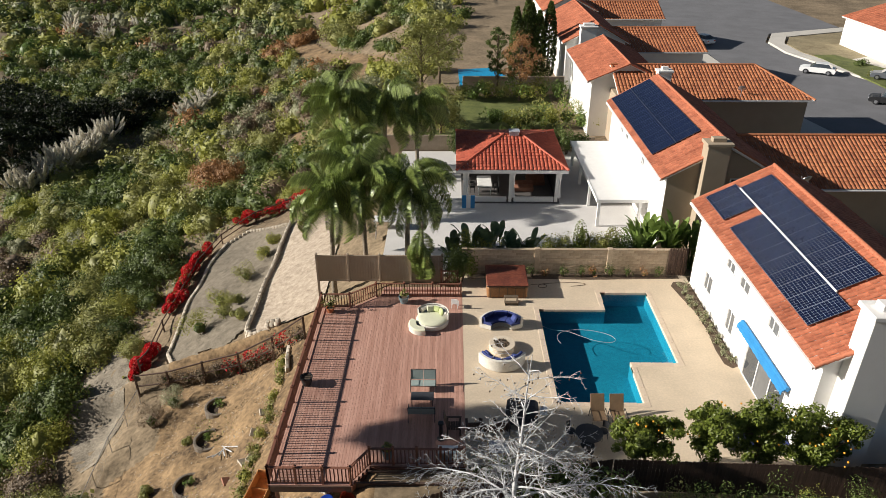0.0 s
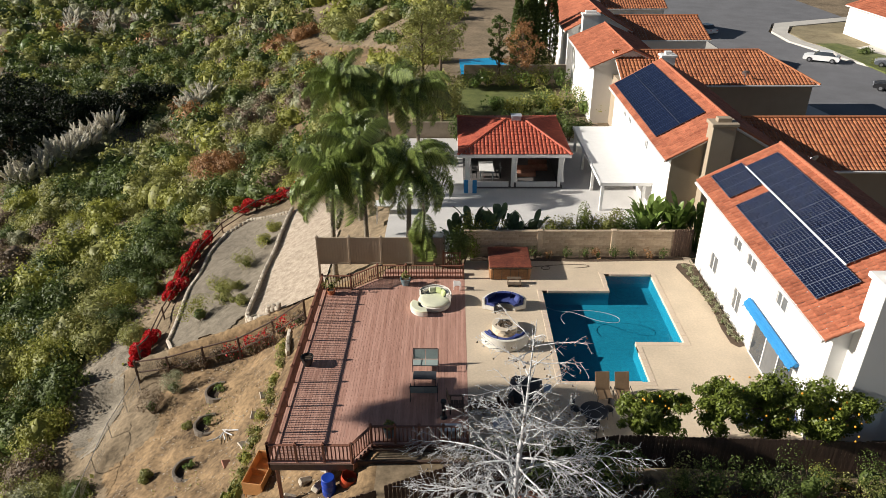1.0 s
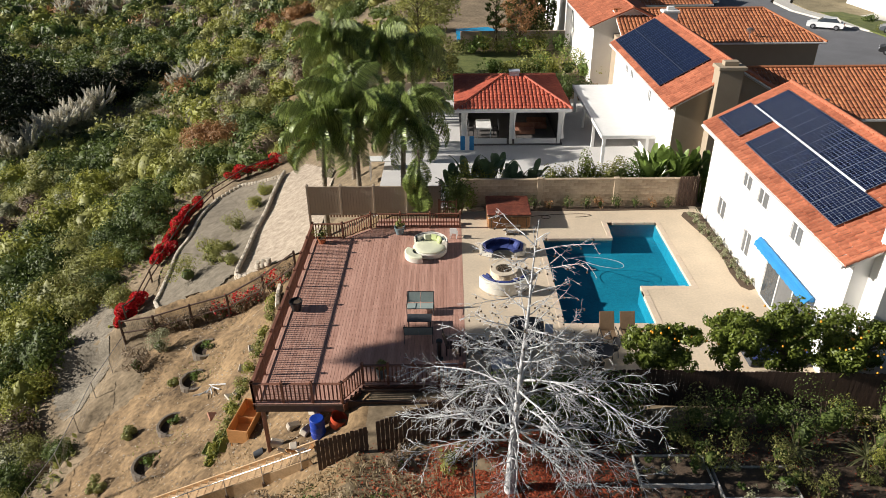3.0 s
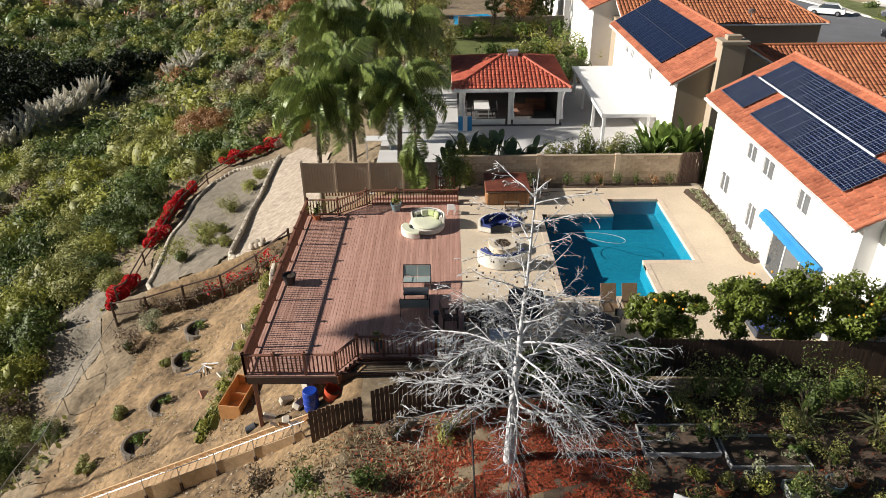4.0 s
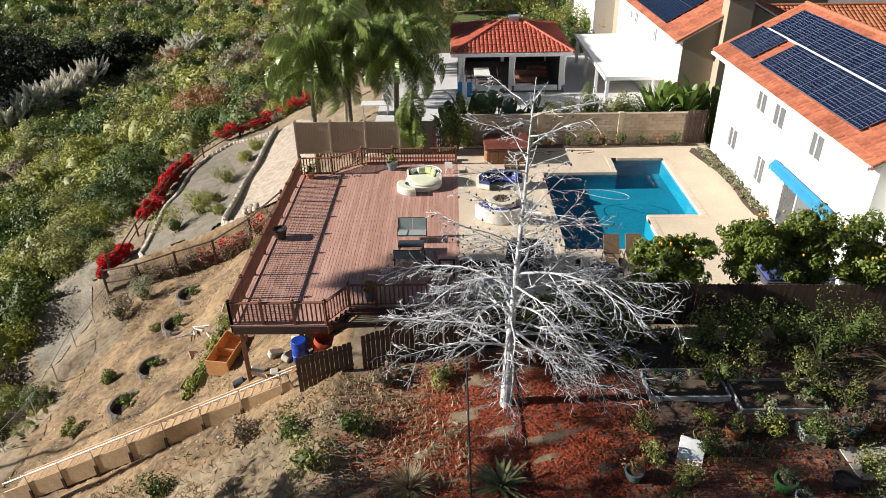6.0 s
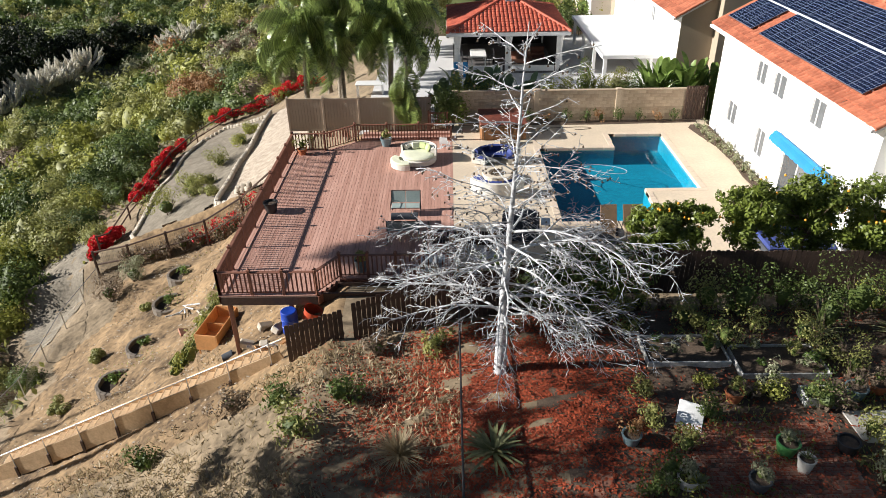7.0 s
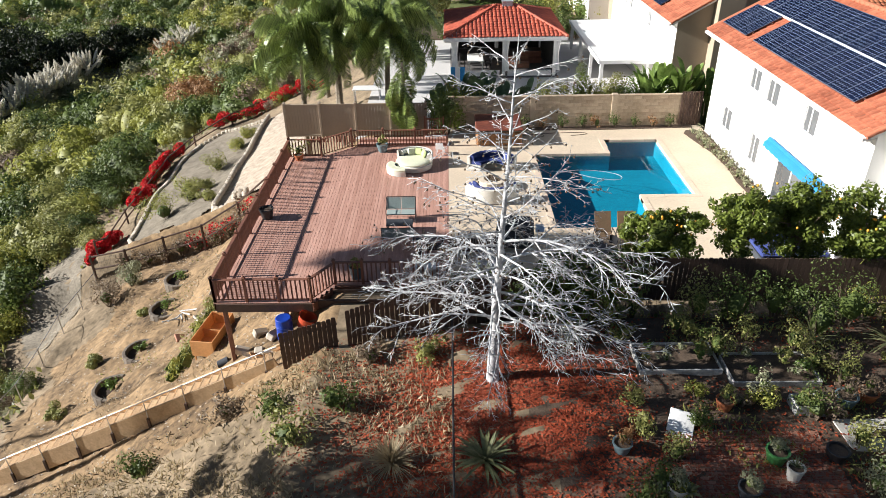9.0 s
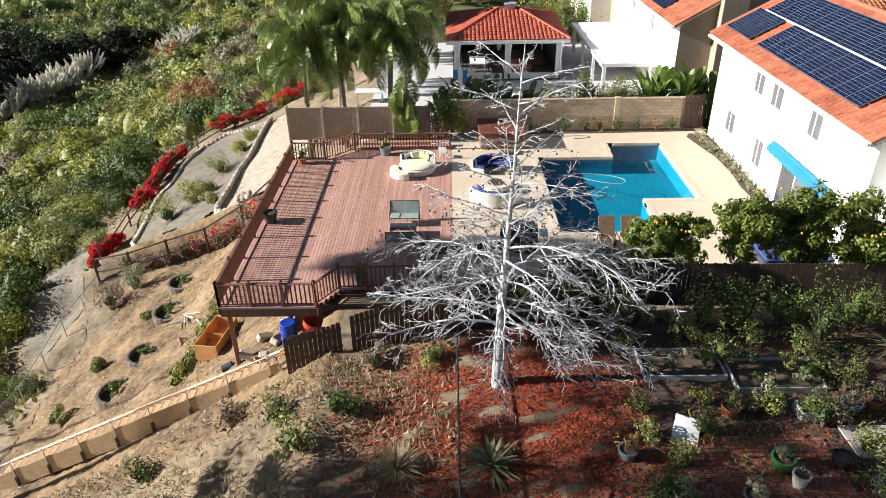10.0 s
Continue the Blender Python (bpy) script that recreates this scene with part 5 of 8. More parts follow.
def dining_set():
    t = thing("patio_table", (6.3, 21.2, 0), "dark round patio table among loose chairs", "table")
    part("tabletop", Shape().lathe([(0.0, 0.72), (0.6, 0.72), (0.62, 0.7), (0.6, 0.68), (0.0, 0.68)], (0, 0, 0), 24), BLACK, t)
    part("pedestal", Shape().tube([(0, 0, 0.03), (0, 0, 0.68)], 0.05, 10).lathe([(0, 0.03), (0.3, 0.03), (0.32, 0), (0, 0)], (0, 0, 0), 16), BLACK, t)
    for a in (30, 150, 260):
        c = thing("metal_chair", pose(6.3 + 0.85 * math.cos(radians(a)), 21.2 + 0.85 * math.sin(radians(a)), 0, 0, 0, a - 90), "dark metal patio chair with a curved back", "chair", "chairs round the patio table")
        part("seat", Shape().lathe([(0, 0.42), (0.22, 0.42), (0.23, 0.44), (0.2, 0.46), (0, 0.46)], (0, 0, 0), 16), BLACK, c)
        part("backrest", Shape().lathe([(0.22, 0.5), (0.24, 0.5), (0.26, 0.85), (0.24, 0.85)], (0, 0, 0), 12, 30, 150), BLACK, c)
        for k in range(4):
            w = radians(45 + 90 * k)
            part("leg", Shape().tube([(0.17 * math.cos(w), 0.17 * math.sin(w), 0.42), (0.24 * math.cos(w), 0.24 * math.sin(w), 0)], 0.014, 6), BLACK, c)


dining_set()


def covered_grill():
    g = thing("covered_grill", pose(3.45, 22.6, 0, 0, 0, -6), "tall barbecue under a dark navy weather cover", "grill cover")
    s = Shape().box(-0.75, 0.75, -0.4, 0.4, 0.03, 1.25, 0.16)
    s.v = [(x * (1.06 - 0.1 * z) + 0.03 * math.sin(9 * y + 4 * z), y * (1.05 - 0.12 * z) + 0.03 * math.sin(8 * x), z) for x, y, z in s.v]
    part("cover", s, CHAR, g)
    for x in (-0.55, 0.55):
        part("wheel", Shape().tube([(x - 0.03, -0.3, 0.07), (x + 0.03, -0.3, 0.07)], 0.07, 12), BLACK, g)
    part("side_table", Shape().box(0.8, 1.15, -0.3, 0.3, 0.82, 0.86, 0.01), ALU, g)
    t = thing("glass_table", (2.25, 20.35, 0), "small square table with a pale blue glass top", "table")
    part("tabletop", Shape().box(-0.42, 0.42, -0.38, 0.38, 0.68, 0.71, 0.01), PVBACK, t)
    for x in (-0.38, 0.38):
        for y in (-0.34, 0.34):
            part("leg", Shape().tube([(x, y, 0), (x, y, 0.68)], 0.018, 6), BLACK, t)


covered_grill()


def outdoor_couch():
    c = thing("outdoor_couch", pose(13.8, 21.6, 0, 0, 0, 0), "dark wicker outdoor couch with navy cushions", "sofa")
    part("base", Shape().box(-1.3, 1.3, -0.75, 0.75, 0.03, 0.32, 0.03), CHAR, c)
    part("backrest", Shape().box(-1.3, 1.3, 0.6, 0.78, 0.32, 0.75, 0.04), CHAR, c)
    for k in range(3):
        part("seat_cushion", Shape().box(-1.27 + k * 0.85, -0.44 + k * 0.85, -0.72, 0.58, 0.322, 0.48, 0.06), NAVY, c)
        part("back_cushion", Shape().box(-1.24 + k * 0.85, -0.47 + k * 0.85, 0.4, 0.6, 0.484, 0.86, 0.07), NAVY, c)


outdoor_couch()


def awning():
    a = thing("retractable_awning", (0, 0, 0), "half-rolled bright blue awning over the patio door", "awning")
    part("roller", Shape().tube([(14.95, 22.0, 2.55), (14.95, 27.3, 2.55)], 0.11, 12), BLUE, a)
    v, f = [], []
    n = 24
    for k in range(n + 1):
        y = 22.0 + 5.3 * k / n
        v += [(14.95, y, 2.62), (14.72, y, 2.46), (14.70, y, 2.24 + 0.04 * (k % 2)), (14.72, y, 2.24 + 0.04 * (k % 2)), (14.74, y, 2.44), (14.95, y, 2.60)]
    for k in range(n):
        for j in range(5):
            f.append((6 * k + j, 6 * k + j + 1, 6 * k + 7 + j, 6 * k + 6 + j))
    part("canopy", Shape().add(v, f), BLUE, a)
    for y in (22.2, 27.1):
        part("arm", Shape().tube([(15.08, y, 2.2), (14.52, y, 2.34)], 0.02, 6), TRIM, a)


awning()


def hose(pts, name, label, m, r=0.018):
    cu = bpy.data.curves.new(name, "CURVE")
    cu.dimensions, cu.bevel_depth, cu.bevel_resolution = "3D", r, 2
    sp = cu.splines.new("NURBS")
    sp.points.add(len(pts) - 1)
    for p, q in zip(sp.points, pts):
        p.co = (*q, 1)
    sp.use_endpoint_u, sp.order_u = True, 4
    cu.materials.append(m)
    return tagged(new(name, cu), label, "hose")


hose([(6.2 + 0.0, 29.0, -0.12), (5.9, 29.6, -0.11), (6.4, 30.3, -0.11), (8.0, 30.35, -0.11), (9.4, 29.7, -0.11), (9.2, 28.9, -0.11), (7.8, 29.3, -0.11), (6.8, 30.2, -0.11), (6.2, 30.2, -0.13), (5.8, 30.6, -0.3), (5.4, 30.6, -0.1)], "pool_hose", "white floating pool cleaner hose on the water", PVBACK, 0.012)
hose([(5.0, 34.9, 0.02), (6.0, 35.2, 0.02), (6.3, 34.7, 0.02), (5.6, 34.5, 0.02), (5.5, 35.1, 0.02), (7.0, 35.2, 0.02), (8.6, 35.3, 0.02), (8.7, 34.9, 0.02), (7.6, 34.8, 0.02)], "garden_hose", "dark green garden hose coiled on the patio", BARK, 0.016)


def pot(at, r, h, m, label, soil=True):
    p = thing("plant_pot", at, label, "plant pot", "plant pots")
    part("vessel", Shape().lathe([(0.0, 0.0), (r * 0.7, 0.0), (r * 0.95, h * 0.7), (r, h), (r * 1.06, h), (r * 1.06, h * 0.9), (r * 1.08, h * 1.02), (r * 0.9, h * 1.02), (r * 0.85, h * 0.85)], (0, 0, 0), 20), m, p)
    part("soil", Shape().lathe([(0.0, h * 0.88), (r * 0.86, h * 0.86)], (0, 0, 0), 16), SOIL, p)
    return p


pot((-7.05, 25.25, 0.005), 0.3, 0.48, BLACK, "black glazed pot on the deck by the railing")
pot((-2.66, 32.85, 0.005), 0.3, 0.42, POTBLUE, "blue-grey glazed pot with a small green plant on the deck")
pot((-6.9, 31.8, 0.005), 0.24, 0.3, TERRA, "clay pot with a leafy plant in the deck corner")
pot((-2.6, 20.35, 0.005), 0.26, 0.5, POTBLUE, "glazed pot behind the front railing")
bp = thing("deck_heater_post", (-0.28, 21.5, 0.005), "short black cylindrical post on the deck", "bollard")
part("column", Shape().lathe([(0, 0), (0.17, 0), (0.16, 0.06), (0.09, 0.12), (0.09, 0.82), (0.14, 0.9), (0.12, 0.98), (0, 1.0)], (0, 0, 0), 16), BLACK, bp)
wc = thing("white_plastic_chair", pose(0.4, 32.4, 0.005, 0, 0, 170), "small white plastic chair at the deck corner", "chair")
part("seat", Shape().box(-0.2, 0.2, -0.2, 0.2, 0.3, 0.33, 0.01), TRIM, wc)
part("backrest", Shape().box(-0.2, 0.2, 0.18, 0.21, 0.33, 0.65, 0.01), TRIM, wc)
for x in (-0.18, 0.18):
    for y in (-0.18, 0.18):
        part("leg", Shape().box(x - 0.02, x + 0.02, y - 0.02, y + 0.02, 0, 0.3), TRIM, wc)
bx = thing("storage_bench", (0.05, 20.4, 0.005), "white and blue box on the deck behind the front railing", "box")
part("box", Shape().box(-0.42, 0.42, -0.22, 0.22, 0, 0.42, 0.02), PVBACK, bx)
part("lid", Shape().box(-0.44, 0.44, -0.24, 0.24, 0.422, 0.46, 0.015), TRIM, bx)
ba = thing("plastic_barrel", pose(-4.97, 18.3, gz(-4.97, 18.3)), "bright blue plastic barrel under the deck", "barrel")
part("drum", Shape().lathe([(0, 0), (0.27, 0), (0.29, 0.06), (0.29, 0.3), (0.305, 0.32), (0.29, 0.34), (0.29, 0.6), (0.305, 0.62), (0.29, 0.64), (0.28, 0.9), (0.25, 0.92), (0, 0.9)], (0, 0, 0), 20), BLUEB, ba)
rb = thing("plastic_tub", pose(-4.3, 18.4, gz(-4.3, 18.4) + 0.05, 0, 25, 0), "red plastic tub lying under the deck", "tub")
part("shell", Shape().lathe([(0, 0), (0.26, 0), (0.32, 0.45), (0.34, 0.46), (0.3, 0.44), (0.25, 0.04), (0, 0.04)], (0, 0, 0), 18), ORANGE, rb)


# ---- plants ----
def frond_mesh(seed, length=3.2, droop=1.0):
    """A feathery palm frond growing along +x from the origin, arching over."""
    rng = np.random.default_rng(seed)
    n = 38
    p, ang = np.zeros(3), radians(50)
    pts, dirs = [], []
    for k in range(n + 1):
        pts.append(p.copy())
        d = np.array((math.cos(ang), 0, math.sin(ang)))
        dirs.append(d)
        p = p + d * length / n
        ang -= radians(112 * droop) / n * (0.55 + 0.9 * k / n)
    s = Shape().tube([tuple(q) for q in pts[::4]] + [tuple(pts[-1])], [0.035 * (1 - 0.85 * k / 9) for k in range(len(pts[::4]) + 1)], 5)
    v = []
    for k in range(4, n + 1):
        t = k / n
        ll = 0.72 * math.sin(math.pi * (0.12 + 0.80 * t)) + 0.12
        for side in (-1, 1):
            for rep in range(4):
                b = pts[k] + dirs[k] * rng.uniform(-0.05, 0.05)
                w = np.array((0, side, 0)) * rng.uniform(0.35, 0.8) + dirs[k] * rng.uniform(0.45, 0.7) + np.array((0, 0, rng.uniform(-0.4, 0.55)))
                w /= np.linalg.norm(w)
                mid = b + w * ll * 0.45
                tip = b + w * ll * 0.55 + np.array((0, 0, -1.05 * ll - 0.06))
                c = dirs[k] * 0.0155
                v += [b - c, b + c, mid + c * 1.2, mid - c * 1.2, mid - c * 1.2, mid + c * 1.2, tip + c * 0.2, tip - c * 0.2]
    o = len(s.v)
    s.v += [tuple(q) for q in v]
    s.f += [(o + 4 * k, o + 4 * k + 1, o + 4 * k + 2, o + 4 * k + 3) for k in range(len(v) // 4)]
    me = bpy.data.meshes.new("frond")
    me.from_pydata(s.v, [], s.f)
    me.materials.append(PALML)
    return me


FRONDS = [frond_mesh(11, 3.9, 0.9), frond_mesh(12, 3.6, 1.15), frond_mesh(13, 4.0, 1.3)]


def palm(x, y, top, lean=(0, 0), n=26, scale=1.0, seed=0, label="queen palm with arching feathery green fronds"):
    rng = random.Random(seed)
    z = gz(x, y)
    t = thing("palm_tree", (x, y, z), label, "palm tree", "palm trees")
    h = top - z
    pts = [(lean[0] * (k / 8) ** 2, lean[1] * (k / 8) ** 2, -0.2 + (h + 0.2) * k / 8) for k in range(9)]
    part("trunk", Shape().tube(pts, [0.23, 0.2, 0.17, 0.16, 0.15, 0.15, 0.15, 0.16, 0.13], 12), PALMB, t)
    s = Shape()
    for k in range(int(h / 0.28)):
        f = (k + 0.5) * 0.28 / h
        r = 0.17 + 0.05 * max(0, 1 - f * 4)
        cx, cy = lean[0] * f * f, lean[1] * f * f
        s.lathe([(r, 0.0), (r + 0.015, 0.02), (r, 0.05)], (cx, cy, f * h), 12)
    part("trunk_ring", s, PALMB, t)["kind"] = "stuff"
    part("crownshaft", Shape().tube([(lean[0], lean[1], h - 0.1), (lean[0], lean[1], h + 0.5)], [0.15, 0.09], 10), PALML, t)
    for k in range(n):
        a = k * 137.5 + rng.uniform(-14, 14)
        lift = 44 - 100 * (k / n) + rng.uniform(-10, 10)
        part("frond", FRONDS[rng.randrange(3)], None, t, at=pose(lean[0], lean[1], h + 0.25 - 0.35 * k / n, 0, 0, a) @ pose(0, 0, 0, rng.uniform(-18, 18), -lift, 0) @ Matrix.Scale(scale * rng.uniform(0.85, 1.08), 4))
    return t


palm(-7.9, 38.6, 3.75, (0.3, 0.2), 28, 0.95, 1)
palm(-5.7, 39.3, 4.75, (0.0, 0.2), 32, 1.02, 2, "tall queen palm with a dense drooping crown")
palm(-2.8, 38.8, 4.5, (0.2, 0.1), 32, 1.0, 3)
palm(-9.3, 55.0, 5.5, (0, 0), 28, 1.05, 4, "queen palm with pale grey-green fronds beyond the fence")
palm(-5.7, 55.0, 4.9, (0.2, 0), 28, 1.05, 5)
palm(-7.2, 47.5, 4.0, (0.0, 0), 24, 0.95, 6, "shorter queen palm behind the tall ones")
palm(-2.9, 56.0, 4.5, (0, 0), 26, 1.0, 7, "queen palm beside the garden wall")


def hanging_palm():
    """Low drooping palm clump beside the vinyl fence."""
    t = thing("palm_clump", (-1.75, 36.3, gz(-1.75, 36.3)), "young palm with hanging fronds in front of the fence", "palm tree")
    part("trunk", Shape().tube([(0, 0, 0), (0.1, -0.1, 2.0), (0.1, -0.3, 4.0)], [0.14, 0.11, 0.08], 10), PALMB, t)
    rng = random.Random(4)
    for k in range(16):
        part("frond", FRONDS[2], None, t, at=pose(0.1, -0.7 - 0.5 * rng.random(), 3.9 - 1.9 * rng.random(), 0, 0, rng.uniform(170, 370)) @ pose(0, 0, 0, rng.uniform(-20, 20), 80 + rng.uniform(-12, 12), 0) @ Matrix.Scale(0.6, 4))


hanging_palm()


def shrub(x, y, radii, material, label, n=900, size=0.16, seed=0, z=None, category="shrub", group="", stems=True, lumps=7, name="shrub", flowers=None, fcount=0):
    rng = np.random.default_rng(seed + 100)
    z = gz(x, y) if z is None else z
    t = thing(name, (x, y, z), label, category, group)
    q, d = bush_points(rng, n, radii, lumps)
    up = np.array((0, 0, radii[2] * 0.78))
    part("crown", quads("crown", facing_leaves(q + up, d + np.array((0, 0, 0.25)), size, rng, 0.55), material), None, t)
    # dark blob in every crown, its colour standing in for the shaded inside
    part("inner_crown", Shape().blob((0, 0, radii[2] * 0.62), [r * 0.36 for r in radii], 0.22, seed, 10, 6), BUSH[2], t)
    if stems:
        s = Shape()
        for k in range(6):
            a = rng.uniform(0, 6.28)
            s.tube([(0.05 * math.cos(a), 0.05 * math.sin(a), -0.1), (radii[0] * 0.3 * math.cos(a), radii[1] * 0.3 * math.sin(a), radii[2] * 0.5), (radii[0] * 0.55 * math.cos(a), radii[1] * 0.55 * math.sin(a), radii[2] * 1.0)], [0.035, 0.025, 0.01], 5)
        part("stem", s, BARK, t)["kind"] = "stuff"
    if flowers is not None:
        q, d = bush_points(rng, fcount, [r * 1.06 for r in radii], lumps, 0.1)
        keep = q[:, 2] > -0.1 * radii[2]
        part("flower", quads("flower", leaves_at(q[keep] + up, 0.13, rng, 0.8), flowers), None, t)["kind"] = "stuff"
    return t


def citrus(x, y, z0, radii, zc, seed, fruit=24, label="leafy citrus tree with ripe oranges behind the fence"):
    rng = np.random.default_rng(seed)
    t = thing("citrus_tree", (x, y, z0), label, "tree", "citrus trees")
    part("trunk", Shape().tube([(0, 0, -0.05), (0.03, 0.02, 0.6), (0.0, 0, zc - z0 - radii[2] * 0.5)], [0.09, 0.075, 0.06], 9), BARK, t)
    s = Shape()
    for k in range(9):
        a = k * 0.7 + rng.uniform(0, 0.4)
        s.tube([(0, 0, zc - z0 - radii[2] * 0.7), (radii[0] * 0.35 * math.cos(a), radii[1] * 0.35 * math.sin(a), zc - z0), (radii[0] * 0.75 * math.cos(a), radii[1] * 0.75 * math.sin(a), zc - z0 + radii[2] * rng.uniform(0.1, 0.6))], [0.05, 0.03, 0.012], 6)
    part("limb", s, BARK, t)
    n = 34
    c = rng.normal(size=(n, 3))
    c /= np.linalg.norm(c, axis=1, keepdims=True)
    c = c * rng.uniform(0.25, 1.02, (n, 1))
    v = []
    for k in range(n):
        r = rng.uniform(0.22, 0.44)
        q, d = bush_points(rng, int(3600 * r * r), np.asarray(radii) * r, 5, 0.6)
        v.append(facing_leaves(q + c[k] * radii + np.array((0, 0, zc - z0)), d + 0.5 * c[k] + np.array((0, 0, 0.3)), 0.145, rng, 0.5, 0.85))
    part("crown", quads("crown", np.concatenate(v), CITL), None, t)
    q, d = bush_points(rng, fruit, radii, 8, 0.2)
    fm = Shape().blob((0, 0, 0), 0.045, 0.05, 2, 8, 6).mesh("orange_fruit", 60)
    fm.materials.append(FRUIT)
    for p in q:
        part("orange_fruit", fm, None, t, at=pose(p[0], p[1], p[2] + zc - z0))


citrus(8.3, 19.5, -0.16, (1.2, 0.95, 1.15), 2.15, 31, 34)
citrus(11.0, 19.35, -0.16, (1.2, 0.95, 1.3), 2.75, 32, 14)
citrus(12.7, 19.2, -0.16, (1.4, 1.0, 1.4), 2.75, 33, 26)
citrus(15.2, 18.95, -0.16, (1.5, 0.95, 1.45), 2.45, 34, 36, "dense citrus tree beside the white house corner")


def bare_tree():
    """A leafless pale-barked tree with a whorl of long drooping limbs and a thin leader."""
    rng = random.Random(21)
    x0, y0 = 2.1, 14.2
    z0 = gz(x0, y0)
    t = thing("bare_tree", (x0, y0, z0), "leafless pale-barked tree with long drooping silver limbs", "tree")
    H = 9.8
    lead = [(0.0, 0, -0.1), (0.02, 0, 1.2), (0.05, 0.02, 2.6), (0.12, 0.05, 4.2), (0.2, 0.1, 5.6), (0.28, 0.12, 7.0), (0.33, 0.15, 8.4), (0.42, 0.2, H)]
    part("trunk", Shape().tube(lead, [0.19, 0.155, 0.12, 0.085, 0.06, 0.042, 0.026, 0.01], 12), BARKW, t)

    def on(z):
        for a, b in zip(lead, lead[1:]):
            if a[2] <= z <= b[2]:
                f = (z - a[2]) / (b[2] - a[2])
                return Vector(a).lerp(Vector(b), f)
        return Vector(lead[-1])
    tips = []

    def limb(s, p, az, el, ln, r, depth, sag):
        n = 7 if depth == 0 else (4 if depth == 1 else 3)
        pts, rad, q = [p.copy()], [r], p.copy()
        a, e = az, el
        for k in range(n):
            if q.z < 1.1:
                e = max(e, 0.25)
            q = q + Vector((math.cos(a) * math.cos(e), math.sin(a) * math.cos(e), math.sin(e))) * ln / n
            f = (k + 1) / n
            a += rng.uniform(-0.22, 0.22)
            e += sag * (0.35 if f < 0.75 else -1.1) / n * 2 + rng.uniform(-0.15, 0.15)
            pts.append(q.copy())
            rad.append(max(0.006, r * (1 - 0.82 * f)))
        s.tube(pts, rad, 6 if depth == 0 else (5 if depth == 1 else 4))
        if depth < 3:
            m = int(ln / (0.19 if depth == 0 else 0.15))
            for k in range(m):
                f = 0.18 + 0.8 * (k + rng.random()) / m
                i = min(int(f * n), n - 1)
                b = pts[i].lerp(pts[i + 1], f * n - i)
                side = rng.choice((-1, 1))
                if depth == 2 and rng.random() < 0.55:
                    continue
                limb(s, b, a + side * rng.uniform(0.35, 1.0), rng.uniform(-0.65, 0.45), ln * (0.38 if depth == 0 else 0.42) * rng.uniform(0.55, 1.1) * (1.1 - 0.5 * f), max(0.0065, rad[i] * 0.55), depth + 1, sag * 0.6)
        if depth > 0 and rng.random() < 0.3:
            tips.append(pts[-1])
    N = 58
    for k in range(N):
        f = (k / (N - 1)) ** 0.9
        z = 2.0 + 7.2 * f ** 1.45
        low = z < 4.7
        az = k * 2.4 + rng.uniform(-0.3, 0.3)
        reach = (1.5 if math.cos(az) > 0.25 else 1.35) * (0.75 if math.sin(az) < -0.4 else 1.0)
        ln = rng.uniform(1.9, 3.4) * reach if low else rng.uniform(1.5, 2.9) * (1.25 - 0.6 * f)
        s = Shape()
        limb(s, on(z), az, rng.uniform(0.0, 0.36) if low else rng.uniform(0.25, 0.8), ln, 0.038 if low else 0.021, 0, -1.2 if low else -0.15)
        me = bpy.data.meshes.new("limb")
        me.from_pydata(s.v, [], s.f)
        me.polygons.foreach_set("use_smooth", [True] * len(me.polygons))
        part("limb", me, BARKW, t)
    s = Shape()
    for q in tips[::2]:
        s.blob((q.x, q.y, q.z - 0.05), 0.034, 0.3, 3, 5, 3)
    part("seed_ball", s, BARK, t)["kind"] = "stuff"


bare_tree()


def big_tree(x, y, h, crown, material, seed, label, trunk_r=0.28, n=9000, size=0.28, name="tree", category="tree", clumps=26, low=0.35):
    """Trunk, forking limbs and a crown of separate leafy clumps with gaps."""
    rng = np.random.default_rng(seed)
    z = gz(x, y)
    t = thing(name, (x, y, z), label, category, "trees")
    part("trunk", Shape().tube([(0, 0, -0.2), (0.1, 0.05, h * 0.3), (0.0, 0.1, h * 0.55), (0.1, 0, h * 0.85)], [trunk_r, trunk_r * 0.8, trunk_r * 0.55, trunk_r * 0.15], 10), BARK, t)
    s = Shape()
    cs = []
    for k in range(clumps):
        a, f = k * 2.399, low + (1 - low) * (k + 0.5) / clumps
        r = crown * math.sin(math.pi * min(0.97, 0.18 + 0.78 * (f - low) / (1 - low))) * rng.uniform(0.45, 1.0)
        c = np.array((r * math.cos(a), r * math.sin(a), h * f))
        cs.append(c)
        s.tube([(0, 0, max(0.5, h * (f - 0.26 * (1 - low)))), tuple(c * np.array((0.55, 0.55, 1)) - np.array((0, 0, h * 0.07 * (1 - low)))), tuple(c)], [trunk_r * 0.32, trunk_r * 0.2, 0.02], 5)
    part("limb", s, BARK, t)
    v = []
    for c in cs:
        rr = crown * rng.uniform(0.28, 0.42)
        q, d = bush_points(rng, n // clumps, (rr, rr, rr * 0.8), 5, 0.5)
        v.append(facing_leaves(q + c, d + np.array((0, 0, 0.3)), size, rng, 0.5, 0.7))
    part("crown", quads("crown", np.concatenate(v), material), None, t)


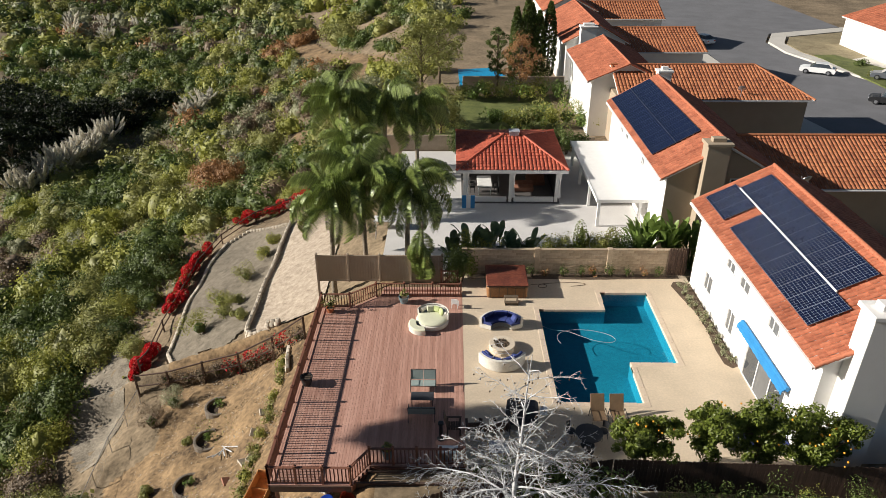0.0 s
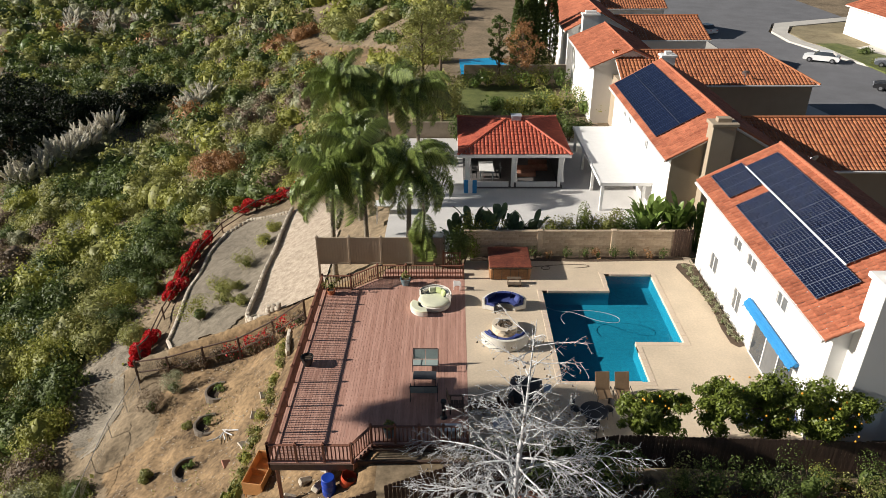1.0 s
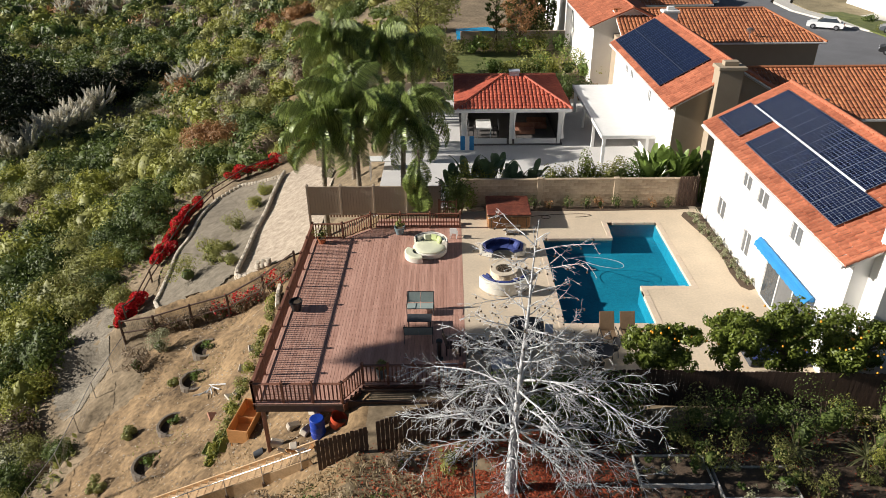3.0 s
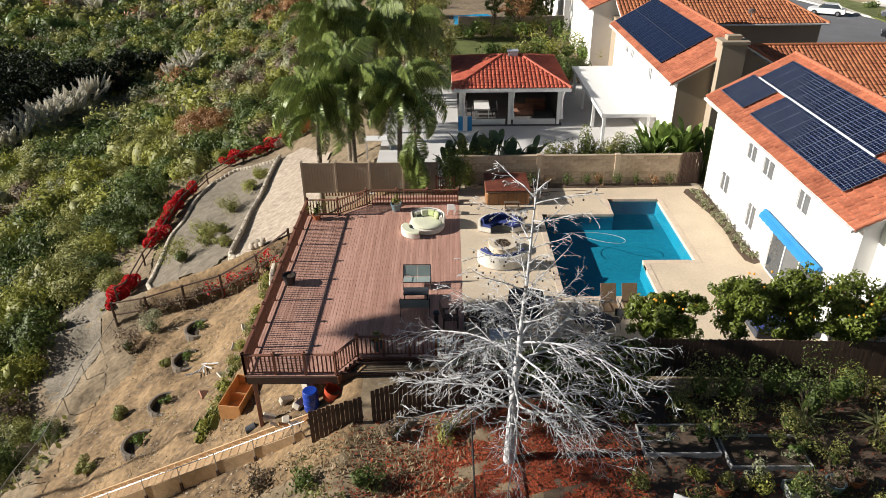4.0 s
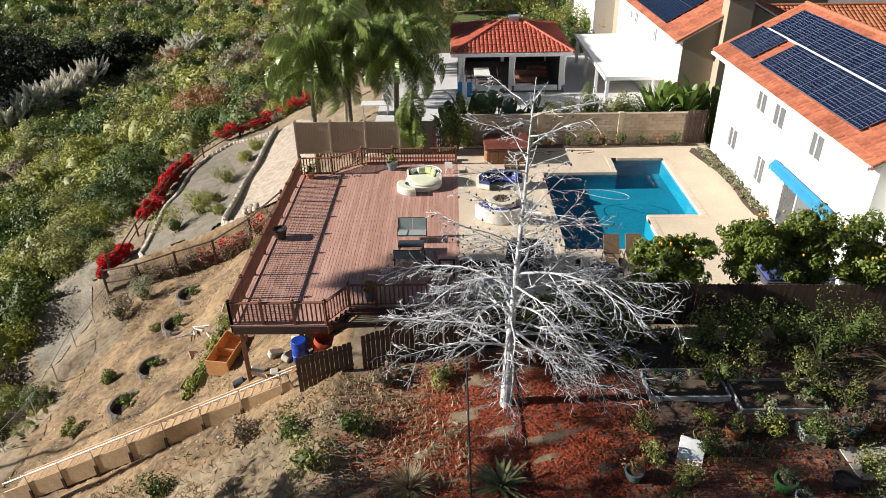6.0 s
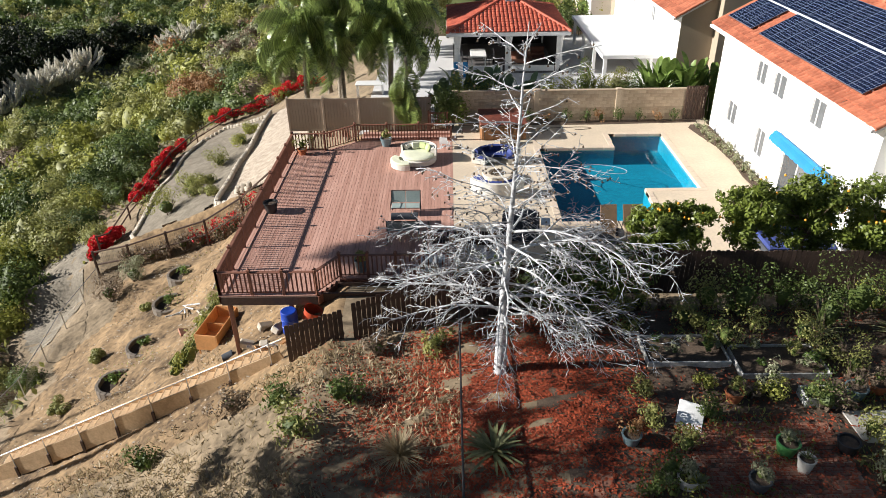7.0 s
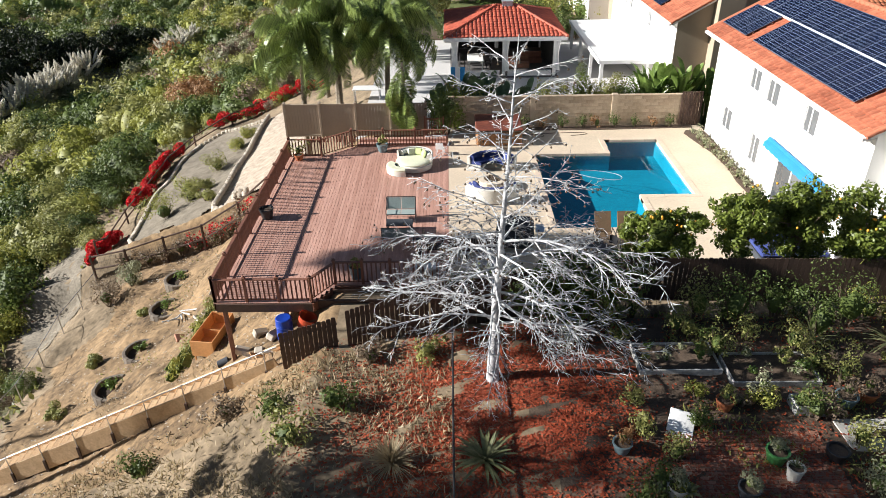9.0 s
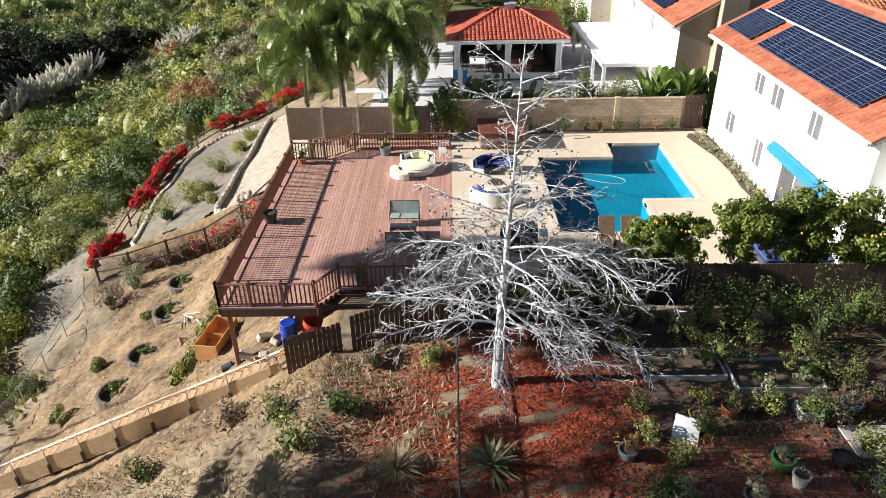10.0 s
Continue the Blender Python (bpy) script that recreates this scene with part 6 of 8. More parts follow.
# tall unseen canyon trees, added to shade the lower garden and the deck's corner
big_tree(-19.0, 10.0, 16.0, 3.2, DARKL, 41, "unseen dark eucalyptus added to dapple the dry slope", 0.25, 5600, 0.26, low=0.5)
big_tree(-46.0, 19.9, 40.4, 2.4, DARKL, 44, "unseen tall eucalyptus added to shade the deck's corner", 0.2, 20000, 0.32, low=0.896)
big_tree(-24.0, 9.4, 26.2, 2.6, DARKL, 42, "unseen tall eucalyptus added to dapple the lower garden", 0.2, 2600, 0.3, low=0.79)
big_tree(-27.0, 16.4, 30.0, 2.2, DARKL, 45, "unseen narrow eucalyptus added to shade the board fence", 0.25, 6500, 0.28, low=0.82)
big_tree(-17.0, 3.4, 15.0, 4.2, DARKL, 43, "unseen spreading eucalyptus added to shade the front slope", 0.4, 9000, 0.34)

# dark trees in the canyon; their near-black leaves stand in for its shade
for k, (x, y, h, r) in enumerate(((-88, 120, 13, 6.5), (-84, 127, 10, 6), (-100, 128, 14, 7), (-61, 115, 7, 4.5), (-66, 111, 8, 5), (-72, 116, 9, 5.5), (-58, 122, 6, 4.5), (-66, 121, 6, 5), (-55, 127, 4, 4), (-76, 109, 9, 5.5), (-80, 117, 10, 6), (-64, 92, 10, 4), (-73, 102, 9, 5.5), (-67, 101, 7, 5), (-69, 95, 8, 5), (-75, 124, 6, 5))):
    big_tree(x, y, h, r, DARKL, 50 + k, "broad tree, its near-black leaves standing in for canyon shade", 0.35, 5000, 0.46, clumps=20, low=0.15)


def in_poly(x, y, poly):
    c = False
    for k in range(len(poly)):
        (xa, ya), (xb, yb) = poly[k - 1], poly[k]
        if (ya > y) != (yb > y) and x < (xb - xa) * (y - ya) / (yb - ya) + xa:
            c = not c
    return c


BARE = [[(-23.0, 34), (-24.2, 38), (-24.8, 58), (-20, 62.2), (-14, 61), (-8, 56), (-6, 36), (-3, 36), (-3, 10), (-20.2, 10), (-20.6, 34)],
        [(-25.0, 80), (-19.5, 104), (-17.5, 121), (-32, 147), (-43, 176), (-36, 178), (-25, 149), (-10.5, 123), (-12.5, 103), (-18.5, 80)],
        [(-28.5, 39.5), (-25.5, 29), (-19.5, 27), (-19.5, 34), (-24, 37), (-25.5, 43), (-27.5, 43)]]


def bush_form(rng, leaves, size, jitter=0.45, cu=10, cv=6):
    """One unit bush: many small leafy lumps over a dome, round one closed lumpy core."""
    n = int(rng.integers(24, 34))
    d = rng.normal(size=(n, 3))
    d[:, 2] = np.abs(d[:, 2]) - 0.15
    d /= np.linalg.norm(d, axis=1, keepdims=True)
    c = d * rng.uniform(0.5, 0.82, (n, 1)) * np.array((1, 1, 0.8)) + np.array((0, 0, 0.2))
    r = rng.uniform(0.15, 0.34, n)
    k = rng.integers(0, n, leaves * 3)
    w = rng.normal(size=(leaves * 3, 3))
    w /= np.linalg.norm(w, axis=1, keepdims=True)
    q = c[k] + w * (r[k] * rng.uniform(0.6, 1.2, leaves * 3))[:, None]
    keep = np.flatnonzero((np.linalg.norm(q - np.array((0, 0, 0.2)), axis=1) > 0.5) & (q[:, 2] > -0.15))[:leaves]
    way = 0.55 * w[keep] + 0.6 * d[k[keep]] + np.array((0, 0, 0.2))
    lv = facing_leaves(q[keep], way, size, rng, 0.55, jitter)
    s = Shape()
    s.blob((0, 0, 0.2), (0.56, 0.56, 0.48), 0.25, int(rng.integers(0, 9999)), cu, cv)
    return lv.reshape(-1, 3), np.array(s.v, dtype=float), np.array(s.f, dtype=np.int64)


def set_form(form, rng, at, radii):
    """Corners of a turned and scaled copy of a unit bush."""
    a = rng.uniform(0, 6.28)
    m = np.array(((math.cos(a), math.sin(a), 0), (-math.sin(a), math.cos(a), 0), (0, 0, 1)))
    return [(v @ m) * np.asarray(radii) + np.asarray(at) for v in form[:2]]


def form_mesh(name, pieces, material):
    """Joins set bushes, given as (leaf corners, core points, core faces), into one mesh."""
    lv = np.concatenate([p[0] for p in pieces])
    cv = np.concatenate([p[1] for p in pieces])
    o, cf = len(lv), []
    for p in pieces:
        cf.append((p[2] + o).ravel())
        o += len(p[1])
    idx = np.concatenate([np.arange(len(lv))] + cf).astype(np.int32)
    me = bpy.data.meshes.new(name)
    me.vertices.add(len(lv) + len(cv))
    me.vertices.foreach_set("co", np.concatenate((lv, cv)).astype(np.float32).ravel())
    me.loops.add(len(idx))
    me.loops.foreach_set("vertex_index", idx)
    me.polygons.add(len(idx) // 4)
    me.polygons.foreach_set("loop_start", np.arange(0, len(idx), 4, dtype=np.int32))
    me.polygons.foreach_set("loop_total", np.full(len(idx) // 4, 4, dtype=np.int32))
    me.update(calc_edges=True)
    me.validate()
    me.polygons.foreach_set("use_smooth", np.ones(len(me.polygons), dtype=bool))
    me.materials.append(material)
    return me


FORM_RNG = np.random.default_rng(5)
FORMS = {"near": [bush_form(FORM_RNG, 2100, 0.084) for k in range(6)],
         "middle": [bush_form(FORM_RNG, 920, 0.108) for k in range(8)],
         "far": [bush_form(FORM_RNG, 330, 0.165, 0.5, 7, 4) for k in range(8)],
         "horizon": [bush_form(FORM_RNG, 170, 0.21, 0.5, 7, 4) for k in range(6)]}


def round_bush(x, y, radii, kind, label, seed, form="near", group="hillside bushes", sink=0.05):
    rng = np.random.default_rng(seed + 900)
    t = thing("bush", (x, y, gz(x, y) - sink * radii[2]), label, "bush", group)
    f = FORMS[form][int(rng.integers(0, len(FORMS[form])))]
    lv, cv = set_form(f, rng, (0, 0, 0), radii)
    part("crown", form_mesh("crown", [(lv, cv, f[2])], BUSH[kind] if isinstance(kind, int) else kind), None, t)
    s = Shape()
    for k in range(4):
        a = rng.uniform(0, 6.28)
        s.tube([(0.05 * math.cos(a), 0.05 * math.sin(a), -0.2), (radii[0] * 0.4 * math.cos(a), radii[1] * 0.4 * math.sin(a), radii[2] * 0.55)], [0.05, 0.025], 5)
    part("stem", s, BARK, t)
    return t


CLEAR = ((-29.6, 77.0, 5.0), (-24.5, 158.0, 7.0), (-38.0, 170.0, 8.0), (-14.0, 138.0, 7.0), (-19.0, 166.0, 8.0), (-33.0, 204.0, 13.0), (-10.0, 116.0, 5.0))


def hillside():
    """Chaparral over the canyon slope: nearer bushes as things, the many farther ones joined by kind."""
    rng = np.random.default_rng(77)
    stuff = {k: [] for k in range(6)}
    near = 0
    pts = []
    for xa, xb, ya, yb, step in ((-60, -5, 8, 88, 2.9), (-140, -60, 30, 180, 3.5), (-60, 4, 88, 180, 3.5), (-180, 20, 180, 310, 5.6)):
        for x in np.arange(xa, xb, step):
            for y in np.arange(ya, yb, step):
                pts.append((x + rng.uniform(-0.5, 0.5) * step, y + rng.uniform(-0.5, 0.5) * step, step))
    kinds = ("olive chaparral bush on the dry hillside", "grey-green sage bush on the dry hillside", "dark green bush on the dry hillside", "yellow-green bush on the hillside", "rust-brown dry bush on the hillside", "bare brown brush on the hillside")
    for x, y, step in pts:
        if x > -21 and y < 34 or x < -(0.57 * y + 16):
            continue
        if any(in_poly(x, y, p) for p in BARE) or (x > -10 and y < 84) or (x > -3 - 0.02 * (y - 84) and y >= 84):
            continue
        if any(math.hypot(x - cx, y - cy) < r for cx, cy, r in CLEAR):
            continue
        f = noise.noise(Vector((x * 0.05, y * 0.05, 1.0))) + 0.42 * rng.normal()
        g = noise.noise(Vector((x * 0.03, y * 0.03, 9.0)))
        if x < -36 and y < 88:
            f += 0.3
        if y < 95:
            kind = 2 if f > 0.40 else (3 if f > 0.14 else (0 if f > -0.26 else (1 if f > -0.52 else 5)))
        else:
            kind = 2 if f > 0.18 else (3 if f > 0.04 else (0 if f > -0.22 else (5 if f > -0.42 else (1 if rng.random() < 0.9 else 4))))
        if g > 0.34 and y > 95 and rng.random() < 0.6:
            continue
        r = step * (rng.uniform(0.5, 1.15) if step < 3 else rng.uniform(0.5, 1.05)) * (1.0 if kind not in (1, 5) else 0.75)
        if x > -27 and y < 62:
            r *= 0.7
        rad = np.array((r, r * rng.uniform(0.85, 1.15), r * rng.uniform(0.85, 1.35)))
        dist = math.hypot(x, y)
        if dist < 66 and near < 90:
            near += 1
            round_bush(x, y, rad, kind, kinds[kind], near)
            continue
        form = "middle" if step < 3 else ("far" if step < 5 else "horizon")
        fm = FORMS[form][int(rng.integers(0, len(FORMS[form])))]
        lv, cv = set_form(fm, rng, (x, y, gz(x, y) - 0.05 * r), rad)
        stuff[kind].append((lv, cv, fm[2]))
    for k, v in stuff.items():
        if v:
            tagged(new("chaparral", form_mesh("chaparral", v, BUSH[k])), kinds[k].replace("bush", "bushes").replace("brush", "scrub") + ", dense and far", "chaparral", kind="stuff")


hillside()


def undergrowth():
    """Low dry scrub between the bushes."""
    rng = np.random.default_rng(8)
    for kind, n, lab in ((0, 22000, "low olive scrub over the hillside"), (1, 20000, "low grey-green scrub over the hillside")):
        x, y = rng.uniform(-75, -18, n * 2), rng.uniform(22, 150, n * 2)
        keep = [k for k in range(n * 2) if not any(in_poly(x[k], y[k], p) for p in BARE)][:n]
        x, y = x[keep], y[keep]
        p = np.stack((x, y, ground(x, y) + 0.12 + 0.25 * rng.random(len(x)) ** 2), axis=1)
        tagged(new("scrub", quads("scrub", leaves_at(p, 0.42, rng, 0.5, np.tile((0, 0, 0.9), (len(x), 1))), BUSH[kind])), lab, "scrub", kind="stuff")


undergrowth()

# bougainvillea along the low fences
for k, (x, y, r) in enumerate(((-22.3, 37.2, 0.8), (-22.5, 38.6, 0.85), (-22.8, 40.0, 0.7), (-23.2, 45.6, 0.75), (-23.3, 46.9, 0.85), (-23.4, 48.3, 0.9), (-23.4, 49.7, 0.9), (-23.4, 51.1, 0.9), (-23.4, 52.5, 0.85), (-23.3, 53.9, 0.85), (-23.2, 55.3, 0.8), (-20.8, 60.0, 0.7), (-19.5, 60.6, 0.75), (-18.1, 60.9, 0.8), (-16.7, 61.1, 0.8), (-15.3, 61.1, 0.75), (-13.9, 60.8, 0.75), (-12.6, 60.3, 0.7), (-11.5, 59.6, 0.65))):
    along = k > 10
    shrub(x, y, (r * (1.15 if along else 0.6), r * (0.6 if along else 1.2), r * 0.85), BUSH[2], "bougainvillea covered in bright red bracts on the fence", 500, 0.12, 300 + k, group="bougainvillea bushes", name="bougainvillea", category="bougainvillea", flowers=RED, fcount=1700 if along else 4200)
for k, (x, y, r) in enumerate(((-15.8, 35.3, 0.6), (-14.6, 35.2, 0.65), (-13.4, 35.1, 0.7), (-12.3, 34.8, 0.65), (-11.0, 34.6, 0.8), (-18.0, 35.3, 0.6), (-9.6, 34.0, 0.6), (-19.6, 35.5, 0.6), (-17.0, 35.3, 0.6))):
    shrub(x, y, (r, r, r * 1.1), BUSH[5], "sparse red-flowering climber on the wire fence", 420, 0.12, 330 + k, group="climbers", name="climber", category="climber", flowers=RED if 0 < k < 5 else None, fcount=190)

# planting on the terraces and the bare slope
for k, (x, y, r, m) in enumerate(((-17.0, 47.5, 0.6, 0), (-18.3, 44.2, 0.75, 3), (-16.5, 43.5, 0.5, 0), (-16.0, 50.5, 0.6, 3), (-18.6, 40.3, 0.85, 3), (-17.2, 41.8, 0.55, 0), (-16.0, 53.0, 0.5, 3), (-15.6, 40.5, 0.45, 0), (-15.8, 29.0, 0.28, 0), (-17.0, 25.5, 0.3, 0), (-17.3, 22.0, 0.3, 0), (-19.0, 31.5, 0.7, 5), (-18.0, 32.8, 0.7, 1))):
    shrub(x, y, (r * 1.35, r * 1.35, r * 1.2), BUSH[m], "small green shrub on the dry garden terrace", 1700, 0.095, 360 + k, group="terrace shrubs")
for k, (x, y) in enumerate(((-14.5, 31.6), (-14.2, 28.6), (-14.3, 25.3), (-14.3, 22.2))):
    shrub(x, y, (0.3, 0.3, 0.35), BANL, "young green plant inside a stone ring", 160, 0.12, 380 + k, group="ring plants", z=gz(x, y) + 0.02)
for k in range(13):
    y = 20.5 + k * 1.0
    shrub(-10.2 + 0.15 * math.sin(k * 2), y, (0.42, 0.6, 0.28), BUSH[0] if k % 3 else BUSH[3], "low green hedge strip along the deck", 420, 0.09, 400 + k, group="deck hedge", name="hedge_plant", category="hedge", stems=False)


def pampas(x, y, s, k):
    rng = np.random.default_rng(k)
    z = gz(x, y)
    t = thing("pampas_grass", (x, y, z), "clump of pampas grass with pale feathery plumes", "pampas grass", "pampas clumps")
    v = []
    for j in range(160):
        a, e, l = rng.uniform(0, 6.28), rng.uniform(0.7, 1.4), rng.uniform(1.4, 2.2) * s
        d = np.array((math.cos(a) * math.cos(e), math.sin(a) * math.cos(e), math.sin(e)))
        w = np.array((-math.sin(a), math.cos(a), 0)) * 0.03
        m, tip = d * l * 0.6, d * l + np.array((math.cos(a), math.sin(a), -0.9)) * 0.35 * l
        v += [-w, w, m + w, m - w, m - w, m + w, tip + w * 0.2, tip - w * 0.2]
    part("blade", quads("blade", np.array(v), BUSH[1]), None, t)["kind"] = "stuff"
    for j in range(18):
        a, o = rng.uniform(0, 6.28), rng.uniform(0.1, 1.0) * s
        bx, by, h = o * math.cos(a), o * math.sin(a), rng.uniform(2.2, 3.2) * s
        u = np.array((bx * rng.uniform(0.5, 1.3) + rng.normal() * 0.3, by * rng.uniform(0.5, 1.3) + rng.normal() * 0.3, h * rng.uniform(0.3, 0.46)))
        p0 = np.array((bx, by, h * 0.58))
        sp = Shape().tube([tuple(p0 + u * q) for q in (0, 0.2, 0.5, 0.8, 1.0)], [0.03 * s, 0.10 * s, 0.13 * s, 0.08 * s, 0.01], 6)
        f = rng.random(60)
        p = p0 + u * f[:, None] + rng.normal(size=(60, 3)) * 0.10 * s * np.sin(3.0 * f + 0.1)[:, None]
        o0 = len(sp.v)
        sp.v += [tuple(q) for q in leaves_at(p, 0.34, rng, 0.28, np.tile(u / np.linalg.norm(u) * 1.6, (60, 1))).reshape(-1, 3)]
        sp.f += [(o0 + 4 * q, o0 + 4 * q + 1, o0 + 4 * q + 2, o0 + 4 * q + 3) for q in range(60)]
        me = bpy.data.meshes.new("plume")
        me.from_pydata(sp.v, [], sp.f)
        part("plume", me, PLUME, t)


for k in range(20):
    f = k / 19
    pampas(-61.6 + 3.2 * f + random.uniform(-1.2, 1.2), 88 + 21 * f + random.uniform(-1.2, 1.2), random.uniform(1.3, 1.9), 500 + k)
for k in range(5):
    pampas(-48.5 + k * 0.7, 119 + k * 1.5, 1.3, 530 + k)
for k in range(9):
    pampas(-119 + 3.0 * k, 198 + 3.2 * ((k * 5) % 7), random.uniform(1.4, 2.0), 540 + k)

for k, (x, y, r) in enumerate(((-29.8, 79.0, 3.2), (-27.4, 78.0, 2.5), (-31.6, 81.0, 2.4))):
    round_bush(x, y, (r, r, r * 1.25), 4, "large rust-coloured dry bush on the hillside", 560 + k, group="rust bushes")
for k, (x, y, r) in enumerate(((-41.0, 166.0, 3.6), (-37.0, 169.0, 4.0), (-34.5, 172.5, 3.2), (-44.0, 163.0, 2.8), (-112.0, 205.0, 3.4))):
    round_bush(x, y, (r, r, r), 4, "faded rust-brown bush far up the hillside", 570 + k, "middle", "rust bushes")
round_bush(-24.5, 158.0, (6.0, 5.5, 5.5), 0, "large round olive-green bush standing by the dirt track", 580)
for k, (x, y, r) in enumerate(((-114.0, 186.0, 5.0), (-106.0, 184.0, 4.5), (-100.0, 183.0, 4.0), (-96.0, 186.0, 3.6))):
    round_bush(x, y, (r, r, r), BANL, "bright green broad-leaved bush across the canyon", 590 + k, "middle", "canyon bushes")
for k, (x, y, r, m) in enumerate(((-24.6, 27.6, 1.5, 0), (-25.6, 25.6, 1.8, 2), (-23.9, 24.0, 1.4, 0), (-25.0, 21.8, 1.7, 2), (-23.2, 26.0, 1.0, 5), (-26.6, 29.0, 1.7, 0), (-23.2, 20.2, 1.3, 2), (-27.6, 31.0, 1.5, 3), (-29.4, 34.0, 2.0, 0), (-30.0, 37.4, 2.2, 2), (-22.8, 22.6, 0.9, 1), (-24.0, 18.4, 1.6, 2), (-29.8, 41.0, 1.9, 2))):
    round_bush(x, y, (r, r, r * 1.1), m, "leafy bush below the wire fence", 640 + k, group="canyon bushes")
for k in range(16):
    x, y, r = -7.0 + 11.0 * ((k * 0.618) % 1.0), 122.0 + 5.2 * k, 2.6 + 1.8 * ((k * 0.37) % 1.0)
    round_bush(x, y, (r, r, r), (0, 3, 0, 2, 1)[k % 5], "rounded olive-green bush above the far garden", 610 + k, "far", "far garden bushes")


# ---- the neighbour's garden beyond the wall ----
tagged(part("patio_neighbour", Shape().box(-4.6, 14.65, 36.75, 61.0, -1.1, -0.78), PATIO2), "pale grey concrete patio of the next garden", "patio", kind="structure")


# both tones are darkened to stand for the shade under the pavilion roof
SHADEFLOOR = mat("shade_toned_floor", (0.11, 0.10, 0.095), 0.8, 0.2, 0.8, 9, 0.2)
SHADE = mat("pavilion_shade_tone", (0.028, 0.026, 0.026), 0.85, 0.2, 2, 20, 0.1)


def gazebo():
    g = thing("gazebo", (0, 0, -0.78), "open garden pavilion with a red tile hip roof and white posts", "gazebo")
    x0, x1, y0, y1, ze, zr = 0.55, 9.35, 48.5, 58.2, 3.02, 4.3
    ra, rb, ym = 4.55, 6.0, 53.3
    sl = [((x0, y0, ze), (x1, y0, ze), (rb, ym, zr), (ra, ym, zr)), ((x1, y1, ze), (x0, y1, ze), (ra, ym, zr), (rb, ym, zr)),
          ((x0, y1, ze), (x0, y0, ze), (ra, ym - 0.01, zr), (ra, ym + 0.01, zr)), ((x1, y0, ze), (x1, y1, ze), (rb, ym + 0.01, zr), (rb, ym - 0.01, zr))]
    r = Shape()
    r.slab(sl[0], 0.1)
    r.slab(sl[1], 0.1)
    r.slab([(x0, y1, ze), (x0, y0, ze), (ra, ym, zr)], 0.1)
    r.slab([(x1, y0, ze), (x1, y1, ze), (rb, ym, zr)], 0.1)
    roof = part("roof", r, TRIM, g, smooth=0)
    part("roof_tiles", tile_mesh("roof_tiles", sl, TILE3, 0.3, 0.38), None, roof)["kind"] = "stuff"
    for a, b in (((ra, ym, zr), (rb, ym, zr)), ((x0, y0, ze), (ra, ym, zr)), ((x1, y0, ze), (rb, ym, zr)), ((x0, y1, ze), (ra, ym, zr)), ((x1, y1, ze), (rb, ym, zr))):
        ridge_caps("hip_cap", (a[0], a[1], a[2] + 0.05), (b[0], b[1], b[2] + 0.06), TILE3, roof, 0.12)
    for a in ((x0, x1, y0 - 0.04, y0 + 0.1), (x0, x1, y1 - 0.1, y1 + 0.04), (x0 - 0.04, x0 + 0.1, y0 + 0.1, y1 - 0.1), (x1 - 0.1, x1 + 0.04, y0 + 0.1, y1 - 0.1)):
        part("fascia", Shape().box(*a, ze - 0.26, ze - 0.02, 0.01), TRIM, g)
    for x in (1.2, 4.9, 8.6):
        for y in (49.1, 57.5):
            part("post", Shape().box(x - 0.12, x + 0.12, y - 0.12, y + 0.12, 0, ze - 0.2, 0.015), TRIM, g)
            if y < 50:
                s = Shape().lathe([(0.2 * (1 - 0.55 * math.sin(math.pi * k / 11)), ze - 0.3 - k * 0.2) for k in range(12)], (x + 0.22, y, 0), 10)
                part("curtain", s, TRIM, g, "white curtain tied back")
    part("cupola", Shape().box(5.0, 5.75, 53.0, 53.6, zr - 0.05, zr + 0.32, 0.01).box(4.93, 5.82, 52.93, 53.67, zr + 0.32, zr + 0.42, 0.02), PVBACK, g)
    # floor tone carries the shade of the roof
    part("floor", Shape().box(1.0, 8.9, 48.9, 57.8, 0.004, 0.12, 0.01), SHADEFLOOR, g, "floor darkened to stand for the shade under the roof")
    # dark sheets added between the posts so the inside reads as shaded
    for xa, xb in ((1.35, 4.75), (5.05, 8.45)):
        part("screen", Shape().box(xa, xb, 57.45, 57.5, 0.12, ze - 0.26), SHADE, g, "dark panel added to darken the pavilion's inside")
    part("screen", Shape().box(8.58, 8.63, 49.3, 57.3, 0.12, ze - 0.26), SHADE, g, "dark panel added to darken the pavilion's inside")
    part("screen", Shape().box(1.18, 1.23, 54.0, 57.3, 0.12, ze - 0.26), SHADE, g, "dark panel added to darken the pavilion's inside")
    part("ceiling_fan", Shape().tube([(4.9, 53.2, ze - 0.05), (4.9, 53.2, ze - 0.4)], 0.03, 8).box(4.1, 5.7, 53.12, 53.28, ze - 0.44, ze - 0.41).box(4.82, 4.98, 52.4, 54.0, ze - 0.44, ze - 0.41), BLACK, g)
    part("low_wall", Shape().box(1.4, 4.6, 49.0, 49.2, 0.12, 0.5).box(5.2, 8.4, 49.0, 49.2, 0.12, 0.5), TRIM, g)


